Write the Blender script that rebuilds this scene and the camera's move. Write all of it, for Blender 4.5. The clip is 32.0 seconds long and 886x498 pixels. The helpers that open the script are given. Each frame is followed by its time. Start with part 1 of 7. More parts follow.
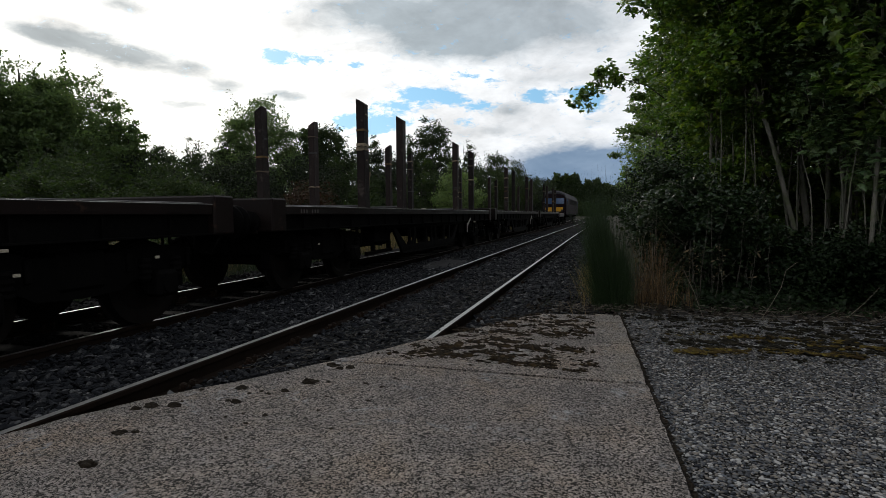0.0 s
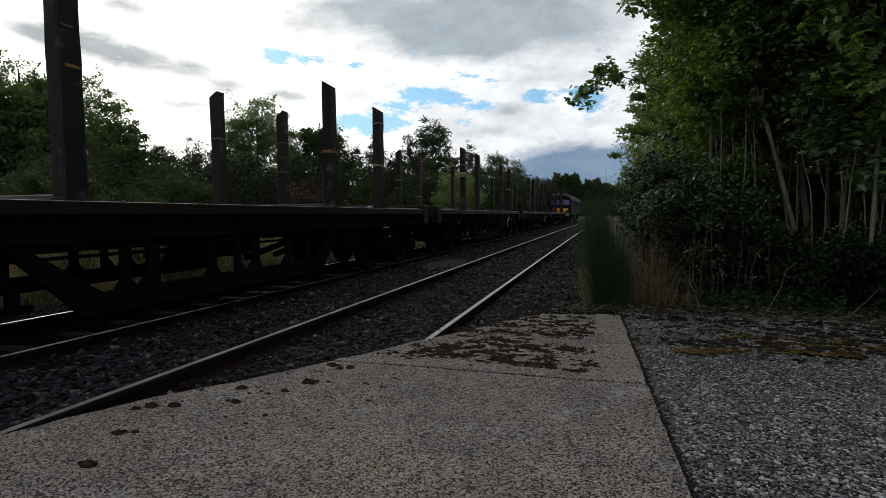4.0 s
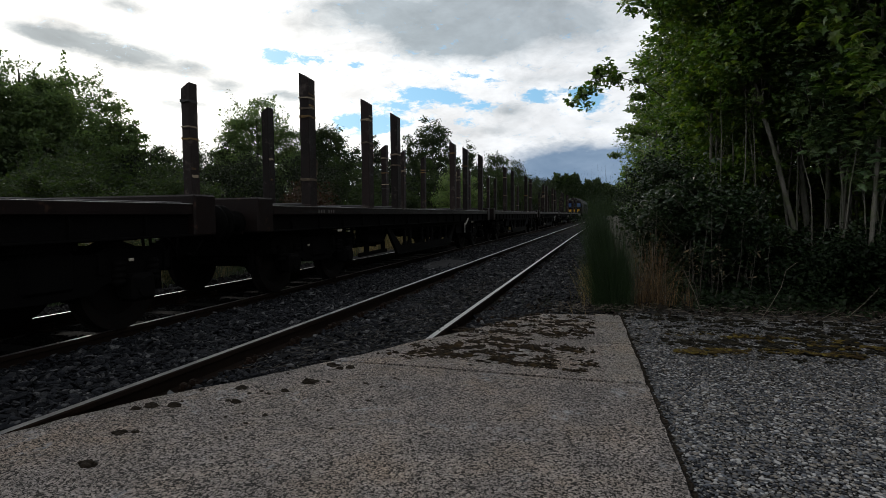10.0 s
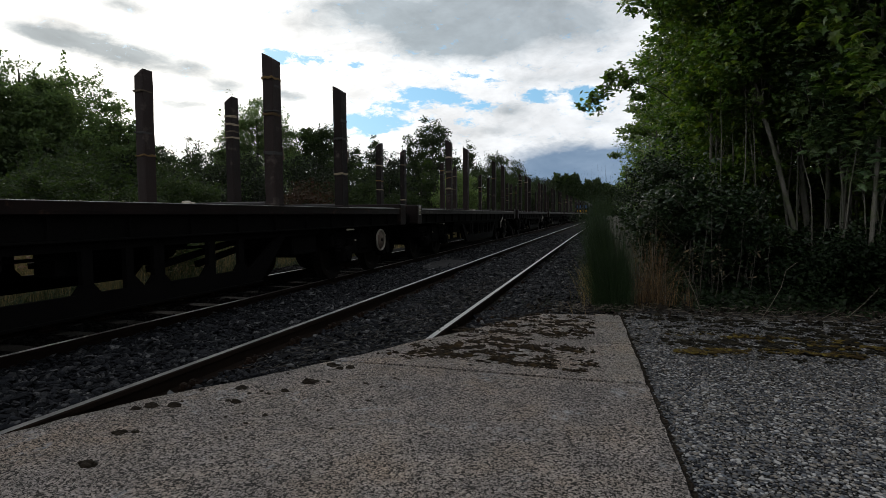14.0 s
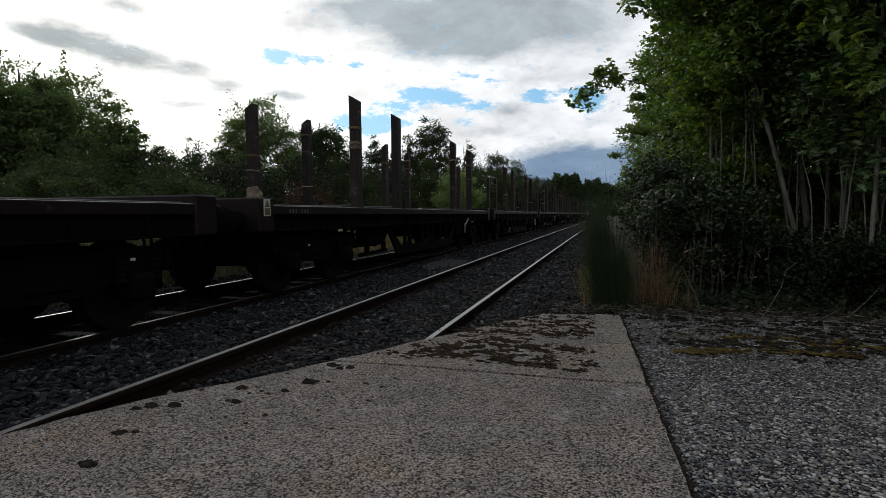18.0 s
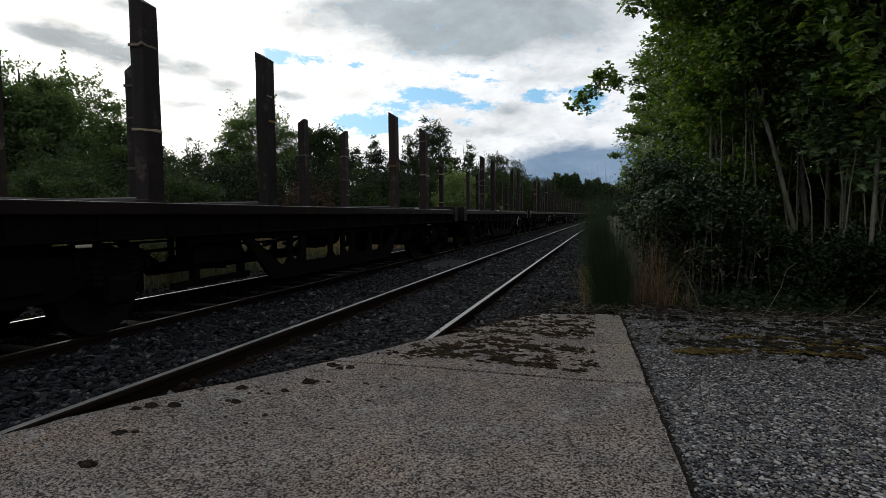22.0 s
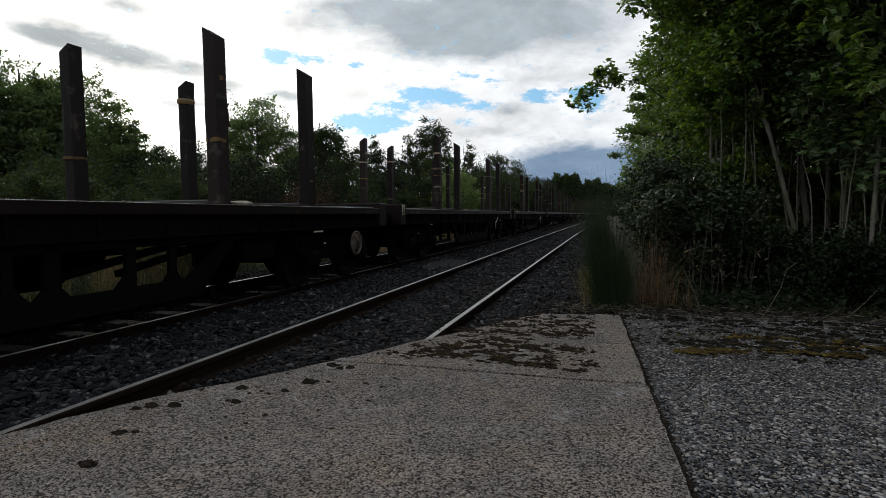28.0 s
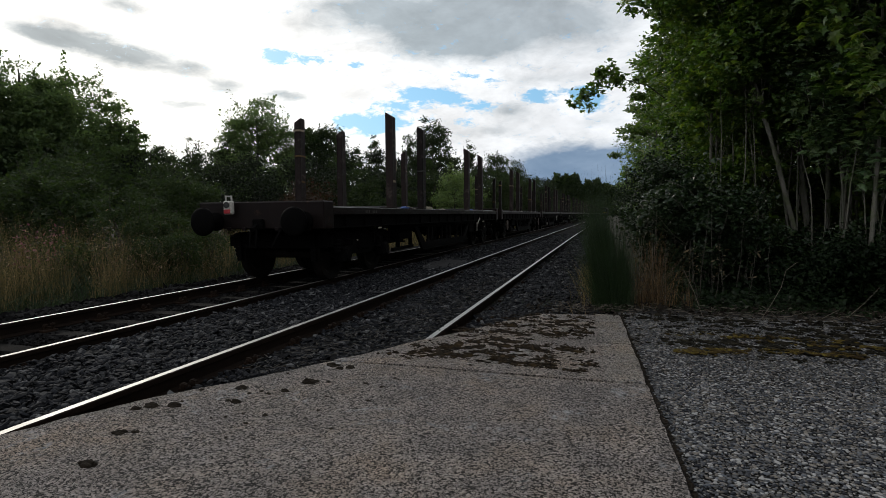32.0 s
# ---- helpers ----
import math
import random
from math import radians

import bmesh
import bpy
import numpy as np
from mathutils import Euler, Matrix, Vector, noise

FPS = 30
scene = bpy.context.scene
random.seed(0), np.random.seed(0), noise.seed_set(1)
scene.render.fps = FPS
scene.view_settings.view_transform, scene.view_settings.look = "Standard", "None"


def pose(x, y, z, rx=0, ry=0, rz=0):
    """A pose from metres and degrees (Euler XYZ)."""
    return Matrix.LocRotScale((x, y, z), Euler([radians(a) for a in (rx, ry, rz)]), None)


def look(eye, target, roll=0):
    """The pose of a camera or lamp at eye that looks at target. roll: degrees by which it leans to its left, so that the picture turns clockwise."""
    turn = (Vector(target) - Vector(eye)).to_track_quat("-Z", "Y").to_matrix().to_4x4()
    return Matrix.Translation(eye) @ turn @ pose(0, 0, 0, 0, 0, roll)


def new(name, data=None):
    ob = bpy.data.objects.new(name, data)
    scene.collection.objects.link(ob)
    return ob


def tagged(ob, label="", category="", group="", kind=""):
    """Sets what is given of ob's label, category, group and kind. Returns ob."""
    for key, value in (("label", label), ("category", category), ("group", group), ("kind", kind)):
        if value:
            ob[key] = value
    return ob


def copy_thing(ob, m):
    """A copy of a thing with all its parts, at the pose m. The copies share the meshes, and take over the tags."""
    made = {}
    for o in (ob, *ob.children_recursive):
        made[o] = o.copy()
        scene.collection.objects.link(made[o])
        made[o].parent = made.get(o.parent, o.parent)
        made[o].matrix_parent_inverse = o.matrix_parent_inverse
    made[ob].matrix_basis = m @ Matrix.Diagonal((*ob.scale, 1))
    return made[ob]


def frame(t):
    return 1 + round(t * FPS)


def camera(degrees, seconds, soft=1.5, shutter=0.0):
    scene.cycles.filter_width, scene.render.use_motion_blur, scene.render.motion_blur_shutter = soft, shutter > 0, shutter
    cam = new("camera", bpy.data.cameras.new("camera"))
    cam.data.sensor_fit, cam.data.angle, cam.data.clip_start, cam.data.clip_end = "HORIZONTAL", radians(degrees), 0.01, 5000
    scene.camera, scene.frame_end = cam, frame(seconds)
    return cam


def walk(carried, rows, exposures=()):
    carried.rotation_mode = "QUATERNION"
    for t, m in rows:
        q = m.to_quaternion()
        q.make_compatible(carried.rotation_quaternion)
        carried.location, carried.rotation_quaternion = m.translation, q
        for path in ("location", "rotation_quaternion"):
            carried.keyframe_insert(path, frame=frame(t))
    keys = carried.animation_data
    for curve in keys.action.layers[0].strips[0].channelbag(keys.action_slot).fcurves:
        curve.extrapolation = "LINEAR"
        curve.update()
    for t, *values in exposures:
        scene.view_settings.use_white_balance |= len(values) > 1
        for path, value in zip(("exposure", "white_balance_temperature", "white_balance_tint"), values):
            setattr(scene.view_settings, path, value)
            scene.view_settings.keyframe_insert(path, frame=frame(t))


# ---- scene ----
cam = camera(78.76, 32.0, soft=0.8)
EYE = pose(0, 0, 1.1248, 86.399, 0, 16.707) @ pose(0, 0, 0, 0, 0, -0.4845)
walk(cam, [(0, EYE), (32, EYE)])

# ------------------------------------------------------------------ light
SUN_AZ, SUN_EL = -52.0, 27.0      # degrees from the track's line, degrees up


def math_node(nt, op, a, b=None, c=None):
    n = nt.nodes.new("ShaderNodeMath")
    n.operation = op
    for i, v in enumerate((a, b, c)):
        if v is None:
            continue
        if isinstance(v, (int, float)):
            n.inputs[i].default_value = v
        else:
            nt.links.new(v, n.inputs[i])
    return n.outputs[0]


def mix_rgb(nt, fac, a, b, blend="MIX"):
    n = nt.nodes.new("ShaderNodeMix")
    n.data_type, n.blend_type = "RGBA", blend
    for sock, v in ((n.inputs[0], fac), (n.inputs[6], a), (n.inputs[7], b)):
        if isinstance(v, (int, float)):
            sock.default_value = v
        elif isinstance(v, (tuple, list)):
            sock.default_value = (*v, 1) if len(v) == 3 else v
        else:
            nt.links.new(v, sock)
    return n.outputs[2]


def ramp(nt, fac, stops):
    n = nt.nodes.new("ShaderNodeValToRGB")
    els = n.color_ramp.elements
    while len(els) < len(stops):
        els.new(0.5)
    for e, (p, c) in zip(els, stops):
        e.position = p
        e.color = (c, c, c, 1) if isinstance(c, (int, float)) else (*c, 1)
    nt.links.new(fac, n.inputs[0])
    return n.outputs[0]


def noise_tex(nt, vec, scale, detail=4.0, rough=0.6, distort=0.0):
    n = nt.nodes.new("ShaderNodeTexNoise")
    n.inputs["Scale"].default_value = scale
    n.inputs["Detail"].default_value = detail
    n.inputs["Roughness"].default_value = rough
    n.inputs["Distortion"].default_value = distort
    if vec is not None:
        nt.links.new(vec, n.inputs["Vector"])
    return n.outputs[0]


def build_sky():
    w = bpy.data.worlds.new("sky")
    w.use_nodes = True
    scene.world = w
    nt = w.node_tree
    nt.nodes.clear()
    sky = nt.nodes.new("ShaderNodeTexSky")
    sky.sky_type = "NISHITA"
    sky.sun_disc = False
    sky.sun_elevation = radians(SUN_EL)
    sky.sun_rotation = radians(SUN_AZ)
    tc = nt.nodes.new("ShaderNodeTexCoord")
    sep = nt.nodes.new("ShaderNodeSeparateXYZ")
    nt.links.new(tc.outputs["Generated"], sep.inputs[0])
    x, y, z = sep.outputs
    az = math_node(nt, "MULTIPLY", math_node(nt, "ARCTAN2", x, y), 57.2958)
    el = math_node(nt, "MULTIPLY", math_node(nt, "ARCSINE", z), 57.2958)
    comb = nt.nodes.new("ShaderNodeCombineXYZ")
    nt.links.new(az, comb.inputs[0])
    nt.links.new(math_node(nt, "MULTIPLY", el, 2.2), comb.inputs[1])
    vec = comb.outputs[0]
    big = noise_tex(nt, vec, 0.075, 6, 0.62, 0.3)
    fine = noise_tex(nt, vec, 0.35, 6, 0.65, 0.5)
    # drift of the outlines
    wob = math_node(nt, "SUBTRACT", noise_tex(nt, vec, 0.22, 5, 0.6), 0.5)
    wob2 = math_node(nt, "SUBTRACT", noise_tex(nt, vec, 0.31, 5, 0.6, 0.4), 0.5)

    def field(spots, jx, jy):
        total = None
        for a, e, ra, re, wgt in spots:
            da = math_node(nt, "DIVIDE", math_node(nt, "ADD", math_node(nt, "SUBTRACT", az, a), math_node(nt, "MULTIPLY", wob, jx)), ra)
            de = math_node(nt, "DIVIDE", math_node(nt, "ADD", math_node(nt, "SUBTRACT", el, e), math_node(nt, "MULTIPLY", wob2, jy)), re)
            d2 = math_node(nt, "ADD", math_node(nt, "MULTIPLY", da, da), math_node(nt, "MULTIPLY", de, de))
            g = math_node(nt, "MULTIPLY", math_node(nt, "EXPONENT", math_node(nt, "MULTIPLY", d2, -1.0)), wgt)
            total = g if total is None else math_node(nt, "ADD", total, g)
        return total

    grey = field([(-17.9, 19.7, 7.6, 2.5, 1.00), (-10.9, 19.0, 6.8, 2.5, 1.00), (-5.2, 19.5, 6.6, 2.0, 0.85), (-24.9, 20.3, 5.2, 1.5, 0.75), (-29.4, 18.6, 3.4, 1.2, 0.35), (-13.8, 16.6, 5.8, 1.3, 0.75), (-0.8, 17.6, 3.2, 2.0, 0.55), (-19.1, 17.4, 3.5, 1.3, 0.50), (-51.6, 15.1, 2.9, 1.1, 0.85), (-48.3, 14.7, 3.5, 1.1, 0.90), (-45.3, 14.2, 2.8, 1.0, 0.85), (-46.7, 18.4, 1.8, 0.7, 0.80), (-38.1, 12.6, 2.3, 0.7, 0.85), (-41.1, 13.8, 2.2, 0.7, 0.75), (-32.9, 11.9, 2.5, 0.6, 0.90), (-41.7, 10.5, 3.0, 0.5, 0.75), (-53.8, 15.3, 1.9, 0.6, 0.50), (-9.8, 10.7, 2.0, 0.8, 0.75), (-4.0, 7.0, 2.8, 0.7, 0.40), (-10.9, 8.7, 2.3, 0.6, 0.45), (-6.3, 13.6, 3.9, 0.6, 0.35), (-0.7, 9.2, 2.2, 0.7, 0.35)], 2.8, 1.5)
    blue = field([(-33.3, 15.6, 1.6, 0.7, 1.10), (-29.8, 15.5, 1.3, 0.4, 0.90), (-25.8, 15.2, 0.8, 0.3, 0.80), (-19.2, 12.5, 2.2, 0.6, 1.00), (-21.5, 11.2, 2.4, 0.7, 0.75), (-16.2, 12.0, 2.1, 0.8, 1.00), (-13.8, 14.1, 1.5, 0.3, 0.70), (-12.7, 11.1, 1.8, 0.6, 0.65), (-26.2, 9.7, 2.2, 0.8, 0.95), (-23.9, 9.0, 1.6, 0.8, 0.85), (-6.9, 12.0, 1.8, 0.7, 0.95), (-1.8, 11.2, 1.4, 1.0, 1.15), (-2.9, 12.2, 1.1, 0.4, 0.80), (-11.5, 13.4, 1.7, 0.4, 0.50), (-21.6, 9.6, 2.0, 0.7, 0.75), (-14.5, 9.6, 1.5, 0.5, 0.50)], 2.6, 1.4)
    bank = field([(-4, 4.6, 7.5, 2.4, 1.0), (6, 4, 8, 3, 1.0)], 4, 1.5)
    glow = field([(-47, 12, 24, 15, 1.0)], 0, 0)
    front = field([(-30, 10, 50, 24, 1.0)], 0, 0)

    # cloud away from the view is mixed white and grey
    grey_all = math_node(nt, "ADD", grey, math_node(nt, "MULTIPLY", math_node(nt, "SUBTRACT", fine, 0.5), 0.9))
    gmask = ramp(nt, grey_all, [(0.02, 0.0), (1.0, 1.0)])
    white = mix_rgb(nt, glow, mix_rgb(nt, front, (0.82, 0.85, 0.88), (0.95, 0.98, 1.02)), (1.6, 1.56, 1.48))
    greycol = mix_rgb(nt, glow, mix_rgb(nt, front, (0.64, 0.67, 0.71), (0.36, 0.43, 0.48)), (0.56, 0.60, 0.61))
    cloud = mix_rgb(nt, gmask, white, greycol)
    shade = ramp(nt, big, [(0.35, 0.74), (0.65, 1.16)])
    cloud = mix_rgb(nt, 1.0, cloud, shade, "MULTIPLY")
    wisp = noise_tex(nt, vec, 0.9, 5, 0.7, 0.6)
    bl = math_node(nt, "ADD", math_node(nt, "ADD", blue, math_node(nt, "MULTIPLY", math_node(nt, "SUBTRACT", fine, 0.5), 1.2)), math_node(nt, "MULTIPLY", math_node(nt, "SUBTRACT", wisp, 0.5), 1.7))
    bmask = ramp(nt, bl, [(0.22, 0.0), (0.62, 1.0)])
    skyc = mix_rgb(nt, 1.0, sky.outputs[0], (0.10, 0.115, 0.125), "MULTIPLY")
    skyc = mix_rgb(nt, 0.65, skyc, mix_rgb(nt, front, (0.12, 0.2, 0.3), (0.27, 0.66, 1.0)))
    col = mix_rgb(nt, bmask, cloud, skyc)
    kmask = ramp(nt, math_node(nt, "ADD", bank, math_node(nt, "MULTIPLY", math_node(nt, "SUBTRACT", fine, 0.5), 0.5)), [(0.25, 0.0), (0.75, 1.0)])
    col = mix_rgb(nt, kmask, col, mix_rgb(nt, ramp(nt, big, [(0.35, 0.0), (0.65, 1.0)]), (0.17, 0.26, 0.39), (0.29, 0.39, 0.53)))
    bg = nt.nodes.new("ShaderNodeBackground")
    nt.links.new(col, bg.inputs[0])
    bg.inputs[1].default_value = 1.0
    out = nt.nodes.new("ShaderNodeOutputWorld")
    nt.links.new(bg.outputs[0], out.inputs[0])


build_sky()
sun = new("sun", bpy.data.lights.new("sun", "SUN"))
sun.data.energy, sun.data.angle, sun.data.color = 0.7, radians(16), (1.0, 0.93, 0.82)
_a, _e = radians(SUN_AZ), radians(SUN_EL)
sun.matrix_world = look((0, 0, 40), (-math.sin(_a) * math.cos(_e), -math.cos(_a) * math.cos(_e), 40 - math.sin(_e)))
scene.view_settings.exposure = 0.0

# ------------------------------------------------------------------ materials


def material(name, stops, scale=20.0, fine=180.0, rough=0.85, metal=0.0, bump=0.3, bump_scale=None, island=0.0, spots=None,
             translucent=None, coat=0.0, spec=0.3, obj_random=0.0, dist=0.01):
    """Two scales of variation over object space; island: change from piece to piece of one mesh."""
    m = bpy.data.materials.new(name)
    m.use_nodes = True
    nt = m.node_tree
    bsdf = nt.nodes["Principled BSDF"]
    tc = nt.nodes.new("ShaderNodeTexCoord")
    vec = tc.outputs["Object"]
    a = noise_tex(nt, vec, scale, 5, 0.6)
    b = noise_tex(nt, vec, fine, 3, 0.6)
    v = math_node(nt, "ADD", math_node(nt, "MULTIPLY", a, 0.6), math_node(nt, "MULTIPLY", b, 0.4))
    if island:
        geo = nt.nodes.new("ShaderNodeNewGeometry")
        r = math_node(nt, "SUBTRACT", geo.outputs["Random Per Island"], 0.5)
        v = math_node(nt, "ADD", v, math_node(nt, "MULTIPLY", r, island))
    if obj_random:
        oi = nt.nodes.new("ShaderNodeObjectInfo")
        r = math_node(nt, "SUBTRACT", oi.outputs["Random"], 0.5)
        v = math_node(nt, "ADD", v, math_node(nt, "MULTIPLY", r, obj_random))
    col = ramp(nt, v, stops)
    if spots:
        sc, lo, hi, c = spots
        f = ramp(nt, noise_tex(nt, vec, sc, 6, 0.65), [(lo, 0.0), (hi, 1.0)])
        col = mix_rgb(nt, f, col, c)
    nt.links.new(col, bsdf.inputs["Base Color"])
    rr = math_node(nt, "ADD", math_node(nt, "MULTIPLY", math_node(nt, "SUBTRACT", a, 0.5), 0.3), rough)
    nt.links.new(rr, bsdf.inputs["Roughness"])
    bsdf.inputs["Metallic"].default_value = metal
    bsdf.inputs["Specular IOR Level"].default_value = spec
    bsdf.inputs["Coat Weight"].default_value = coat
    if bump:
        bn = nt.nodes.new("ShaderNodeBump")
        bn.inputs["Strength"].default_value = bump
        bn.inputs["Distance"].default_value = dist
        nt.links.new(noise_tex(nt, vec, bump_scale or fine, 4, 0.65), bn.inputs["Height"])
        nt.links.new(bn.outputs[0], bsdf.inputs["Normal"])
    if translucent:
        tr = nt.nodes.new("ShaderNodeBsdfTranslucent")
        nt.links.new(mix_rgb(nt, 1.0, col, translucent[1], "MULTIPLY"), tr.inputs[0])
        mx = nt.nodes.new("ShaderNodeMixShader")
        mx.inputs[0].default_value = translucent[0]
        nt.links.new(bsdf.outputs[0], mx.inputs[1])
        nt.links.new(tr.outputs[0], mx.inputs[2])
        nt.links.new(mx.outputs[0], nt.nodes["Material Output"].inputs[0])
    return m


def slab_material(name, base, pits=0.45):
    """Worn concrete with fine stones showing, pale scoured patches, and gaps and pits darkened for their shade."""
    m = material(name, base, scale=3.0, fine=55.0, rough=0.9, bump=0.0)
    nt = m.node_tree
    bsdf = nt.nodes["Principled BSDF"]
    tc = nt.nodes.new("ShaderNodeTexCoord")
    warp = nt.nodes.new("ShaderNodeTexNoise")
    warp.inputs["Scale"].default_value = 60.0
    nt.links.new(tc.outputs["Object"], warp.inputs["Vector"])
    vadd = nt.nodes.new("ShaderNodeVectorMath")
    vadd.operation = "MULTIPLY_ADD"
    nt.links.new(warp.outputs["Color"], vadd.inputs[0])
    vadd.inputs[1].default_value = (0.016, 0.016, 0.016)
    nt.links.new(tc.outputs["Object"], vadd.inputs[2])

    def cells(scale, feature):
        v = nt.nodes.new("ShaderNodeTexVoronoi")
        v.feature = feature
        v.voronoi_dimensions = "2D"
        v.inputs["Scale"].default_value = scale
        nt.links.new(vadd.outputs[0], v.inputs["Vector"])
        return v

    stones = cells(78.0, "F1")
    cluster = ramp(nt, noise_tex(nt, tc.outputs["Object"], 34.0, 4, 0.65), [(0.42, 0.15), (0.54, 1.0)])
    gap = ramp(nt, stones.outputs["Distance"], [(0.50, 0.0), (0.57, 1.0)])
    old = bsdf.inputs["Base Color"].links[0].from_socket
    vsep = nt.nodes.new("ShaderNodeSeparateColor")
    nt.links.new(stones.outputs["Color"], vsep.inputs[0])
    tint = ramp(nt, vsep.outputs[0], [(0.0, (0.56, 0.55, 0.54)), (0.22, (0.82, 0.79, 0.755)), (0.70, (1.02, 0.975, 0.92)), (1.0, (1.25, 1.22, 1.18))])
    c = mix_rgb(nt, 1.0, old, tint, "MULTIPLY")
    # Shade in the gaps and pits is painted into the colour, over the bump.
    c = mix_rgb(nt, math_node(nt, "MULTIPLY", math_node(nt, "MULTIPLY", gap, cluster), pits), c, (0.010, 0.009, 0.008))
    holes = ramp(nt, noise_tex(nt, tc.outputs["Object"], 88.0, 3, 0.62, 0.5), [(0.545, 0.0), (0.560, 1.0)])
    deep = ramp(nt, noise_tex(nt, tc.outputs["Object"], 33.0, 4, 0.66), [(0.600, 0.0), (0.618, 1.0)])
    holes = math_node(nt, "MAXIMUM", holes, deep)
    c = mix_rgb(nt, math_node(nt, "MULTIPLY", holes, 0.95), c, (0.014, 0.012, 0.011))
    stain = ramp(nt, noise_tex(nt, tc.outputs["Object"], 1.7, 5, 0.65, 0.3), [(0.40, (0.84, 0.86, 0.90)), (0.52, (1.0, 1.0, 1.0)), (0.66, (1.08, 0.99, 0.88))])
    c = mix_rgb(nt, 1.0, c, stain, "MULTIPLY")
    worn = ramp(nt, noise_tex(nt, tc.outputs["Object"], 2.3, 6, 0.72, 0.5), [(0.575, 0.0), (0.64, 1.0)])
    worn = math_node(nt, "MULTIPLY", worn, ramp(nt, noise_tex(nt, tc.outputs["Object"], 30.0, 4, 0.7), [(0.42, 0.0), (0.58, 1.0)]))
    c = mix_rgb(nt, math_node(nt, "MULTIPLY", worn, 0.4), c, (0.50, 0.53, 0.57))
    nt.links.new(c, bsdf.inputs["Base Color"])
    bn = nt.nodes.new("ShaderNodeBump")
    bn.inputs["Strength"].default_value = 1.0
    bn.inputs["Distance"].default_value = 0.016
    dome = ramp(nt, stones.outputs["Distance"], [(0.0, 1.0), (0.35, 0.8), (0.60, 0.0)])
    hgt = math_node(nt, "SUBTRACT", math_node(nt, "ADD", dome, math_node(nt, "MULTIPLY", vsep.outputs[1], 0.5)), math_node(nt, "MULTIPLY", holes, 1.8))
    nt.links.new(hgt, bn.inputs["Height"])
    nt.links.new(bn.outputs[0], bsdf.inputs["Normal"])
    return m


M = {}
M["slab"] = slab_material("worn_concrete", [(0.30, (0.228, 0.205, 0.193)), (0.70, (0.405, 0.366, 0.352))], 1.0)
M["kerb"] = slab_material("kerb_concrete", [(0.30, (0.245, 0.226, 0.211)), (0.70, (0.385, 0.358, 0.340))], 0.55)
M["cement"] = material("dark_cement", [(0.3, (0.0072, 0.0069, 0.0066)), (0.7, (0.0192, 0.0180, 0.0168))], 8, 90, 0.95, bump=0.6)
M["pebble"] = material("river_pebble", [(0.08, (0.019, 0.021, 0.027)), (0.26, (0.060, 0.063, 0.070)), (0.40, (0.098, 0.087, 0.075)), (0.52, (0.078, 0.088, 0.106)), (0.66, (0.125, 0.125, 0.128)), (0.78, (0.150, 0.131, 0.112)), (0.93, (0.28, 0.28, 0.28))], 4, 70, 0.65, island=1.0, bump=0.15, spec=0.15)
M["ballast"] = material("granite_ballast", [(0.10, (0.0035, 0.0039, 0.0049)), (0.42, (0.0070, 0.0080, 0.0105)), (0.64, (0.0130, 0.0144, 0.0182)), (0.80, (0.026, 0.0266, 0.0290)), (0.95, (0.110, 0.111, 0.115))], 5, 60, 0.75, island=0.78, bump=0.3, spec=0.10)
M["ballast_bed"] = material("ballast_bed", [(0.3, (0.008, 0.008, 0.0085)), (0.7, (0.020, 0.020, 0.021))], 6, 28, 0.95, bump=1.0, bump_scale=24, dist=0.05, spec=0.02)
# Darker stone tone that carries the shade under the train.
M["dirty_ballast"] = material("under_train_ballast", [(0.15, (0.0034, 0.0034, 0.0036)), (0.5, (0.0080, 0.0079, 0.0082)), (0.88, (0.0280, 0.0275, 0.0280))], 5, 60, 0.95, island=0.6, bump=0.3, spec=0.02)
M["fines"] = material("stone_dust", [(0.3, (0.020, 0.020, 0.021)), (0.7, (0.042, 0.041, 0.042))], 4, 70, 0.95, bump=0.6, spec=0.03)
M["litter"] = material("weathered_stalk", [(0.2, (0.014, 0.012, 0.010)), (0.8, (0.075, 0.068, 0.06))], 6, 60, 0.9, island=0.6, bump=0.2)
M["rail_head"] = material("polished_rail", [(0.3, (0.22, 0.22, 0.225)), (0.7, (0.36, 0.35, 0.338))], 3, 60, 0.44, 1.0, bump=0.10, bump_scale=25)
M["rusty_chair"] = material("rusty_chair_iron", [(0.3, (0.0066, 0.0039, 0.0027)), (0.7, (0.0210, 0.0126, 0.0084))], 9, 90, 0.9, 0.0, bump=0.4, spec=0.1)
M["rail_rust"] = material("rusted_rail", [(0.3, (0.0043, 0.0030, 0.0026)), (0.7, (0.0136, 0.0085, 0.0059))], 6, 90, 0.9, 0.0, bump=0.4, spec=0.06)
M["sleeper"] = material("creosoted_timber", [(0.3, (0.0045, 0.0043, 0.0042)), (0.7, (0.0125, 0.0120, 0.0120))], 5, 60, 0.9, bump=0.5, obj_random=0.3, spec=0.05)
M["earth"] = material("earth", [(0.3, (0.008, 0.0065, 0.005)), (0.7, (0.024, 0.019, 0.014))], 0.8, 30, 0.95, bump=0.7, spots=(0.5, 0.5, 0.62, (0.018, 0.024, 0.009)), spec=0.1)
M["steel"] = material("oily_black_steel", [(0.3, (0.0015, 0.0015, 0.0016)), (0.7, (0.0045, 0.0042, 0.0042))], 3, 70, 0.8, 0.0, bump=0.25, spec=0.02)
M["worn_steel"] = material("edge_glint_steel", [(0.35, (0.10, 0.085, 0.08)), (0.6, (0.45, 0.44, 0.43))], 2.2, 60, 0.42, 1.0, bump=0.3)
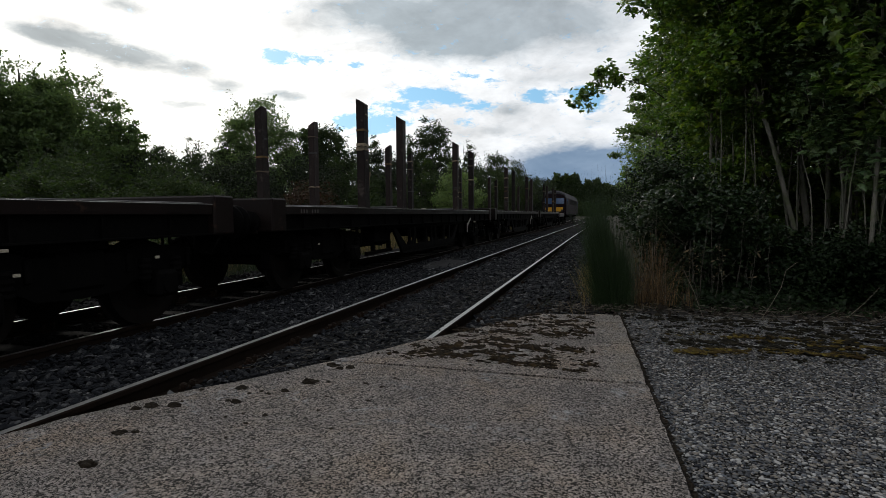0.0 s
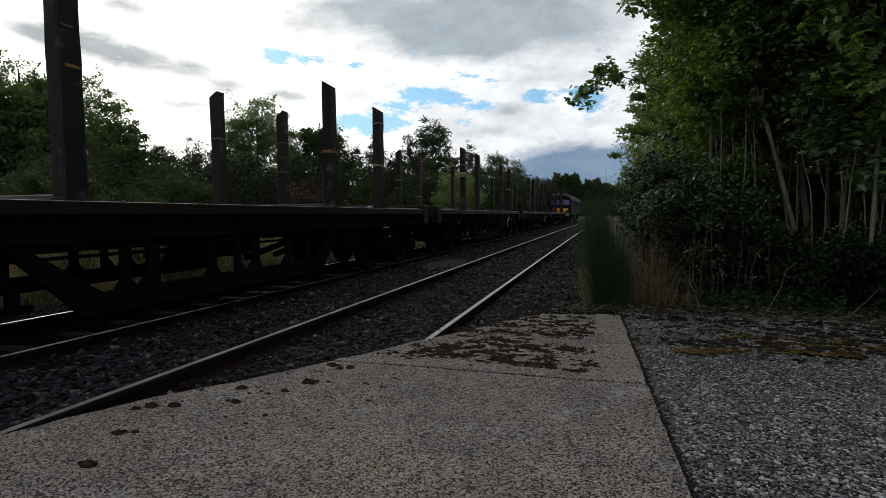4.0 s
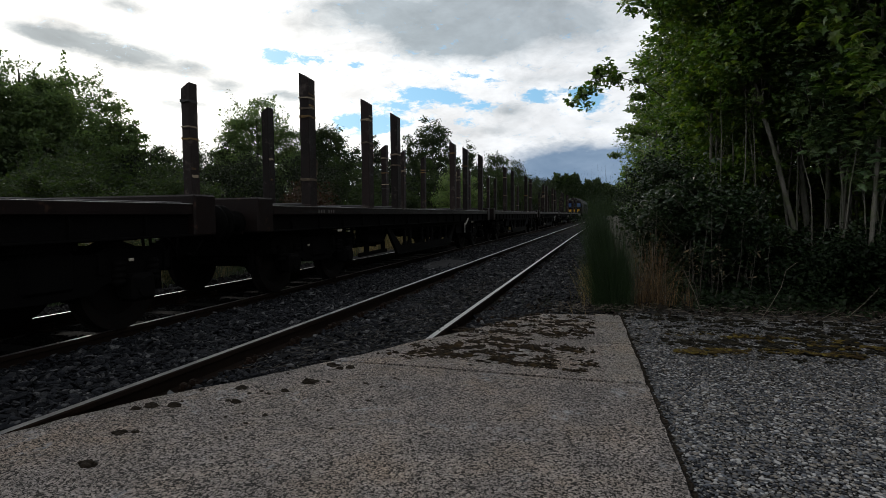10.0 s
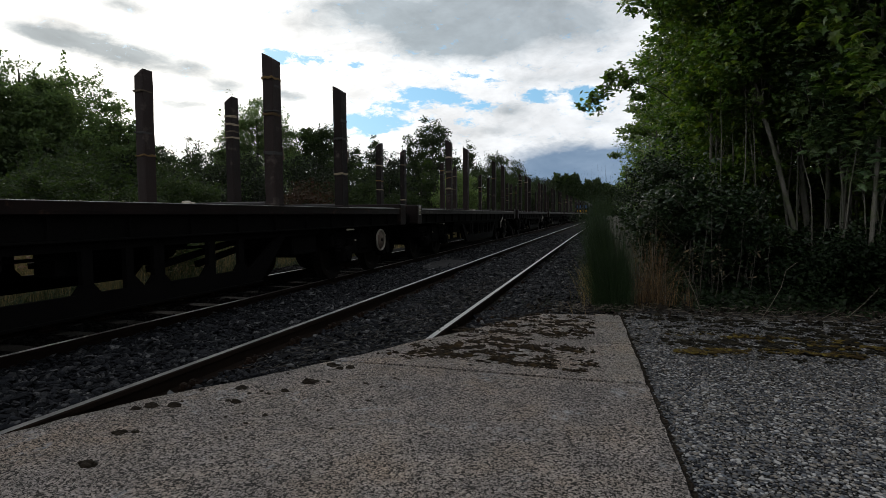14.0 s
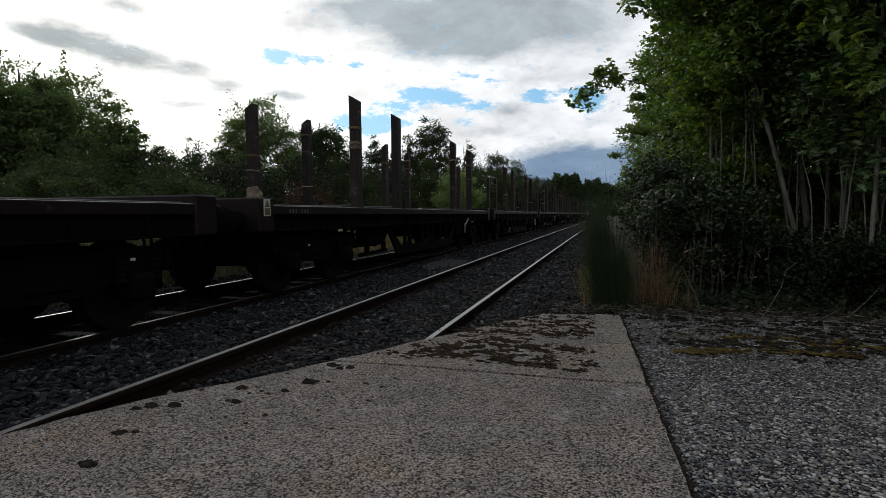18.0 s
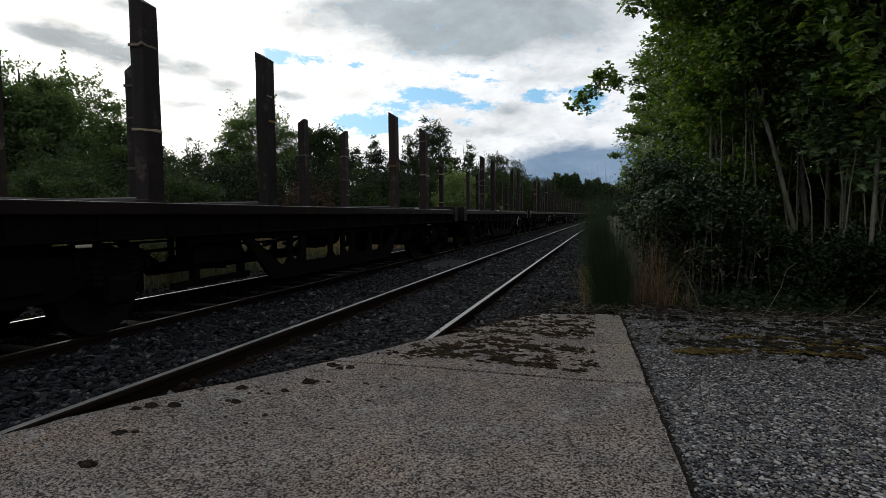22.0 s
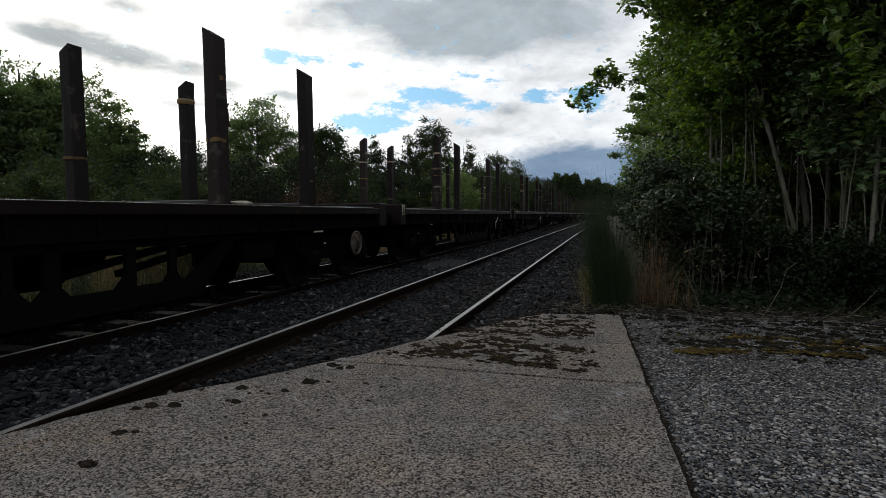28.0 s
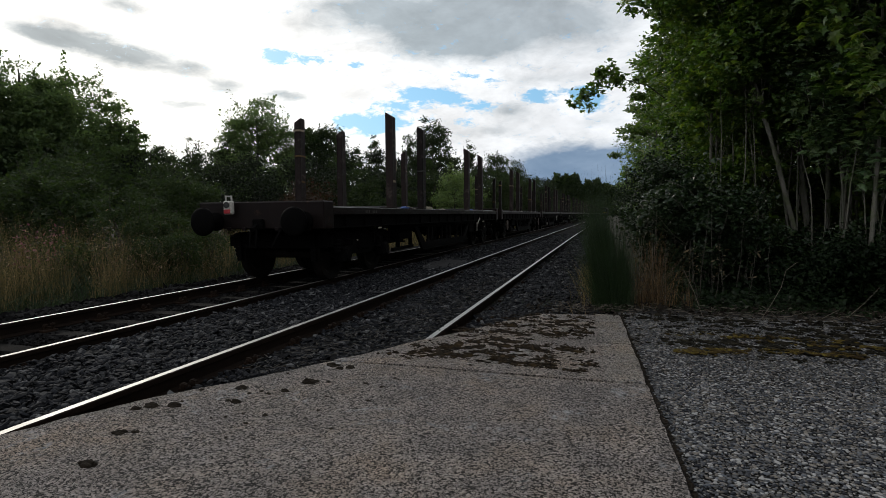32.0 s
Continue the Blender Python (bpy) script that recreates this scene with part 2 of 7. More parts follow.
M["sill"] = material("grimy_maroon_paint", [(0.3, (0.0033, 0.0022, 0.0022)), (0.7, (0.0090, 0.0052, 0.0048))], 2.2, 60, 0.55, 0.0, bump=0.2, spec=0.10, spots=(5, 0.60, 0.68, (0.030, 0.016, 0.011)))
M["deckwood"] = material("deck_timber", [(0.3, (0.05, 0.042, 0.034)), (0.7, (0.15, 0.13, 0.105))], 4, 60, 0.9, bump=0.5)
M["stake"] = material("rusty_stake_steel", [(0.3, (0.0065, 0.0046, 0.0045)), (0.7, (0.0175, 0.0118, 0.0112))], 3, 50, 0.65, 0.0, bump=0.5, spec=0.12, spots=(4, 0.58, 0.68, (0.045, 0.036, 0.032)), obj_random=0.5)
M["strap"] = material("frayed_strap", [(0.3, (0.060, 0.045, 0.030)), (0.7, (0.210, 0.170, 0.120))], 9, 80, 0.85, obj_random=0.6)
M["orange_strap"] = material("orange_strap", [(0.3, (0.045, 0.026, 0.009)), (0.7, (0.130, 0.080, 0.026))], 9, 80, 0.85, obj_random=0.4)
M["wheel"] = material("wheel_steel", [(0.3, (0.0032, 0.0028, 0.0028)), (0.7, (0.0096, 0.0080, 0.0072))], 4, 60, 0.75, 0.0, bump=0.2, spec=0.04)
M["white"] = material("chipped_white_paint", [(0.3, (0.2460, 0.2340, 0.2108)), (0.7, (0.4327, 0.4215, 0.3922))], 5, 60, 0.6, bump=0.1, spots=(9, 0.58, 0.68, (0.156, 0.125, 0.094)))
M["cream"] = material("cream_paint", [(0.3, (0.120, 0.106, 0.089)), (0.7, (0.205, 0.184, 0.158))], 5, 60, 0.6, bump=0.1, spots=(7, 0.55, 0.68, (0.094, 0.070, 0.055)))
M["dull_white"] = material("worn_lettering_paint", [(0.3, (0.039, 0.037, 0.035)), (0.7, (0.125, 0.117, 0.109))], 12, 90, 0.8)
M["red"] = material("red_plastic", [(0.3, (0.20, 0.012, 0.018)), (0.7, (0.34, 0.025, 0.03))], 8, 60, 0.4, bump=0.05)
M["black"] = material("black_rubber", [(0.3, (0.012, 0.012, 0.012)), (0.7, (0.03, 0.03, 0.03))], 8, 60, 0.7)
M["sign_yellow"] = material("sign_yellow", [(0.3, (0.085, 0.072, 0.018)), (0.7, (0.14, 0.118, 0.032))], 8, 60, 0.6, bump=0.05)
M["beam"] = material("greasy_dark_steel", [(0.3, (0.004, 0.004, 0.0045)), (0.7, (0.012, 0.011, 0.012))], 3, 70, 0.38, 0.0, bump=0.2, spec=0.35)
M["bluecloth"] = material("blue_sheeting", [(0.3, (0.018, 0.040, 0.150)), (0.7, (0.055, 0.105, 0.300))], 8, 60, 0.7, spec=0.15)
M["bark_bit"] = material("pale_bark", [(0.3, (0.172, 0.148, 0.109)), (0.7, (0.390, 0.359, 0.296))], 20, 90, 0.9)
M["mud"] = material("dried_mud", [(0.3, (0.0054, 0.0042, 0.0031)), (0.7, (0.0245, 0.0191, 0.0138))], 18, 120, 0.95, island=0.25, bump=0.7, spec=0.1)
M["moss"] = material("brown_moss", [(0.3, (0.0051, 0.0034, 0.0021)), (0.55, (0.0153, 0.0102, 0.0059)), (0.75, (0.0467, 0.0306, 0.0136))], 14, 130, 0.98, island=0.35, bump=0.9, spec=0.1)
M["yardmoss"] = material("grey_brown_moss", [(0.3, (0.0050, 0.0046, 0.0036)), (0.55, (0.0125, 0.0112, 0.0080)), (0.75, (0.034, 0.029, 0.019))], 14, 130, 0.98, island=0.35, bump=0.9, spec=0.05)
M["ymoss"] = material("yellow_moss", [(0.25, (0.018, 0.011, 0.0045)), (0.55, (0.052, 0.036, 0.009)), (0.8, (0.105, 0.082, 0.018))], 9, 130, 0.98, island=0.45, bump=0.9, spec=0.1)
M["barkdark"] = material("tree_bark", [(0.3, (0.022, 0.019, 0.016)), (0.7, (0.07, 0.063, 0.053))], 5, 45, 0.95, bump=0.7)
M["barkpale"] = material("smooth_grey_bark", [(0.3, (0.060, 0.057, 0.048)), (0.7, (0.165, 0.155, 0.132))], 4, 40, 0.9, bump=0.4, spots=(3, 0.5, 0.62, (0.075, 0.085, 0.045)))
M["leaf"] = material("sycamore_leaf", [(0.15, (0.034, 0.066, 0.018)), (0.5, (0.075, 0.135, 0.030)), (0.85, (0.140, 0.178, 0.042))], 1.2, 40, 0.36, island=0.65, bump=0.1, translucent=(0.42, (1.3, 1.5, 0.42)), spec=0.5)
M["leaf2"] = material("hedge_leaf", [(0.15, (0.0165, 0.0257, 0.0134)), (0.5, (0.0267, 0.0411, 0.0184)), (0.85, (0.0436, 0.0554, 0.0247))], 0.9, 40, 0.65, island=0.4, bump=0.0, translucent=(0.5, (1.3, 1.5, 0.6)), spec=0.2)
M["leafpale"] = material("pale_green_leaf", [(0.15, (0.06, 0.10, 0.035)), (0.5, (0.10, 0.15, 0.05)), (0.85, (0.16, 0.20, 0.07))], 0.9, 40, 0.5, island=0.5, bump=0.0, translucent=(0.4, (1.3, 1.5, 0.6)), spec=0.45)
# Dark copy of the scrub leaf, with shade put into its colour.
M["leafdark"] = material("shaded_scrub_leaf", [(0.15, (0.0070, 0.0113, 0.0065)), (0.5, (0.0113, 0.0173, 0.0091)), (0.85, (0.0195, 0.0260, 0.0130))], 0.9, 40, 0.65, island=0.4, bump=0.0, translucent=(0.35, (1.3, 1.5, 0.7)), spec=0.2)
# Near-black leaf tone stands in for the shade under the canopy.
M["leafgloss"] = material("shaded_undergrowth_leaf", [(0.15, (0.0045, 0.009, 0.004)), (0.5, (0.0085, 0.0165, 0.0068)), (0.85, (0.020, 0.033, 0.012))], 0.9, 40, 0.45, island=0.4, bump=0.0, translucent=(0.25, (1.3, 1.5, 0.7)), spec=0.12)
# Sycamore leaf at about half tone, the wood front's shade in its colour.
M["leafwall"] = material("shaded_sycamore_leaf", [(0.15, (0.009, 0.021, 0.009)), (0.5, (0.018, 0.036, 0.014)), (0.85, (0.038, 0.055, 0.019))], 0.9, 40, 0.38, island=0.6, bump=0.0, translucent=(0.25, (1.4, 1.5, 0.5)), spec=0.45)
M["leafcurtain"] = material("hanging_sycamore_leaf", [(0.15, (0.044, 0.082, 0.038)), (0.5, (0.088, 0.142, 0.060)), (0.85, (0.145, 0.195, 0.085))], 0.9, 40, 0.38, island=0.7, bump=0.0, translucent=(0.35, (1.3, 1.5, 0.5)), spec=0.45)
M["dish"] = material("worn_brown_paint", [(0.3, (0.035, 0.026, 0.021)), (0.7, (0.11, 0.085, 0.068))], 7, 60, 0.7, bump=0.1, spots=(9, 0.55, 0.66, (0.045, 0.022, 0.014)))
M["rusty_dish"] = material("rust_streaked_paint", [(0.3, (0.030, 0.024, 0.022)), (0.7, (0.120, 0.100, 0.085))], 5, 50, 0.7, bump=0.1, spots=(6, 0.50, 0.60, (0.035, 0.016, 0.010)))
# Paler than the scrub leaf: glare haze over the oaks put into its colour.
M["leaf3"] = material("hazed_oak_leaf", [(0.15, (0.0585, 0.0894, 0.0468)), (0.5, (0.0937, 0.1330, 0.0638)), (0.85, (0.1383, 0.1702, 0.0798))], 0.9, 40, 0.65, island=0.4, bump=0.0, translucent=(0.6, (1.35, 1.5, 0.8)), spec=0.2)
M["leafrust"] = material("turning_leaf", [(0.15, (0.0210, 0.0092, 0.0042)), (0.5, (0.0420, 0.0176, 0.0067)), (0.85, (0.0252, 0.0252, 0.0084))], 0.9, 40, 0.6, island=0.6, bump=0.0, translucent=(0.3, (1.3, 1.1, 0.6)))
M["broom"] = material("broom_stem", [(0.2, (0.0061, 0.0159, 0.0036)), (0.8, (0.0208, 0.0404, 0.0116))], 3, 40, 0.6, island=0.4, bump=0.0, translucent=(0.15, (1.2, 1.4, 0.7)))
M["dry"] = material("dry_grass", [(0.1, (0.020, 0.011, 0.005)), (0.5, (0.075, 0.046, 0.020)), (0.9, (0.19, 0.125, 0.06))], 3, 40, 0.8, island=0.9, bump=0.0, translucent=(0.25, (1.1, 1.0, 0.8)))
M["cane"] = material("grey_dead_cane", [(0.2, (0.022, 0.019, 0.016)), (0.8, (0.068, 0.060, 0.050))], 6, 60, 0.9, island=0.4, bump=0.2)
M["dryleaf"] = material("dry_hanging_leaf", [(0.2, (0.055, 0.042, 0.025)), (0.8, (0.15, 0.12, 0.075))], 3, 40, 0.8, island=0.5, bump=0.0, translucent=(0.25, (1.1, 1.0, 0.8)))
M["grass"] = material("meadow_grass", [(0.15, (0.042, 0.048, 0.020)), (0.5, (0.120, 0.096, 0.045)), (0.85, (0.270, 0.200, 0.110))], 1.1, 40, 0.75, island=0.65, bump=0.0, translucent=(0.35, (1.2, 1.15, 0.8)), spec=0.1)
M["seed"] = material("seed_head", [(0.15, (0.105, 0.052, 0.042)), (0.5, (0.19, 0.128, 0.084)), (0.85, (0.36, 0.285, 0.19))], 1.5, 40, 0.85, island=0.9, bump=0.0, translucent=(0.3, (1.1, 1.0, 0.9)))
M["pinkweed"] = material("faded_pink_flower", [(0.2, (0.10, 0.04, 0.05)), (0.8, (0.22, 0.11, 0.12))], 5, 40, 0.8, island=0.5, bump=0.0, translucent=(0.3, (1.2, 1, 1)))
M["twig"] = material("bleached_twig", [(0.2, (0.0691, 0.0576, 0.0461)), (0.8, (0.1728, 0.1498, 0.1210))], 6, 60, 0.9, island=0.4, bump=0.2)
M["locobody"] = material("dark_maroon_paint", [(0.3, (0.006, 0.004, 0.006)), (0.7, (0.013, 0.007, 0.010))], 1.5, 40, 0.7, 0.0, bump=0.05, spec=0.03)
M["locoroof"] = material("sooty_dark_roof", [(0.3, (0.012, 0.012, 0.014)), (0.7, (0.026, 0.026, 0.03))], 1.5, 40, 0.7, 0.0, bump=0.05, spec=0.05)
M["yellow"] = material("warning_yellow", [(0.3, (0.34, 0.17, 0.012)), (0.7, (0.5, 0.27, 0.02))], 2.5, 50, 0.6, bump=0.1, spec=0.2)
# Blue of the reflected sky is put into the glass's base colour.
M["glass"] = material("sky_blue_cab_glass", [(0.3, (0.03, 0.06, 0.14)), (0.7, (0.05, 0.09, 0.19))], 2, 30, 0.08, bump=0.0, spec=0.8)

# ------------------------------------------------------------------ mesh helpers
rng = np.random.default_rng(7)


def part(name, bm, mat, parent=None, label="", smooth=False):
    """Links a bmesh (or a finished mesh) as one object."""
    if isinstance(bm, bmesh.types.BMesh):
        me = bpy.data.meshes.new(name)
        bm.to_mesh(me)
        bm.free()
    else:
        me = bm
    for mm in (mat if isinstance(mat, (list, tuple)) else [mat]):
        me.materials.append(M[mm])
    if smooth:
        me.polygons.foreach_set("use_smooth", [True] * len(me.polygons))
    ob = new(name, me)
    ob.parent = parent
    if label:
        ob["label"] = label
    return ob


def thing(name, x, y, z, label, category, group="", kind=""):
    e = new(name)
    e.empty_display_size = 0.2
    e.matrix_basis = pose(x, y, z)
    return tagged(e, label, category, group, kind)


def box(bm, x0, x1, y0, y1, z0, z1, bevel=0.0, m=None):
    """A box with its edges broken; added to bm."""
    r = bmesh.ops.create_cube(bm, size=1.0, matrix=Matrix.Translation(((x0 + x1) / 2, (y0 + y1) / 2, (z0 + z1) / 2)) @ Matrix.Diagonal((x1 - x0, y1 - y0, z1 - z0, 1)))
    vs = r["verts"]
    if bevel:
        es = list({e for v in vs for e in v.link_edges})
        r2 = bmesh.ops.bevel(bm, geom=es, offset=bevel, segments=1, affect="EDGES", profile=0.5)
        vs = list({v for f in r2["faces"] for v in f.verts} | {v for v in vs if v.is_valid})
    if m is not None:
        bmesh.ops.transform(bm, matrix=m, verts=[v for v in vs if v.is_valid])
    return vs


def bar(bm, a, b, w, d=None, up=(0, 0, 1)):
    """A square bar from a to b, w wide and d deep."""
    a, b = Vector(a), Vector(b)
    ax = (b - a).normalized()
    s = ax.cross(Vector(up))
    s = s.normalized() if s.length > 1e-4 else Vector((1, 0, 0))
    u = s.cross(ax)
    d = d or w
    vs = [bm.verts.new(p + s * i * w / 2 + u * j * d / 2) for p in (a, b) for i, j in ((-1, -1), (1, -1), (1, 1), (-1, 1))]
    for q in ((0, 1, 2, 3), (7, 6, 5, 4), (0, 4, 5, 1), (1, 5, 6, 2), (2, 6, 7, 3), (3, 7, 4, 0)):
        bm.faces.new([vs[i] for i in q])
    return vs


def disc(bm, c, axis, r0, r1, depth, seg=24):
    """A round plug (cone frustum) centred at c along an axis."""
    q = Vector(axis).to_track_quat("Z", "Y").to_matrix().to_4x4()
    return bmesh.ops.create_cone(bm, cap_ends=True, segments=seg, radius1=r0, radius2=r1, depth=depth, matrix=Matrix.Translation(c) @ q)["verts"]


def lathe(bm, profile, axis="X", seg=28, c=(0, 0, 0)):
    """Turns a list of (radius, along) round an axis."""
    rings = []
    for r, h in profile:
        ring = []
        for k in range(seg):
            a = 2 * math.pi * k / seg
            p = {"X": (h, r * math.cos(a), r * math.sin(a)), "Y": (r * math.cos(a), h, r * math.sin(a)), "Z": (r * math.cos(a), r * math.sin(a), h)}[axis]
            ring.append(bm.verts.new(Vector(p) + Vector(c)))
        rings.append(ring)
    for a, b in zip(rings, rings[1:]):
        for k in range(seg):
            bm.faces.new((a[k], a[(k + 1) % seg], b[(k + 1) % seg], b[k]))
    bm.faces.new(rings[0][::-1])
    bm.faces.new(rings[-1])
    bmesh.ops.recalc_face_normals(bm, faces=bm.faces)


def mesh_of(name, verts, faces, smooth=False):
    """A mesh from arrays; faces: (n, k) of one size."""
    verts, faces = np.asarray(verts, np.float32), np.asarray(faces, np.int32)
    me = bpy.data.meshes.new(name)
    n, k = faces.shape
    me.vertices.add(len(verts))
    me.vertices.foreach_set("co", verts.ravel())
    me.loops.add(n * k)
    me.loops.foreach_set("vertex_index", faces.ravel())
    me.polygons.add(n)
    me.polygons.foreach_set("loop_start", np.arange(n, dtype=np.int32) * k)
    me.polygons.foreach_set("use_smooth", np.full(n, smooth))
    me.update(calc_edges=True)
    me.validate()
    return me


def spins(n, tilt=None):
    """Random turns; tilt: the most that the piece's own z leans from upright."""
    a = rng.uniform(0, 2 * np.pi, n)
    ca, sa = np.cos(a), np.sin(a)
    rz = np.zeros((n, 3, 3))
    rz[:, 0, 0], rz[:, 0, 1], rz[:, 1, 0], rz[:, 1, 1], rz[:, 2, 2] = ca, -sa, sa, ca, 1
    if tilt is None:
        q = rng.normal(size=(n, 4))
        q /= np.linalg.norm(q, axis=1)[:, None]
        w, x, y, z = q.T
        return np.stack([np.stack([1 - 2 * (y * y + z * z), 2 * (x * y - z * w), 2 * (x * z + y * w)], -1),
                         np.stack([2 * (x * y + z * w), 1 - 2 * (x * x + z * z), 2 * (y * z - x * w)], -1),
                         np.stack([2 * (x * z - y * w), 2 * (y * z + x * w), 1 - 2 * (x * x + y * y)], -1)], 1)
    t = rng.normal(0, tilt, n)
    ct, st = np.cos(t), np.sin(t)
    rx = np.zeros((n, 3, 3))
    rx[:, 0, 0], rx[:, 1, 1], rx[:, 1, 2], rx[:, 2, 1], rx[:, 2, 2] = 1, ct, -st, st, ct
    b = rng.uniform(0, 2 * np.pi, n)
    cb, sb = np.cos(b), np.sin(b)
    r2 = np.zeros((n, 3, 3))
    r2[:, 0, 0], r2[:, 0, 1], r2[:, 1, 0], r2[:, 1, 1], r2[:, 2, 2] = cb, -sb, sb, cb, 1
    return r2 @ rx @ rz


def scatter(name, shape, at, size, turn, jitter=0.0, smooth=False):
    """One mesh of many copies of a small shape (verts, faces)."""
    v, f = np.asarray(shape[0], float), np.asarray(shape[1], int)
    n, k = len(at), len(v)
    size = np.asarray(size, float)
    if size.ndim == 1:
        size = np.repeat(size[:, None], 3, 1)
    p = np.repeat(v[None], n, 0)
    if jitter:
        p = p * (1 + rng.normal(0, jitter, (n, k, 1)))
    p = p * size[:, None, :]
    p = np.einsum("nij,nkj->nki", turn, p) + np.asarray(at)[:, None, :]
    faces = (f[None] + (np.arange(n) * k)[:, None, None]).reshape(-1, f.shape[1])
    return mesh_of(name, p.reshape(-1, 3), faces, smooth)


def ico(sub):
    bm = bmesh.new()
    bmesh.ops.create_icosphere(bm, subdivisions=sub, radius=1.0)
    bm.verts.ensure_lookup_table()
    v = [tuple(x.co) for x in bm.verts]
    f = [[q.index for q in x.verts] for x in bm.faces]
    bm.free()
    return v, f


ICO1 = ico(1)
# small leaf as a folded fan, one unit long
OVAL = ([(0, 0, 0), (0.28, 0.35, -0.06), (0.22, 0.72, -0.1), (0, 1.0, -0.16), (-0.22, 0.72, -0.1), (-0.28, 0.35, -0.06)], [(0, 1, 5), (1, 2, 5), (2, 4, 5), (2, 3, 4)])
# sycamore leaf: five pointed lobes round the stalk, the rim hanging
_rim = [(0, 0), (0.40, 0.02), (0.30, 0.30), (0.56, 0.52), (0.24, 0.62), (0, 1.02), (-0.24, 0.62), (-0.56, 0.52), (-0.30, 0.30), (-0.40, 0.02)]
MAPLE = ([(0, 0.36, 0.06)] + [(x, y, -0.30 * abs(x) - 0.20 * y * y) for x, y in _rim], [(0, 1 + i, 1 + (i + 1) % 10) for i in range(10)])
KITE = ([(0, 0.42, 0.08), (0, 0, 0), (0.44, 0.34, -0.12), (0, 1.05, -0.2), (-0.44, 0.34, -0.12)], [(0, 1, 2), (0, 2, 3), (0, 3, 4), (0, 4, 1)])
CHIP = ([(1, 0.1, 0.2), (-1, -0.1, 0.1), (0.2, 1, -0.1), (-0.2, -1, 0.2), (0.1, 0.2, 1), (-0.1, 0, -1)], [(0, 2, 4), (2, 1, 4), (1, 3, 4), (3, 0, 4), (2, 0, 5), (1, 2, 5), (3, 1, 5), (0, 3, 5)])
SPRAY = ([(0, 0, 0), (0.32, 0.5, -0.1), (0, 1.0, 0.0), (-0.32, 0.5, -0.1)], [(0, 1, 2), (0, 2, 3)])


def tubes(runs, seg=7):
    """Verts and quads of tapered tubes; runs: lists of (point, radius)."""
    V, Fq = [], []
    for run in runs:
        pts = [Vector(p) for p, r in run]
        base = len(V)
        for i, (p, r) in enumerate(run):
            d = (pts[min(i + 1, len(pts) - 1)] - pts[max(i - 1, 0)]).normalized()
            s = d.cross(Vector((0.3, 1, 0.2))).normalized()
            u = s.cross(d)
            for k in range(seg):
                a = 2 * math.pi * k / seg
                V.append(tuple(pts[i] + (s * math.cos(a) + u * math.sin(a)) * r))
        for i in range(len(run) - 1):
            for k in range(seg):
                Fq.append((base + i * seg + k, base + i * seg + (k + 1) % seg, base + (i + 1) * seg + (k + 1) % seg, base + (i + 1) * seg + k))
    return V, Fq


def run_path(a, b, r0, r1, n=6, wander=0.1):
    a, b = Vector(a), Vector(b)
    out, off = [], Vector((0, 0, 0))
    for i in range(n + 1):
        t = i / n
        out.append((a.lerp(b, t) + off * (1 if 0 < i else 0), r0 + (r1 - r0) * t))
        off = off + Vector(rng.normal(0, wander / n, 3))
    return out


def blades(name, roots, height, width, lean, segs=3, droop=0.3, bias=(0.0, 0.0)):
    """Grass and stems: tapering bent strips."""
    n = len(roots)
    a = rng.uniform(0, 2 * np.pi, n)
    side = np.stack([np.cos(a), np.sin(a), np.zeros(n)], 1)
    b = rng.uniform(0, 2 * np.pi, n)
    ln = np.abs(rng.normal(0, lean, n))
    way = np.stack([np.cos(b), np.sin(b), np.zeros(n)], 1)
    V = []
    for i in range(segs + 1):
        t = i / segs
        c = roots + np.array([[bias[0], bias[1], 0.0]]) * (height * t ** 1.4)[:, None] + way * (ln * height * (t + droop * t * t * 2))[:, None] + np.stack([np.zeros(n), np.zeros(n), height * t * (1 - droop * 0.4 * t * ln)], 1)
        w = (width * (1 - 0.85 * t))[:, None]
        V += [c - side * w, c + side * w]
    V = np.stack(V, 1)
    k = 2 * (segs + 1)
    f = np.array([(2 * i, 2 * i + 1, 2 * i + 3, 2 * i + 2) for i in range(segs)])
    faces = (f[None] + (np.arange(n) * k)[:, None, None]).reshape(-1, 4)
    return mesh_of(name, V.reshape(-1, 3), faces)


# ------------------------------------------------------------------ the line of the tracks
NEAR_X, FAR_X, FAR_Z, BEND = -2.285, -5.6405, -0.039, 0.000102


def bend(s):
    return BEND * max(0.0, s - 12.0) ** 2


def heading(s):
    """Degrees by which the line has turned to the right."""
    return -math.degrees(math.atan(2 * BEND * max(0.0, s - 12.0)))


def sweep_y(name, profile, x0, z0, s0, s1, mats, head_faces=()):
    """A section swept along the curving line."""
    ss = np.concatenate([np.arange(s0, 40, 2.0), np.arange(40, s1 + 1, 6.0)])
    V, Fq = [], []
    k = len(profile)
    for i, s in enumerate(ss):
        for px, pz in profile:
            V.append((x0 + bend(s) + px, s, z0 + pz))
        if i:
            for j in range(k):
                Fq.append(((i - 1) * k + j, (i - 1) * k + (j + 1) % k, i * k + (j + 1) % k, i * k + j))
    me = mesh_of(name, V, Fq)
    ids = np.zeros(len(Fq), np.int32)
    for j in head_faces:
        ids[j::k] = 1
    for mm in mats:
        me.materials.append(M[mm])
    me.polygons.foreach_set("material_index", ids)
    return me


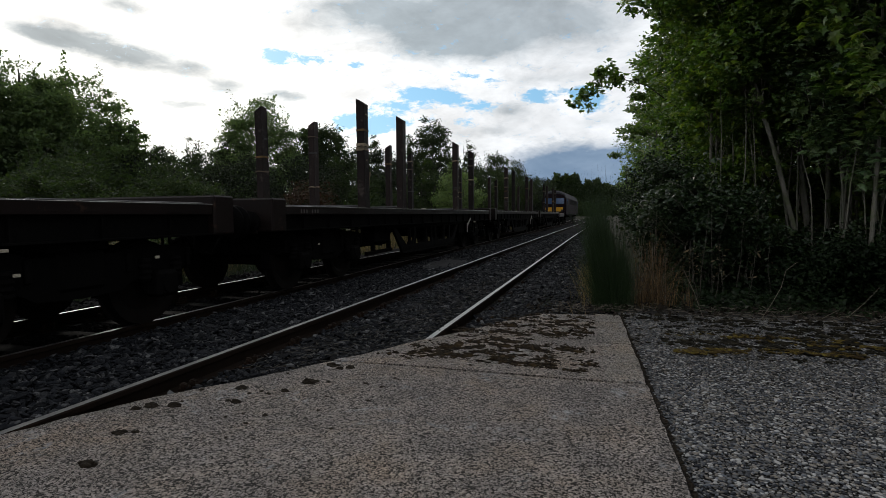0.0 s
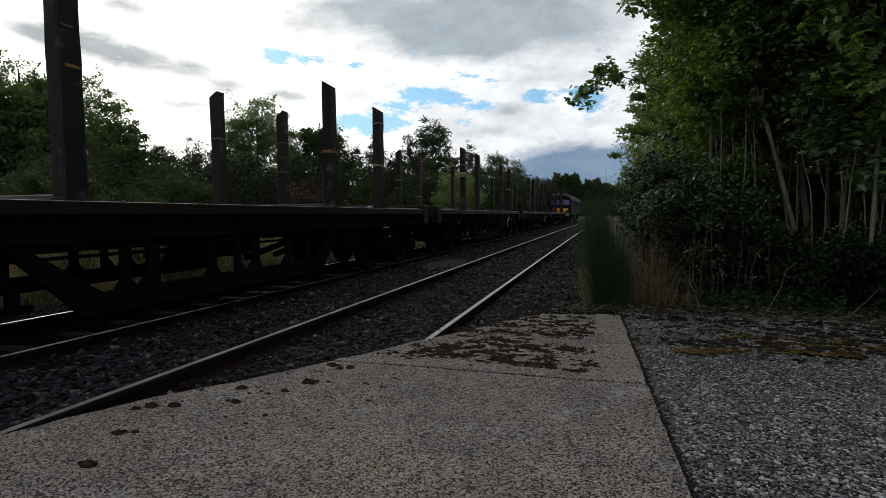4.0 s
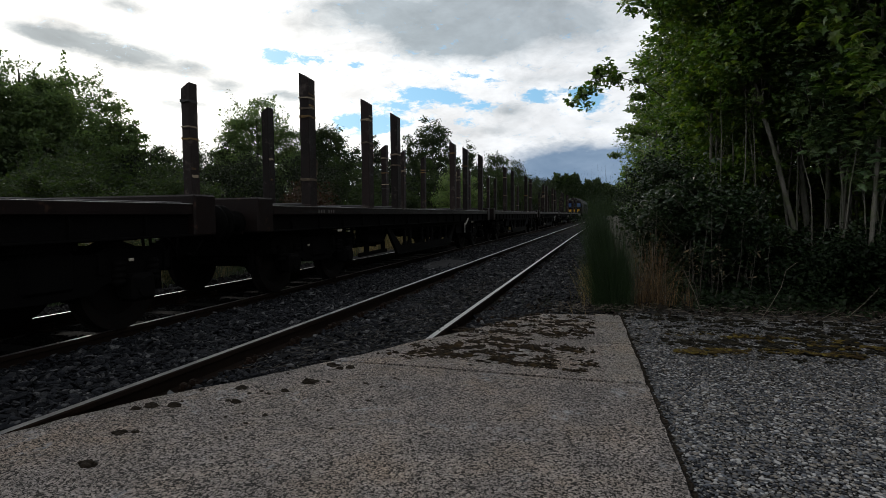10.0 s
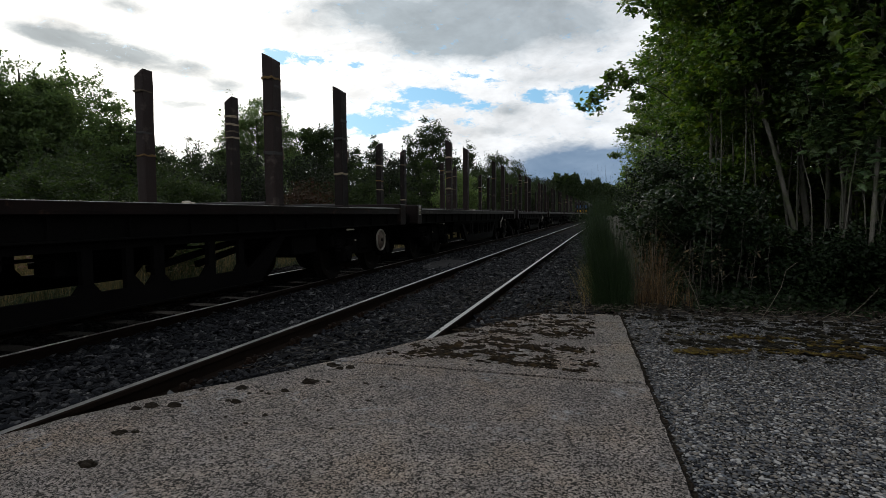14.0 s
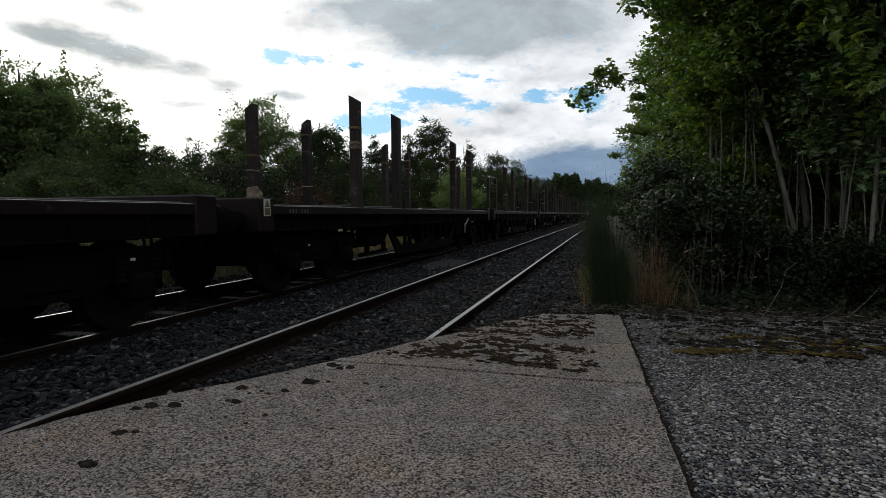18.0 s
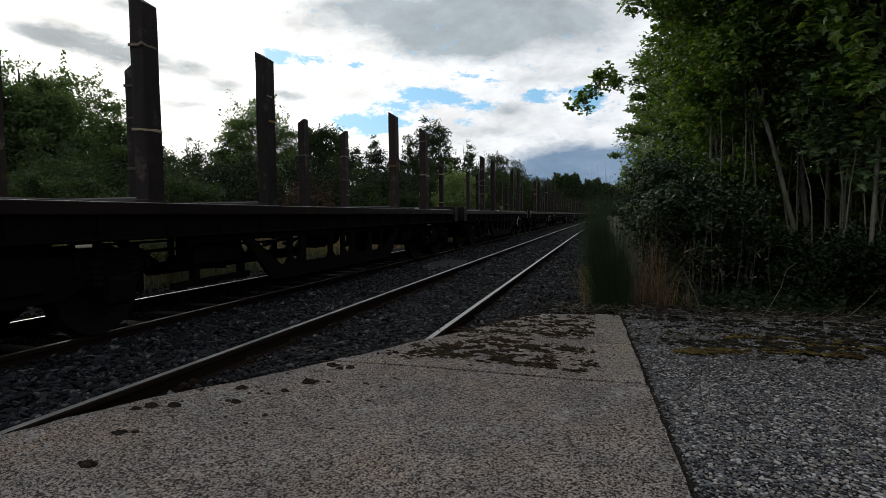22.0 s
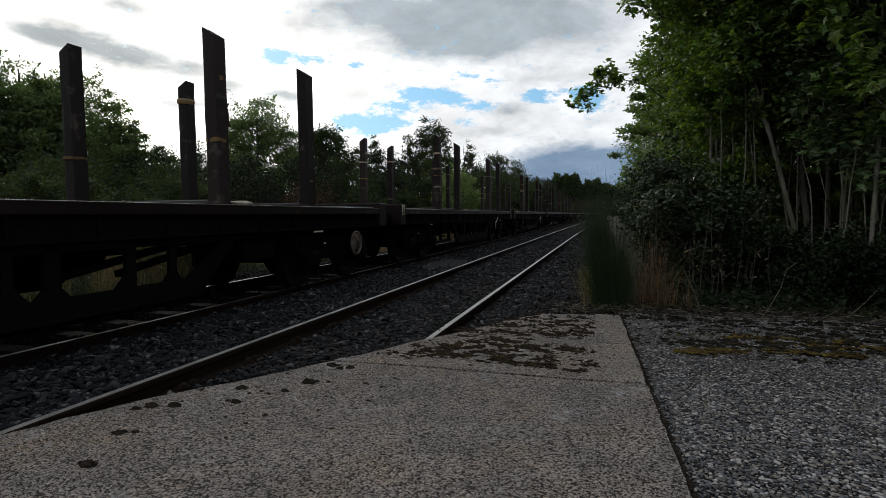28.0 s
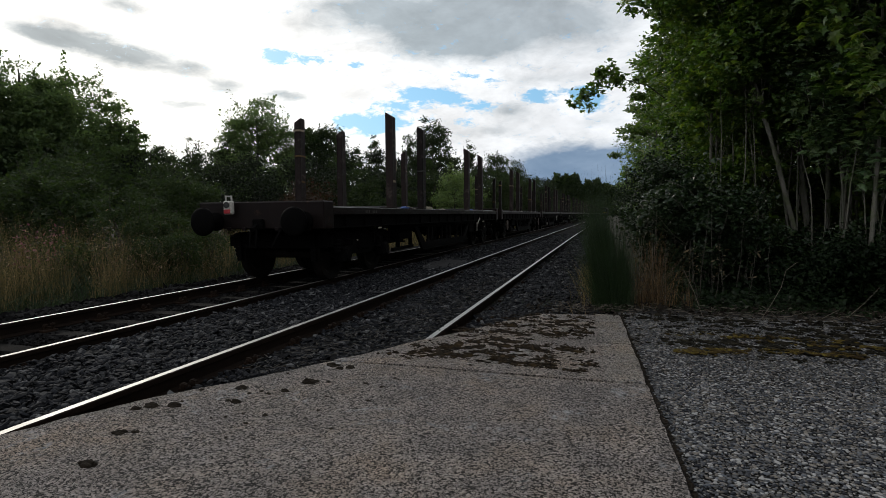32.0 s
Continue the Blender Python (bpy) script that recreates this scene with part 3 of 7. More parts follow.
RAIL = [(-0.070, -0.159), (0.070, -0.159), (0.070, -0.148), (0.012, -0.128), (0.010, -0.050), (0.035, -0.038), (0.035, -0.008), (0.026, 0.0), (-0.026, 0.0), (-0.035, -0.008), (-0.035, -0.038), (-0.010, -0.050), (-0.012, -0.128), (-0.070, -0.148)]


def rail_track(name, x0, z0, label, spacing, first):
    t = thing(name, 0, 0, 0, label, "railway track", kind="structure")
    for sgn in (-1, 1):
        s0 = -30.0
        ob = new("rail", sweep_y("rail", RAIL, x0 + sgn * 0.7525, z0, s0, 330, ("rail_rust", "rail_head"), (7,)))
        ob.parent = t
        ob["label"] = "rusty steel rail with a polished head"
    bm = bmesh.new()
    box(bm, -1.25, 1.25, -0.125, 0.125, -0.13, 0.0, 0.012)
    for v in bm.verts:
        v.co += Vector(noise.noise_vector(v.co * 5)) * 0.006
    me = bpy.data.meshes.new("sleeper")
    bm.to_mesh(me)
    bm.free()
    me.materials.append(M["sleeper"])
    bmc = bmesh.new()
    box(bmc, -0.16, 0.16, -0.09, 0.09, -0.004, 0.03, 0.008)
    box(bmc, -0.13, -0.075, -0.05, 0.05, 0.03, 0.06, 0.006)
    box(bmc, 0.075, 0.13, -0.05, 0.05, 0.03, 0.06, 0.006)
    for dx in (-0.125, 0.125):
        for dy in (-0.045, 0.05):
            disc(bmc, (dx, dy, 0.065), (0, 0, 1), 0.020, 0.017, 0.075, 7)
            disc(bmc, (dx + 0.004, dy, 0.083), (0, 0, 1), 0.030, 0.028, 0.022, 6)
    mc = bpy.data.meshes.new("chair")
    bmc.to_mesh(mc)
    bmc.free()
    mc.materials.append(M["rusty_chair"])
    s, far = first, []
    while s < 300:
        if s < 45:
            o = new("sleeper", me)
            o.parent = t
            o.matrix_basis = pose(x0 + bend(s) + random.uniform(-0.02, 0.02), s, z0 - 0.175, 0, 0, heading(s) + random.uniform(-0.6, 0.6))
            if s < 22:
                for sgn in (-1, 1):
                    c = new("rail_chair", mc)
                    c.parent = o
                    c.matrix_basis = pose(sgn * 0.7525, 0, 0)
        else:
            far.append(s)
        s += spacing
    far = np.array(far)
    shp = ([(x, y, z) for x in (-1.25, 1.25) for y in (-0.125, 0.125) for z in (-0.13, 0)], [(0, 1, 3, 2), (4, 6, 7, 5), (0, 4, 5, 1), (2, 3, 7, 6), (1, 5, 7, 3), (0, 2, 6, 4)])
    at = np.stack([x0 + np.array([bend(q) for q in far]), far, np.full(len(far), z0 - 0.175)], 1)
    ob = new("distant_sleepers", scatter("distant_sleepers", shp, at, np.ones(len(far)), np.repeat(np.eye(3)[None], len(far), 0)))
    ob.data.materials.append(M["sleeper"])
    ob.parent = t
    ob["kind"] = "stuff"
    return t


def ground():
    xs = np.concatenate([[-900, -300, -120, -60], np.arange(-36, 30.1, 1.5), [50, 120, 300, 900]])
    ys = np.concatenate([[-900, -300, -100, -40], np.arange(-20, 80.1, 2.0), [100, 140, 200, 320, 600, 1200]])
    V = [(x, y, -0.30 + (0.10 * noise.noise(Vector((x * 0.25, y * 0.25, 0))) if abs(x) < 60 and abs(y) < 90 else 0)
          - (0.10 if -8.2 < x < -0.2 else 0) + (0.25 if x > 1.2 and y > 6.9 else 0) + (0.12 if x < -9.5 else 0)) for y in ys for x in xs]
    nx = len(xs)
    Fq = [(j * nx + i, j * nx + i + 1, (j + 1) * nx + i + 1, (j + 1) * nx + i) for j in range(len(ys) - 1) for i in range(nx - 1)]
    ob = part("ground", mesh_of("ground", V, Fq, True), "earth")
    tagged(ob, "dark earth with leaf litter and thin grass", "ground", kind="structure")
    # ballast bed
    prof = [(-3.2, -0.55), (-2.0, -0.17), (-1.0, -0.175), (-0.72, -0.268), (0.72, -0.268), (1.0, -0.18), (2.35, -0.16), (4.4, -0.17), (5.0, -0.18), (6.2, -0.60)]
    ss = np.concatenate([np.arange(-30, 40, 0.5), np.arange(40, 331, 6.0)])
    fine = []
    for a, b in zip(prof, prof[1:]):
        for t in np.linspace(0, 1, 8, endpoint=False):
            fine.append((a[0] + (b[0] - a[0]) * t, a[1] + (b[1] - a[1]) * t))
    fine.append(prof[-1])
    V = [(FAR_X + bend(s) + px, s, pz + (0.035 * noise.noise(Vector((px * 2.3, s * 2.3, 1.0))) if s < 60 else 0)) for s in ss for px, pz in fine]
    k = len(fine)
    Fq = [(j * k + i, j * k + i + 1, (j + 1) * k + i + 1, (j + 1) * k + i) for j in range(len(ss) - 1) for i in range(k - 1)]
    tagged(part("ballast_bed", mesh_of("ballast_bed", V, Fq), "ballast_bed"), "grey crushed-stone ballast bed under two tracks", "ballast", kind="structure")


ROCK = ([(0.95, 0.15, 0.30), (0.45, 0.80, 0.35), (-0.40, 0.85, 0.25), (-0.95, 0.10, 0.35), (-0.50, -0.75, 0.30), (0.50, -0.80, 0.25), (0.15, 0.10, 0.72), (1.02, 0.0, -0.25), (0.30, 0.95, -0.30), (-0.75, 0.60, -0.25), (-0.85, -0.45, -0.30), (0.35, -0.95, -0.25)],
        [(0, 1, 6), (1, 2, 6), (2, 3, 6), (3, 4, 6), (4, 5, 6), (5, 0, 6), (0, 7, 1), (1, 7, 8), (1, 8, 2), (2, 8, 9), (2, 9, 3), (3, 9, 10), (3, 10, 4), (4, 10, 11), (4, 11, 5), (5, 11, 7), (5, 7, 0)])


def stones_in(x0, x1, y0, y1, per_m2, z, size, fade=0.0):
    n = int((x1 - x0) * (y1 - y0) * per_m2)
    at = np.stack([rng.uniform(x0, x1, n), y0 + (y1 - y0) * rng.uniform(0, 1, n) ** (1 + fade), np.full(n, z) + rng.normal(0, 0.011, n)], 1)
    at[:, 0] += BEND * np.maximum(0, at[:, 1] - 12) ** 2
    s = 0.9 * size * np.exp(np.clip(rng.normal(0, 0.42, n), -0.9, 0.9))
    return at, s


def ballast_stones():
    sets = [stones_in(-3.88, -3.08, 1.2, 11, 1350, -0.124, 0.0182), stones_in(-4.80, -3.88, 1.0, 11, 1350, -0.134, 0.0185),
            stones_in(-2.95, -1.58, 2.0, 12, 720, -0.146, 0.0180), stones_in(-1.46, 0.1, 4.6, 12, 1150, -0.118, 0.0195, 0.3),
            stones_in(-4.80, -3.1, -5, 1.1, 420, -0.125, 0.028), stones_in(-4.80, 0.3, 11, 34, 200, -0.125, 0.026, 0.6)]
    at = np.concatenate([a for a, s in sets])
    sz = np.concatenate([s for a, s in sets])
    n = len(at)
    dims = sz[:, None] * np.stack([rng.uniform(1.0, 1.65, n), rng.uniform(0.7, 1.05, n), rng.uniform(0.5, 0.85, n)], 1)
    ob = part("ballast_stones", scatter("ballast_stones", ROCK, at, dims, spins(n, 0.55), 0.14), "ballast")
    tagged(ob, "angular grey granite ballast stones beside the rails", "ballast", kind="stuff")
    # fines, dead stalks and bark chips between the stones
    n = 2600
    at = np.stack([rng.uniform(-2.9, 0.0, n), rng.uniform(3.6, 10.5, n), rng.uniform(-0.135, -0.10, n)], 1)
    at = at[at[:, 0] > -2.95 + 0.12 * (at[:, 1] - 3.6)]
    n = len(at)
    dims = np.stack([rng.uniform(0.018, 0.06, n), rng.uniform(0.002, 0.005, n), rng.uniform(0.002, 0.004, n)], 1)
    tagged(part("stalk_litter", scatter("stalk_litter", ICO1, at, dims, spins(n, 0.25)), "litter"), "grey-brown dead stalks and bark chips on the ballast", "litter", kind="stuff")
    a1, s1 = stones_in(-6.36, -4.92, 1.5, 14, 900, -0.228, 0.023)
    # the sleepers' tops stay bare
    bare = (np.abs((a1[:, 1] + 5.8 + 0.35) % 0.70 - 0.35) > 0.125) | (rng.uniform(0, 1, len(a1)) < 0.05)
    a1, s1 = a1[bare], s1[bare]
    a2, s2 = stones_in(-7.8, -6.5, 1.5, 14, 260, -0.175, 0.032)
    at, sz = np.concatenate([a1, a2]), np.concatenate([s1, s2])
    n = len(at)
    dims = sz[:, None] * np.stack([rng.uniform(0.9, 1.5, n), rng.uniform(0.7, 1.0, n), rng.uniform(0.5, 0.85, n)], 1)
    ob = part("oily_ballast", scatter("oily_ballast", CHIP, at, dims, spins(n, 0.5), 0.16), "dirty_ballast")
    tagged(ob, "dark ballast between the rails of the running line", "ballast", kind="stuff")
    # flat patch of stone dust between the tracks
    bm = bmesh.new()
    vs = box(bm, -4.45, -3.35, 11.6, 14.6, -0.16, -0.075, 0.02)
    bmesh.ops.subdivide_edges(bm, edges=bm.edges[:], cuts=5, use_grid_fill=True)
    for v in bm.verts:
        u, q = (v.co.x + 3.9) / 0.55, (v.co.y - 13.1) / 1.5
        far = max(1.0, math.hypot(u, q))
        v.co.x, v.co.y = -3.9 + 0.55 * u / far, 13.1 + 1.5 * q / far
        v.co += Vector(noise.noise_vector(v.co * 1.7)) * Vector((0.12, 0.2, 0.015))
        v.co.z -= 0.05 * min(1.0, u * u + q * q) ** 2
    tagged(part("fines_heap", bm, "fines", smooth=True), "flat patch of fine grey stone dust between the tracks", "gravel patch", kind="structure")


PAD_Z = 0.02
PAD_LEFT = [(-3.6, -3.0), (-3.30, -1.0), (-3.12, 0.6), (-3.04, 1.4), (-2.98, 1.94), (-2.89, 2.18), (-2.72, 2.51), (-2.55, 2.81), (-2.38, 3.04), (-2.14, 3.44), (-1.84, 3.97), (-1.60, 4.50), (-1.48, 4.66), (-1.23, 5.05), (-1.06, 5.46), (-0.82, 5.92), (-0.74, 5.98)]


def pad_left(y):
    ys = [p[1] for p in PAD_LEFT]
    x = float(np.interp(y, ys, [p[0] for p in PAD_LEFT]))
    return x + 0.02 * noise.noise(Vector((y * 2.1, 3.0, 0))) + 0.02 * noise.noise(Vector((y * 7, 9.0, 0)))


def edge_x(y):
    return 0.44 - 0.045 * y


def slab_piece(pad, y0, y1, left, right, mat, end_slope=0.0, cols=40, rim=0.010):
    """One cast slab between two joints, its rim worn down; left and right give x for a y."""
    bm = bmesh.new()
    grid = []
    for y in np.linspace(y0 + 0.013, y1 - 0.013, 40):
        xl, xr = left(y), right(y)
        row = []
        for i in range(cols):
            t = (i / (cols - 1)) ** 0.8
            x = xl + (xr - xl) * t
            yy = y + end_slope * (y - y0) / (y1 - y0) * x
            z = PAD_Z + 0.006 * noise.noise(Vector((x * 1.3, yy * 1.3, 0))) + 0.004 * noise.noise(Vector((x * 6, yy * 6, 2)))
            near = min(abs(y - y0), abs(y - y1), x - xl + 0.001, xr - x + 0.004)
            z -= rim * max(0, 1 - near / 0.03)
            row.append(bm.verts.new((x, yy, z)))
        grid.append(row)
    for a, b in zip(grid, grid[1:]):
        for i in range(cols - 1):
            bm.faces.new((a[i], a[i + 1], b[i + 1], b[i]))
    edges = [e for e in bm.edges if e.is_boundary]
    r = bmesh.ops.extrude_edge_only(bm, edges=edges)
    for v in r["geom"]:
        if isinstance(v, bmesh.types.BMVert):
            v.co.z = -0.22
    bmesh.ops.recalc_face_normals(bm, faces=bm.faces)
    part("slab", bm, mat, pad)


def pad_right(y):
    return edge_x(y) + 0.010 * noise.noise(Vector((y * 9, 1, 5))) + 0.014 * noise.noise(Vector((y * 2.5, 4, 5)))


def concrete_pad():
    pad = thing("concrete_pad", 0, 0, 0, "worn exposed-aggregate concrete slabs laid over the siding", "concrete pad", kind="structure")
    for y0, y1 in ((-4.4, -2.4), (-2.4, -0.4), (-0.4, 1.4), (1.4, 3.68)):
        slab_piece(pad, y0, y1, pad_left, pad_right, "slab")
    slab_piece(pad, 3.68, 6.10, pad_left, lambda y: edge_x(y) - 0.2595, "slab", 0.10, rim=0.005)
    # smooth strip along the yard's edge, in three lengths
    for y0, y1 in ((3.68, 4.79), (4.79, 5.70), (5.70, 6.17)):
        slab_piece(pad, y0, y1, lambda y: edge_x(y) - 0.2565, pad_right, "kerb", cols=14, rim=0.004)


def pebble_yard():
    bm = bmesh.new()
    xs, ys = np.linspace(0, 1, 30), np.linspace(-6, 7.0, 40)
    grid = [[bm.verts.new((edge_x(y) + 0.012 + (14 - edge_x(y)) * x ** 1.6, y, -0.042 + 0.012 * noise.noise(Vector((x * 9, y, 0))))) for x in xs] for y in ys]
    for a, b in zip(grid, grid[1:]):
        for i in range(len(xs) - 1):
            bm.faces.new((a[i], a[i + 1], b[i + 1], b[i]))
    tagged(part("yard", bm, "cement"), "dark cement bed of the cobbled yard", "yard", kind="structure")

    def fill(y0, y1, x_max, spacing, r, name, shape, x_from=None):
        at = []
        for y in np.arange(y0, y1, spacing * 0.8):
            xs = np.arange(edge_x(y) + 0.03 if x_from is None else x_from + 0.44 * max(y, 0) * (y > 1.75), x_max + 0.44 * y if x_from is None else x_max, spacing * 1.12) + rng.uniform(0, spacing)
            at.append(np.stack([xs, np.full(len(xs), y), np.zeros(len(xs))], 1))
        at = np.concatenate(at)
        n = len(at)
        at[:, :2] += rng.normal(0, spacing * 0.24, (n, 2))
        at = at[at[:, 0] > 0.44 - 0.045 * at[:, 1] + 0.02]
        n = len(at)
        s = r * np.exp(np.clip(rng.normal(0, 0.32, n), -0.7, 0.55))
        dims = s[:, None] * np.stack([rng.uniform(0.95, 1.45, n), rng.uniform(0.7, 1.05, n), rng.uniform(0.26, 0.44, n)], 1)
        at[:, 2] = -0.033 + rng.normal(0, 0.002, n)
        ob = part(name, scatter(name, shape, at, dims, spins(n, 0.13), 0.12, True), "pebble")
        tagged(ob, "grey and tan river pebbles set in cement", "pebbles", kind="stuff")

    fill(1.75, 4.0, 0.6, 0.0160, 0.0086, "near_pebbles", ICO1)
    fill(4.0, 6.6, 0.5, 0.0172, 0.0094, "yard_pebbles", CHIP)
    fill(1.75, 6.6, 5.2, 0.034, 0.019, "outer_pebbles", CHIP, 0.6)
    fill(-4.5, 1.75, 6.5, 0.036, 0.020, "rear_pebbles", CHIP, 0.5)


def lumps(name, spots, mat, label, category, flat=0.35, kind="stuff", z=PAD_Z, cut=0.0):
    """Moss and dirt in broken patches; spots: x, y, reach x, reach y, count, size."""
    at, sz = [], []
    for x, y, rx, ry, n, s in spots:
        at.append(np.stack([rng.normal(x, rx, n), rng.normal(y, ry, n), np.full(n, z)], 1))
        sz.append(s * np.exp(rng.normal(0, 0.45, n)))
    at, sz = np.concatenate(at), np.concatenate(sz)
    keep = np.array([noise.noise(Vector((p[0] * 6.0, p[1] * 10.0, 4.0))) + 0.8 * noise.noise(Vector((p[0] * 21.0, p[1] * 30.0, 8.0))) > cut for p in at]) if cut else np.ones(len(at), bool)
    keep &= (at[:, 0] < 0.15 - 0.045 * at[:, 1]) | (at[:, 0] > 0.44 - 0.045 * at[:, 1])
    at, sz = at[keep], sz[keep]
    n = len(at)
    dims = sz[:, None] * np.stack([rng.uniform(1.0, 2.1, n), rng.uniform(0.6, 1.0, n), rng.uniform(0.5, 1.0, n) * flat], 1)
    ob = part(name, scatter(name, ICO1, at, dims, spins(n, 0.12), 0.22), mat)
    return tagged(ob, label, category, kind=kind)


def pad_dirt():
    mats = [(-1.42, 3.99, 0.10, 0.05, 900), (-1.18, 4.08, 0.13, 0.06, 2200), (-1.0, 4.32, 0.14, 0.10, 2300), (-0.88, 4.52, 0.15, 0.07, 2400), (-0.66, 4.46, 0.15, 0.08, 2500), (-0.40, 4.44, 0.14, 0.05, 1500), (-0.18, 4.44, 0.06, 0.04, 350),
            (-0.70, 4.12, 0.24, 0.10, 1500), (-0.60, 3.95, 0.14, 0.04, 900), (-0.25, 3.92, 0.08, 0.05, 700), (-0.12, 4.02, 0.06, 0.06, 260), (-1.0, 4.72, 0.18, 0.05, 900), (-0.82, 4.98, 0.26, 0.07, 3200), (-0.35, 5.02, 0.16, 0.06, 1500), (-0.14, 5.10, 0.05, 0.08, 260),
            (-0.80, 5.30, 0.16, 0.06, 1500), (-0.35, 5.40, 0.20, 0.06, 1400), (-0.45, 5.62, 0.24, 0.06, 2600), (-0.40, 5.86, 0.22, 0.05, 1300), (-1.62, 4.05, 0.05, 0.05, 90), (-1.35, 4.30, 0.10, 0.06, 420)]
    lumps("moss_mat", [(x, y, rx, ry, n, 0.0075) for x, y, rx, ry, n in mats], "moss", "dark brown moss and dirt in broken patches on concrete", "moss", 0.75, cut=0.07)
    lumps("joint_dirt", [(x, 3.68, 0.09, 0.003, 60, 0.0045) for x in np.arange(-1.9, -0.3, 0.16)] + [(edge_x(y) + 0.016, y, 0.004, 0.06, 26, 0.006) for y in np.arange(1.8, 6.2, 0.12)],
          "mud", "dirt packed into the joints of concrete slabs", "dirt", 0.6, z=0.0)
    lumps("yellow_moss", [(0.75, 4.80, 0.10, 0.03, 420, 0.011), (0.98, 4.92, 0.06, 0.025, 200, 0.010), (1.65, 5.0, 0.18, 0.04, 380, 0.010), (2.2, 5.3, 0.3, 0.05, 300, 0.012), (1.3, 5.5, 0.3, 0.05, 220, 0.012)],
          "ymoss", "yellow-brown moss on the pebbled yard", "moss", 0.5, z=-0.018, cut=-0.08)
    lumps("yard_moss", [(0.95, 5.2, 0.3, 0.10, 2200, 0.011), (3.0, 5.4, 0.35, 0.16, 2600, 0.012), (3.2, 5.9, 0.4, 0.2, 2400, 0.012), (1.65, 5.2, 0.3, 0.10, 3000, 0.011), (2.4, 5.5, 0.4, 0.14, 2600, 0.012), (1.0, 5.75, 0.4, 0.12, 900, 0.011), (1.9, 5.95, 0.4, 0.16, 1300, 0.011), (1.3, 4.72, 0.3, 0.04, 160, 0.010), (2.3, 5.75, 0.5, 0.1, 2000, 0.011), (2.6, 5.25, 0.4, 0.12, 2600, 0.012), (2.1, 5.0, 0.25, 0.05, 900, 0.011), (2.2, 6.3, 0.6, 0.12, 1500, 0.012), (1.0, 6.3, 0.5, 0.12, 1500, 0.012)],
          "yardmoss", "dark brown moss over the yard's pebbles", "moss", 0.5, z=-0.026, cut=0.17)
    clods = [(-2.53, 2.47, .034), (-2.58, 2.41, .026), (-2.41, 2.52, .032), (-2.22, 2.9, .026), (-2.1, 2.67, .025), (-2.16, 2.68, .014), (-1.88, 3.12, .040), (-1.92, 3.53, .034), (-1.76, 3.5, .030), (-1.83, 3.47, .022),
             (-2.31, 2.15, .018), (-2.20, 1.79, .034), (-2.38, 2.11, .026), (-1.83, 2.4, .012), (-1.93, 2.92, .022), (-1.80, 2.53, .014), (-2.0, 2.45, .010), (-1.5, 3.2, .012), (-2.0, 2.85, .012), (-1.35, 3.35, .011), (-1.62, 2.9, .010)]
    more = random.Random(5)
    clods += [(more.uniform(-2.5, -1.3), more.uniform(2.2, 3.5), more.uniform(0.006, 0.013)) for k in range(26)]
    for x, y, s in clods:
        bm = bmesh.new()
        for k in range(1 if s < 0.012 else more.choice((2, 3, 4))):
            dx, dy, f = (0, 0, 1.0) if k == 0 else (more.uniform(-1.5, 1.5) * s, more.uniform(-0.8, 0.8) * s, more.uniform(0.3, 0.75))
            seg = bmesh.ops.create_icosphere(bm, subdivisions=3 if s > 0.02 and k == 0 else 2, radius=1.0)["verts"]
            for v in seg:
                q = v.co.copy()
                g = 1 + 0.55 * noise.noise(q * 1.8 + Vector((x * 50, y * 50, k))) + 0.4 * noise.noise(q * 5.5 + Vector((y * 30, k, x * 9)))
                v.co = Vector((q.x * 1.25, q.y * 0.85, max(q.z, -0.15) * 0.62)) * s * g * f + Vector((dx, dy, 0))
        ob = part("mud_clod", bm, "mud")
        ob.matrix_basis = pose(x, y, PAD_Z)
        tagged(ob, "crumbly dark dried mud clod lying on concrete", "mud clod", "mud clods on the slab")

# ------------------------------------------------------------------ plants


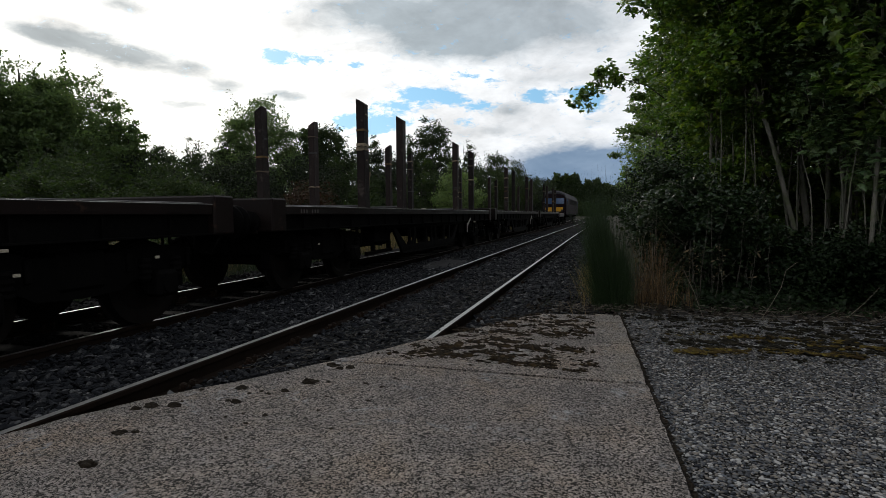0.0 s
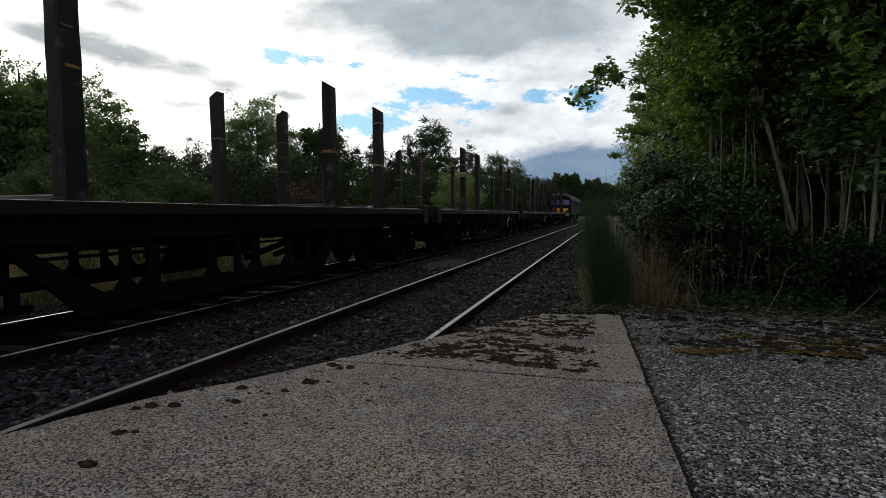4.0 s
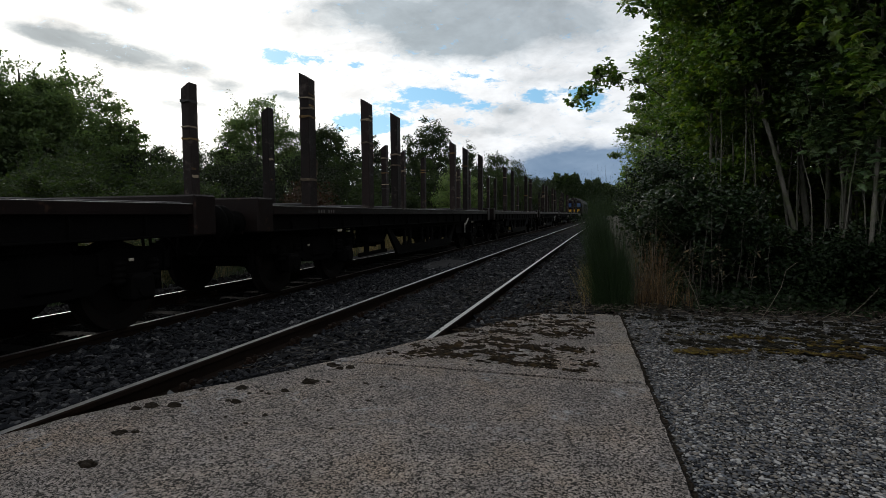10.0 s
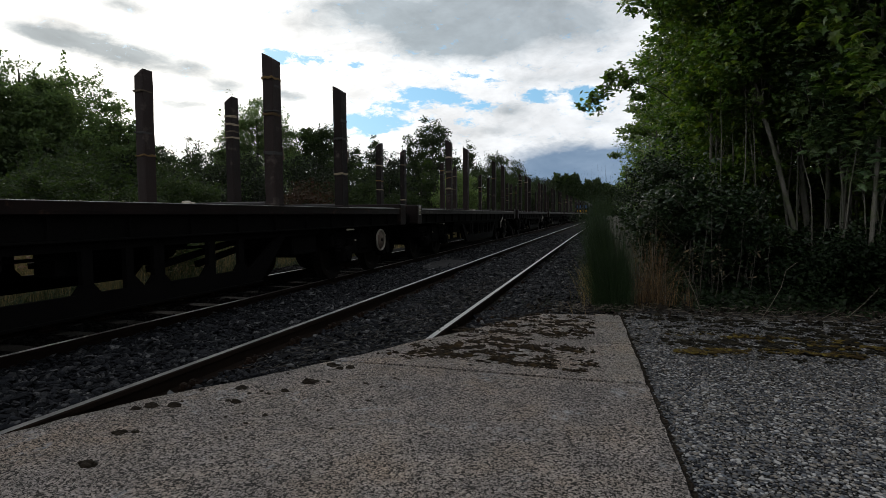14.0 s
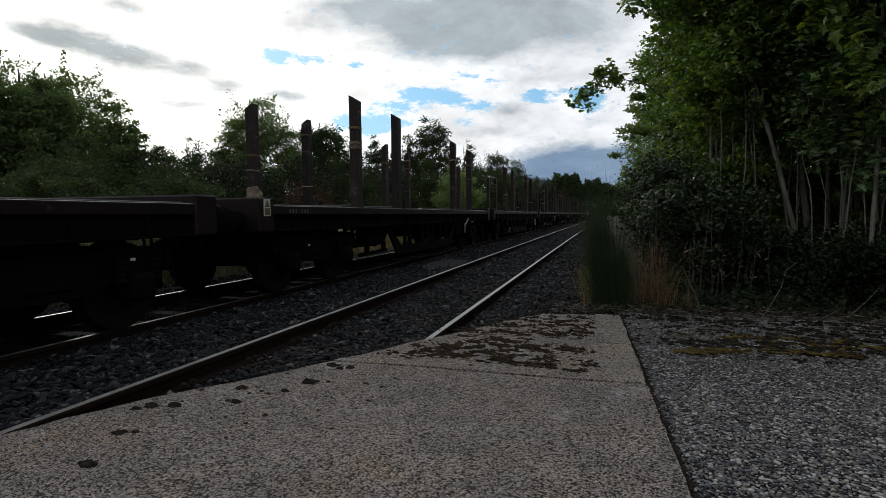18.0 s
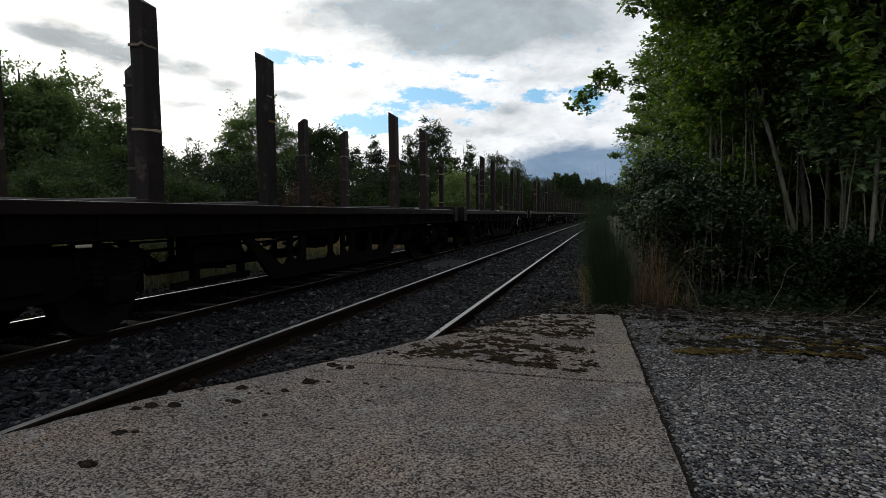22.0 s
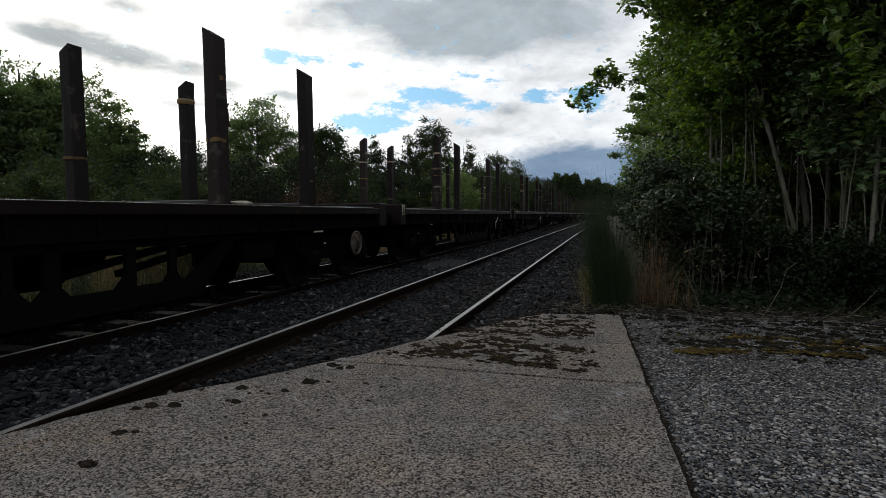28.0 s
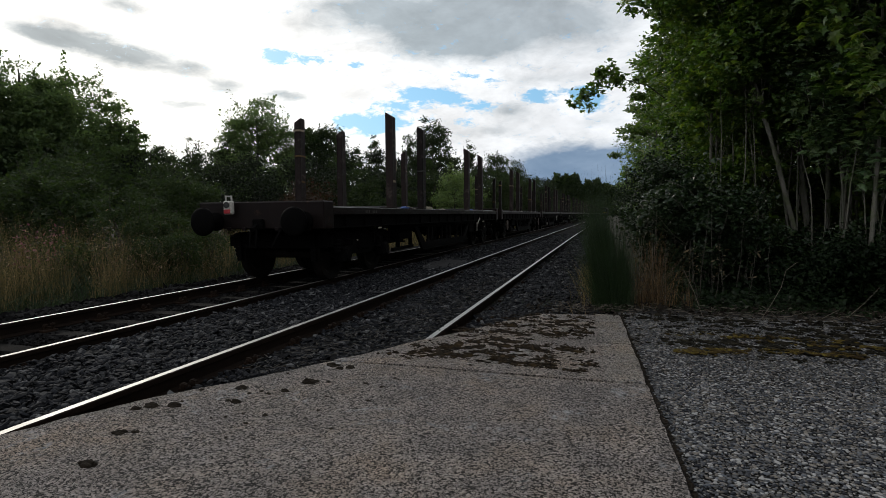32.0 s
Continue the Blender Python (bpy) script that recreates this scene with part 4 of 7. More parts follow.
def tree(name, x, y, z, label, height, radius, low, leaves, leaf_size, leaf="leaf2", bark="barkdark", trunk=0.14, clumps=60, clump_r=0.55,
         lean=(0, 0), shape=OVAL, seed=1, stems=1, top=0.75, group="", category="tree", droop=0.5, squash=1.0, limbs=11, shoots=0, layer=0.75, wander=0.35, dome=1.0):
    """A tapered trunk with limbs, and leaves in clumps round the ends of the limbs, with gaps between."""
    global rng
    rng = np.random.default_rng(seed)
    t = thing(name, x, y, z, label, category, group)
    runs, ends = [], []
    for k in range(stems):
        a = rng.uniform(0, 6.28)
        off = np.array([math.cos(a), math.sin(a), 0]) * (0.0 if stems == 1 else radius * 0.22)
        tip = Vector((off[0] * 2 + lean[0], off[1] * 2 + lean[1], height * (0.93 if k == 0 else rng.uniform(0.65, 0.9))))
        run = run_path(Vector(off) * 0.4, tip, trunk * (1 if k == 0 else 0.7), trunk * 0.12, 9, wander)
        runs.append(run)
        ends.append(run)
    mid = low + (height - low) * 0.5
    cl = []
    while len(cl) < clumps:
        p = rng.normal(0, 1, 3)
        p /= np.linalg.norm(p)
        r = rng.uniform(0.25, 1.0) ** 0.5 * rng.uniform(0.8, 1.08)
        f = 1.0 - (1 - top) * max(0, p[2]) - 0.25 * max(0, -p[2])
        h01 = np.clip((mid + p[2] * r * (height - low) / 2) / height, 0, 1)
        f *= max(0.2, math.hypot(p[0], p[1])) ** (dome - 1.0)
        c = np.array([p[0] * r * radius * f + lean[0] * h01, p[1] * r * radius * f * squash + lean[1] * h01, mid + p[2] * r * (height - low) / 2])
        cl.append(c)
    cl = np.array(cl)
    for c in cl[:: max(1, clumps // limbs)]:
        run = ends[rng.integers(len(ends))]
        k = int(np.clip((c[2] - 0.8 * math.hypot(c[0], c[1])) / height * 9, 2, 8))
        p0, r0 = run[k]
        runs.append(run_path(p0, Vector(c), min(r0 * 0.26, 0.05), 0.005, 5, 0.16))
    for k, run in enumerate(runs):
        V, Fq = tubes([run])
        part("trunk" if k == 0 else ("stem" if k < stems else "limb"), mesh_of("trunk", V, Fq, True), bark, t)
    w = rng.dirichlet(np.full(clumps, 2.5))
    idx = rng.choice(clumps, leaves, p=w)
    g = rng.normal(0, 1, (leaves, 3))
    g /= np.linalg.norm(g, axis=1)[:, None]
    g *= (rng.uniform(0, 1, leaves) ** 0.45)[:, None]
    cr = clump_r * np.exp(rng.normal(0, 0.25, clumps))
    at = cl[idx] + g * cr[idx][:, None] * np.array([[1.1, 1.1, layer]])
    # young shoots that feather the outline
    for k in range(shoots):
        c = cl[rng.integers(clumps)]
        if c[2] < mid - 0.2 * height:
            continue
        ax = np.array([(c[0] - lean[0]) / radius * 0.7, c[1] / radius * 0.7, rng.uniform(0.5, 1.3)]) + rng.normal(0, 0.25, 3)
        ax /= np.linalg.norm(ax)
        m = 26
        u = rng.uniform(0.2, 1, m) * clump_r * rng.uniform(1.3, 2.6)
        at = np.concatenate([at, c + ax * u[:, None] + rng.normal(0, 0.07, (m, 3))])
    at = at[at[:, 2] > 0.05]
    n = len(at)
    sz = leaf_size * np.exp(rng.normal(0, 0.25, n))
    part("crown", scatter("crown", shape, at, sz, spins(n, droop)), leaf, t)
    return t


def shrub(name, x, y, z, label, height, radius, leaves, leaf_size, leaf, seed, squash=1.0, category="shrub", group="", shape=OVAL):
    return tree(name, x, y, z, label, height, radius, 0.1, leaves, leaf_size, leaf, "barkdark", 0.04, 70, max(0.2, radius * 0.24), seed=seed, stems=3, limbs=5, top=0.8, category=category, group=group, squash=squash, droop=1.1, shape=shape)


def left_wood():
    tree("oak_tree", -24.9, 15.5, -0.2, "broad dark green oak with small gaps of sky", 8.29, 2.38, 0.3, 24000, 0.159, "leaf3", clumps=300, clump_r=0.44, shape=SPRAY, droop=1.2, seed=11, trunk=0.25, stems=1, top=0.95, shoots=40, dome=0.82)
    tree("oak_tree", -24.7, 17.7, -0.2, "broad dark green oak with small gaps of sky", 8.46, 2.60, 0.3, 38000, 0.146, "leaf3", clumps=300, clump_r=0.48, shape=SPRAY, droop=1.2, seed=12, trunk=0.26, stems=1, top=0.95, shoots=63, dome=0.82)
    tree("oak_tree", -23.7, 19.0, -0.2, "dark green oak at the edge of scrub", 8.16, 2.57, 0.3, 36000, 0.146, "leaf3", clumps=300, clump_r=0.47, shape=SPRAY, droop=1.2, seed=13, trunk=0.22, stems=1, top=0.95, shoots=60, dome=0.82)
    tree("oak_tree", -22.15, 20.75, -0.2, "dark green oak at the edge of scrub", 6.20, 1.25, 0.3, 14000, 0.146, "leaf3", clumps=204, clump_r=0.28, shape=SPRAY, droop=1.2, seed=14, trunk=0.16, stems=1, top=0.95, shoots=23, dome=0.82)
    tree("willow_tree", -21.1, 21.9, -0.2, "light feathery willow scrub with thin tips", 5.03, 1.45, 0.3, 10000, 0.1, "leaf2", clumps=236, clump_r=0.30, shape=SPRAY, droop=1.2, seed=15, trunk=0.1, stems=3, top=0.6, shoots=16)
    tree("willow_tree", -20.9, 24.0, -0.2, "light feathery willow scrub with thin tips", 5.73, 1.23, 0.3, 10000, 0.1, "leaf2", clumps=213, clump_r=0.28, shape=SPRAY, droop=1.2, seed=16, trunk=0.1, stems=3, top=0.5, shoots=16)
    tree("oak_tree", -20.8, 29.3, -0.2, "rounded open-crowned young oak behind scrub", 8.75, 2.80, 0.3, 40000, 0.140, "leaf3", clumps=300, clump_r=0.52, shape=SPRAY, droop=1.2, seed=17, trunk=0.2, stems=1, top=0.7, shoots=56, dome=0.82)
    tree("willow_tree", -22.0, 27.9, -0.2, "light feathery willow scrub with thin tips", 6.19, 1.42, 0.3, 9000, 0.11, "leaf2", clumps=232, clump_r=0.29, shape=SPRAY, droop=1.2, seed=18, trunk=0.1, stems=3, top=0.6, shoots=15)
    tree("sycamore_tree", -18.5, 33.1, -0.2, "dense dark rounded sycamore crown", 8.06, 1.98, 0.3, 34000, 0.146, "leaf2", clumps=294, clump_r=0.41, shape=SPRAY, droop=1.2, seed=19, trunk=0.2, stems=1, top=1.0, shoots=56, dome=0.82)
    tree("willow_tree", -16.9, 34.6, -0.2, "light feathery willow scrub with thin tips", 6.30, 1.21, 0.3, 9000, 0.11, "leaf2", clumps=210, clump_r=0.28, shape=SPRAY, droop=1.2, seed=22, trunk=0.1, stems=3, top=0.7, shoots=15)
    tree("willow_tree", -16.2, 36.9, -0.2, "light feathery willow scrub with thin tips", 7.38, 1.28, 0.3, 9000, 0.11, "leaf2", clumps=218, clump_r=0.28, shape=SPRAY, droop=1.2, seed=20, trunk=0.1, stems=3, top=0.45, shoots=15)
    tree("willow_tree", -15.6, 39.2, -0.2, "light feathery willow scrub with thin tips", 5.96, 1.44, 0.3, 8000, 0.11, "leaf2", clumps=235, clump_r=0.30, shape=SPRAY, droop=1.2, seed=21, trunk=0.1, stems=3, top=0.6, shoots=13)
    tree("birch_tree", -14.1, 43.9, -0.2, "silver birch with drooping open crown", 9.81, 2.27, 0.8, 22000, 0.146, "leaf2", clumps=300, clump_r=0.47, shape=SPRAY, droop=1.2, seed=23, trunk=0.14, stems=1, top=0.8, shoots=36)
    tree("birch_tree", -15.6, 42.3, -0.2, "thin silver birch with an open crown", 8.12, 0.93, 0.3, 6000, 0.146, "leaf2", clumps=180, clump_r=0.28, shape=SPRAY, droop=1.2, seed=24, trunk=0.08, stems=1, top=0.6, shoots=10)
    tree("willow_tree", -8.9, 32.8, -0.2, "bright light green willow bush behind the line", 4.43, 1.68, 0.3, 11000, 0.1, "leafpale", clumps=261, clump_r=0.35, shape=SPRAY, droop=1.2, seed=25, trunk=0.08, stems=4, top=0.7, shoots=18)
    tree("willow_tree", -12.4, 50.6, -0.2, "grey-green willow behind the line", 8.54, 1.34, 0.3, 8000, 0.14, "leaf2", clumps=224, clump_r=0.28, shape=SPRAY, droop=1.2, seed=26, trunk=0.1, stems=3, top=0.4, shoots=13)
    tree("willow_tree", -11.2, 55.2, -0.2, "grey-green willow behind the line", 7.93, 2.64, 0.3, 18000, 0.14, "leaf2", clumps=300, clump_r=0.55, shape=SPRAY, droop=1.2, seed=27, trunk=0.13, stems=3, top=0.8, shoots=30)
    tree("willow_tree", -10.2, 63.8, -0.2, "grey-green willow behind the line", 7.59, 2.47, 0.3, 14000, 0.16, "leaf2", clumps=300, clump_r=0.51, shape=SPRAY, droop=1.2, seed=28, trunk=0.13, stems=3, top=0.8, shoots=23)
    tree("willow_tree", -9.6, 76.5, -0.2, "grey-green willow behind the line", 6.62, 2.28, 0.3, 9000, 0.18, "leaf2", clumps=300, clump_r=0.47, shape=SPRAY, droop=1.2, seed=29, trunk=0.13, stems=3, top=0.7, shoots=15)
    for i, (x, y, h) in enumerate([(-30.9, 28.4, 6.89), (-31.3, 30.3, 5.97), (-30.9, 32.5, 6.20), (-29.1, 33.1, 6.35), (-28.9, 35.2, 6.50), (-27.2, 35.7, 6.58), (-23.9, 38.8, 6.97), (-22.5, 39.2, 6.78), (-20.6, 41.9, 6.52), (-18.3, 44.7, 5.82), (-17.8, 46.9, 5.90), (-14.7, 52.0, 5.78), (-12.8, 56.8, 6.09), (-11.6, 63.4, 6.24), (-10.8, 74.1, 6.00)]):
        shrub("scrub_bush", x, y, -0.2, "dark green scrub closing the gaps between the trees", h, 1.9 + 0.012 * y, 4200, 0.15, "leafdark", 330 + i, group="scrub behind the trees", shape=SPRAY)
    spots = [(-19.5, 15.5, 4.0, 2.6, "leaf2"), (-20.5, 21.0, 4.3, 2.6, "leaf2"), (-17.2, 18.0, 3.6, 2.2, "leaf2"), (-16.5, 21.8, 4.1, 2.3, "leaf2"), (-15.6, 25.2, 4.3, 2.4, "leaf2"), (-14.0, 28.4, 4.3, 2.2, "leaf3"),
             (-13.0, 31.0, 4.4, 2.0, "leaf2"), (-11.8, 35.2, 4.8, 2.1, "leaf3"), (-10.9, 38.6, 4.6, 2.0, "leaf2"), (-10.2, 43.0, 4.8, 2.1, "leaf3"), (-9.6, 50.0, 5.3, 2.2, "leaf3"), (-9.4, 60.5, 5.6, 2.4, "leaf3"),
             (-9.3, 68.0, 6.0, 2.6, "leaf2"), (-9.3, 78.0, 6.4, 2.8, "leaf2"), (-9.0, 90.0, 7.0, 3.0, "leaf2"), (-22.5, 11.0, 4.2, 2.8, "leaf2"), (-25.0, 9.0, 4.6, 3.0, "leaf2"), (-13.4, 22.5, 2.8, 1.6, "leafrust"), (-14.8, 16.0, 2.8, 1.9, "leaf2"), (-16.2, 12.4, 2.9, 2.0, "leaf2"),
             (-14.6, 11.0, 2.4, 1.7, "leaf2"), (-17.5, 8.6, 2.8, 2.2, "leaf2"), (-12.4, 26.4, 2.8, 1.5, "leaf3"), (-11.2, 29.2, 2.7, 1.4, "leaf3"), (-18.2, 24.6, 4.6, 2.4, "leaf2"), (-16.6, 29.0, 5.0, 2.4, "leaf2"), (-14.8, 36.5, 5.6, 2.5, "leaf2"), (-13.4, 44.5, 6.0, 2.6, "leaf2"), (-21.5, 17.5, 4.4, 2.6, "leaf2"), (-17.5, 35.0, 6.2, 2.6, "leaf2"), (-27.0, 22.0, 6.0, 3.0, "leaf2"), (-30.0, 24.0, 6.4, 3.2, "leaf2")]
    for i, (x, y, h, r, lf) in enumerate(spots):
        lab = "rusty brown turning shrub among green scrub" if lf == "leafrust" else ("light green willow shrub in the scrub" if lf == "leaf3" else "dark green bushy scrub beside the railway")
        # Lighter leaf where haze pales the left scrub, the shade-dark leaf elsewhere.
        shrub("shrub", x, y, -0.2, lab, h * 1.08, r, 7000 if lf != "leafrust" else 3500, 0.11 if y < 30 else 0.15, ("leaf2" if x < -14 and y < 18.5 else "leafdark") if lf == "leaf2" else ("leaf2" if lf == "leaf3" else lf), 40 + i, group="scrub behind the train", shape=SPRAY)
    # young birch and weeds on the verge
    for x, y, h, r, k in ((-10.3, 9.6, 2.05, 0.75, 80), (-10.9, 10.9, 1.9, 0.75, 81), (-9.7, 9.7, 1.25, 0.7, 83), (-10.1, 10.6, 1.5, 0.8, 84), (-9.4, 10.9, 1.15, 0.7, 85), (-9.2, 9.9, 0.8, 0.5, 86), (-8.75, 9.5, 1.0, 0.55, 88), (-9.0, 8.9, 0.9, 0.5, 90)):
        shrub("birch_sapling", x, y, -0.2, "dark green bushy birch sapling on the verge", h, r, 4200, 0.045 if k > 84 else 0.055, "leaf2", k, group="saplings on the verge")
    shrub("bramble", -10.1, 8.0, -0.2, "low dark bramble clump in tall grass", 0.95, 0.7, 2200, 0.06, "leaf2", 82)


def distance():
    global rng
    rng = np.random.default_rng(90)
    bases = [(-36, 330, 16, 8), (-25.5, 318, 24.0, 8.5), (-18, 314, 23.5, 7), (-6, 318, 20.5, 8), (4, 330, 18, 10), (13, 322, 19, 10), (24, 330, 20, 12), (40, 335, 22, 12), (-48, 330, 16, 10), (-62, 330, 16, 12), (-80, 330, 17, 14), (-100, 330, 16, 14), (60, 330, 20, 14)]
    at = []
    for x, y, h, r in bases:
        n = 7000
        p = rng.normal(0, 1, (n, 3))
        p /= np.linalg.norm(p, axis=1)[:, None]
        rr = rng.uniform(0.70, 1.0, n)
        q = np.stack([x + p[:, 0] * rr * r, y + p[:, 1] * rr * r, h * 0.5 + p[:, 2] * rr * h * 0.5], 1)
        q[:, 2] += 1.2 * np.sin(q[:, 0] * 1.1) * (p[:, 2] > 0.3)
        at.append(q)
    for x in np.arange(-60, 50, 5.0):
        n = 500
        at.append(np.stack([rng.normal(x, 3.0, n), rng.normal(300, 3, n), np.abs(rng.normal(0, 3.2, n))], 1))
    at = np.concatenate(at)
    n = len(at)
    ob = part("distant_wood", scatter("distant_wood", SPRAY, at, 1.3 * np.exp(rng.normal(0, 0.3, n)), spins(n)), "leaf2")
    tagged(ob, "distant dark green wood where the line curves away", "wood", kind="stuff")


SWAYING = []     # the branch that stirs in the wind, and its resting place


def right_wood():
    lab = "slender sycamore with pale trunk at the wood's edge"
    grp = "sycamores beside the yard"
    rows = [  # x, y, height, radius, lowest leaves, leaves, trunk, lean x, lean y, seed
        (3.12, 9.7, 6.7, 1.05, 2.6, 8840, 0.047, -1.70, -0.3, 101), (3.34, 10.3, 6.8, 2.1, 2.6, 8840, 0.062, -0.80, 0.2, 102), (3.64, 10.6, 7.0, 2.2, 2.5, 7820, 0.050, -0.2, 0.0, 103),
        (3.75, 10.0, 7.0, 2.1, 2.6, 7480, 0.047, -0.72, -0.2, 104), (3.85, 9.4, 7.0, 2.0, 2.6, 7820, 0.046, -0.3, 0.0, 105), (2.7, 11.4, 6.7, 1.45, 1.7, 8500, 0.041, -0.2, 0.3, 106),
        (2.3, 12.6, 8.5, 1.05, 0.6, 9520, 0.048, 0.0, 0.0, 107), (2.25, 15.5, 8.8, 1.2, 0.4, 8840, 0.054, 0.0, 0.0, 108), (2.2, 19.5, 8.5, 1.4, 0.3, 8160, 0.068, 0.0, 0.0, 109),
        (5.0, 9.4, 7.3, 2.3, 2.4, 7480, 0.068, 0.1, -0.3, 110), (6.2, 8.2, 7.6, 2.3, 2.2, 7480, 0.068, 0.0, -0.4, 111), (5.2, 12.5, 7.3, 2.6, 1.2, 7140, 0.075, 0.0, 0.0, 112),
        (3.6, 14.5, 10.0, 2.4, 0.6, 7480, 0.068, 0.0, 0.0, 113), (7.4, 11.0, 7.9, 2.8, 0.8, 7140, 0.075, 0.0, 0.0, 114), (2.1, 25.0, 8.5, 1.6, 0.3, 7480, 0.075, 0.0, 0.0, 115), (2.4, 33.0, 9.0, 2.0, 0.3, 7140, 0.082, 0.0, 0.0, 116),
        (4.4, 8.6, 7.1, 1.9, 2.9, 6120, 0.041, -0.2, -0.6, 117), (2.6, 10.3, 6.7, 1.25, 1.6, 7480, 0.034, -0.3, -0.2, 118), (1.85, 10.6, 4.6, 0.9, 0.6, 6120, 0.034, 0.0, 0.0, 119), (3.42, 8.6, 6.8, 1.6, 3.4, 6460, 0.034, 0.0, 0.0, 120), (5.3, 7.8, 7.3, 2.0, 3.1, 6460, 0.041, 0.0, -0.5, 121), (1.75, 10.3, 6.6, 1.25, 3.6, 6000, 0.036, 0.0, 0.0, 122)]
    for x, y, h, r, low, n, tr, lx, ly, sd in rows:
        near = y < 11.5
        tree("sycamore", x, y, -0.1, lab, h, r, low, int(n * (1.40 if near else 0.95)), 0.080 if near else 0.115, "leaf", "barkpale", tr, 84, 0.37, (lx, ly), MAPLE if near else KITE, sd, group=grp, droop=0.75, top=0.85, layer=0.5, limbs=18, shoots=26, wander=0.10)
    tree("sycamore", 3.83, 8.15, -0.1, "young sycamore with large leaves hanging at the yard's edge", 5.4, 1.05, 1.9, 3600, 0.105, "leaf", "barkpale", 0.06, 40, 0.34, (-0.5, 0.1), MAPLE, 131, group=grp, droop=0.7, top=0.9, layer=0.45, limbs=10, shoots=20)
    # bare young poles between the trees
    pole = np.random.default_rng(77)
    for x, y, h, tr, lx in ((2.95, 9.9, 5.6, 0.028, -0.7), (3.45, 9.6, 5.8, 0.022, 0.15), (3.65, 9.9, 6.0, 0.03, 0.1), (3.96, 10.4, 5.6, 0.036, -0.30), (3.99, 11.0, 6.0, 0.03, -0.12), (2.11, 10.0, 5.2, 0.018, -0.2), (2.56, 10.0, 5.4, 0.02, -0.6), (4.15, 10.0, 6.0, 0.026, -0.1), (4.30, 9.7, 5.8, 0.02, 0.2), (4.05, 9.2, 5.4, 0.02, 0.1), (4.6, 10.3, 6.2, 0.03, -0.2), (3.1, 10.6, 5.6, 0.022, 0.3), (2.85, 10.2, 5.0, 0.02, 0.2), (4.0, 8.9, 5.6, 0.034, 0.12)):
        tree("sycamore_pole", x, y, -0.1, "thin pale sycamore pole with few leaves", h, 0.7, 2.6, 500, 0.08, "leaf", "barkpale", tr, 14, 0.3, (lx, float(pole.normal(0, 0.15))), KITE, 400 + int(x * 100), group="poles among the sycamores", layer=0.4, limbs=5, wander=0.08)
    # slender stems rising in front of the crowns
    for x, h, lx, tr in ((1.80, 5.6, -0.15, 0.012), (2.05, 6.1, 0.10, 0.013), (2.40, 5.9, -0.25, 0.013), (2.95, 6.3, -0.10, 0.014), (3.30, 6.4, 0.12, 0.014)):
        tree("sycamore_pole", x, 9.6 + 0.25 * math.sin(x * 9), -0.1, "thin pale sycamore pole with few leaves", h, 0.45, 2.8, 180, 0.10, "leaf", "barkpale", tr, 10, 0.25, (lx, 0.1 * math.cos(x * 7)), MAPLE, 500 + int(x * 100), group="poles among the sycamores", layer=0.4, limbs=5, wander=0.14)
    # deeper wood that closes the view
    for i, (x, y) in enumerate([(7.0, 13.8), (5.6, 15.2), (9.5, 14.5), (6.5, 17.0), (4.2, 21.0), (8.0, 21.0), (4.6, 28.0), (12.5, 12.0), (12.0, 18.5), (5.0, 37.0), (3.0, 45.0), (4.0, 60.0), (9.5, 28.0), (10.5, 5.0), (14.0, 7.5), (8.8, 12.6), (10.5, 11.5), (4.9, 17.5), (11.5, 8.0)]):
        tree("sycamore", x, y, -0.1, "dark sycamore deeper in the wood", 9.5, 2.5, 0.0, 3600, 0.22, "leaf", "barkpale", 0.075, 80, 0.6, (0, 0), SPRAY, 140 + i, group="trees deeper in the wood", droop=0.7, top=0.9)
    # undergrowth at the foot of the wood, its leaves coloured as shaded
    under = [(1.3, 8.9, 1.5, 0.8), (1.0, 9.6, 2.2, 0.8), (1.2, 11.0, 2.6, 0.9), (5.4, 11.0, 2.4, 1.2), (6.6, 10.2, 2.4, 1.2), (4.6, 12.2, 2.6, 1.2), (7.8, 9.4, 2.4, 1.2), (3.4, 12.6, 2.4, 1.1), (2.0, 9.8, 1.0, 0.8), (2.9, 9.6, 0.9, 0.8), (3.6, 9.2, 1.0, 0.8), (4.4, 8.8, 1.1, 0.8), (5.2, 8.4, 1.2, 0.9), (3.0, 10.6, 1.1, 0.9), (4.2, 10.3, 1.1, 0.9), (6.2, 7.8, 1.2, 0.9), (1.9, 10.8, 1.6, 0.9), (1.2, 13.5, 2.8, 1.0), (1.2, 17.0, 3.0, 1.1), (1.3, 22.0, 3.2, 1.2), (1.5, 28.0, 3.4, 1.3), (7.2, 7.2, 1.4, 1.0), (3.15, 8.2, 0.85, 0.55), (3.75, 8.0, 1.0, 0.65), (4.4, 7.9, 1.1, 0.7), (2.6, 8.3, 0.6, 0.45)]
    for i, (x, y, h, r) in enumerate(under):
        shrub("undergrowth", x, y, -0.12, "leafy sycamore and bramble undergrowth, shade in its leaf colour", h, r, 4000 if y < 9.3 else 3400, 0.060, "leafgloss", 170 + i, group="undergrowth at the wood's foot", shape=KITE if y < 10 else SPRAY)
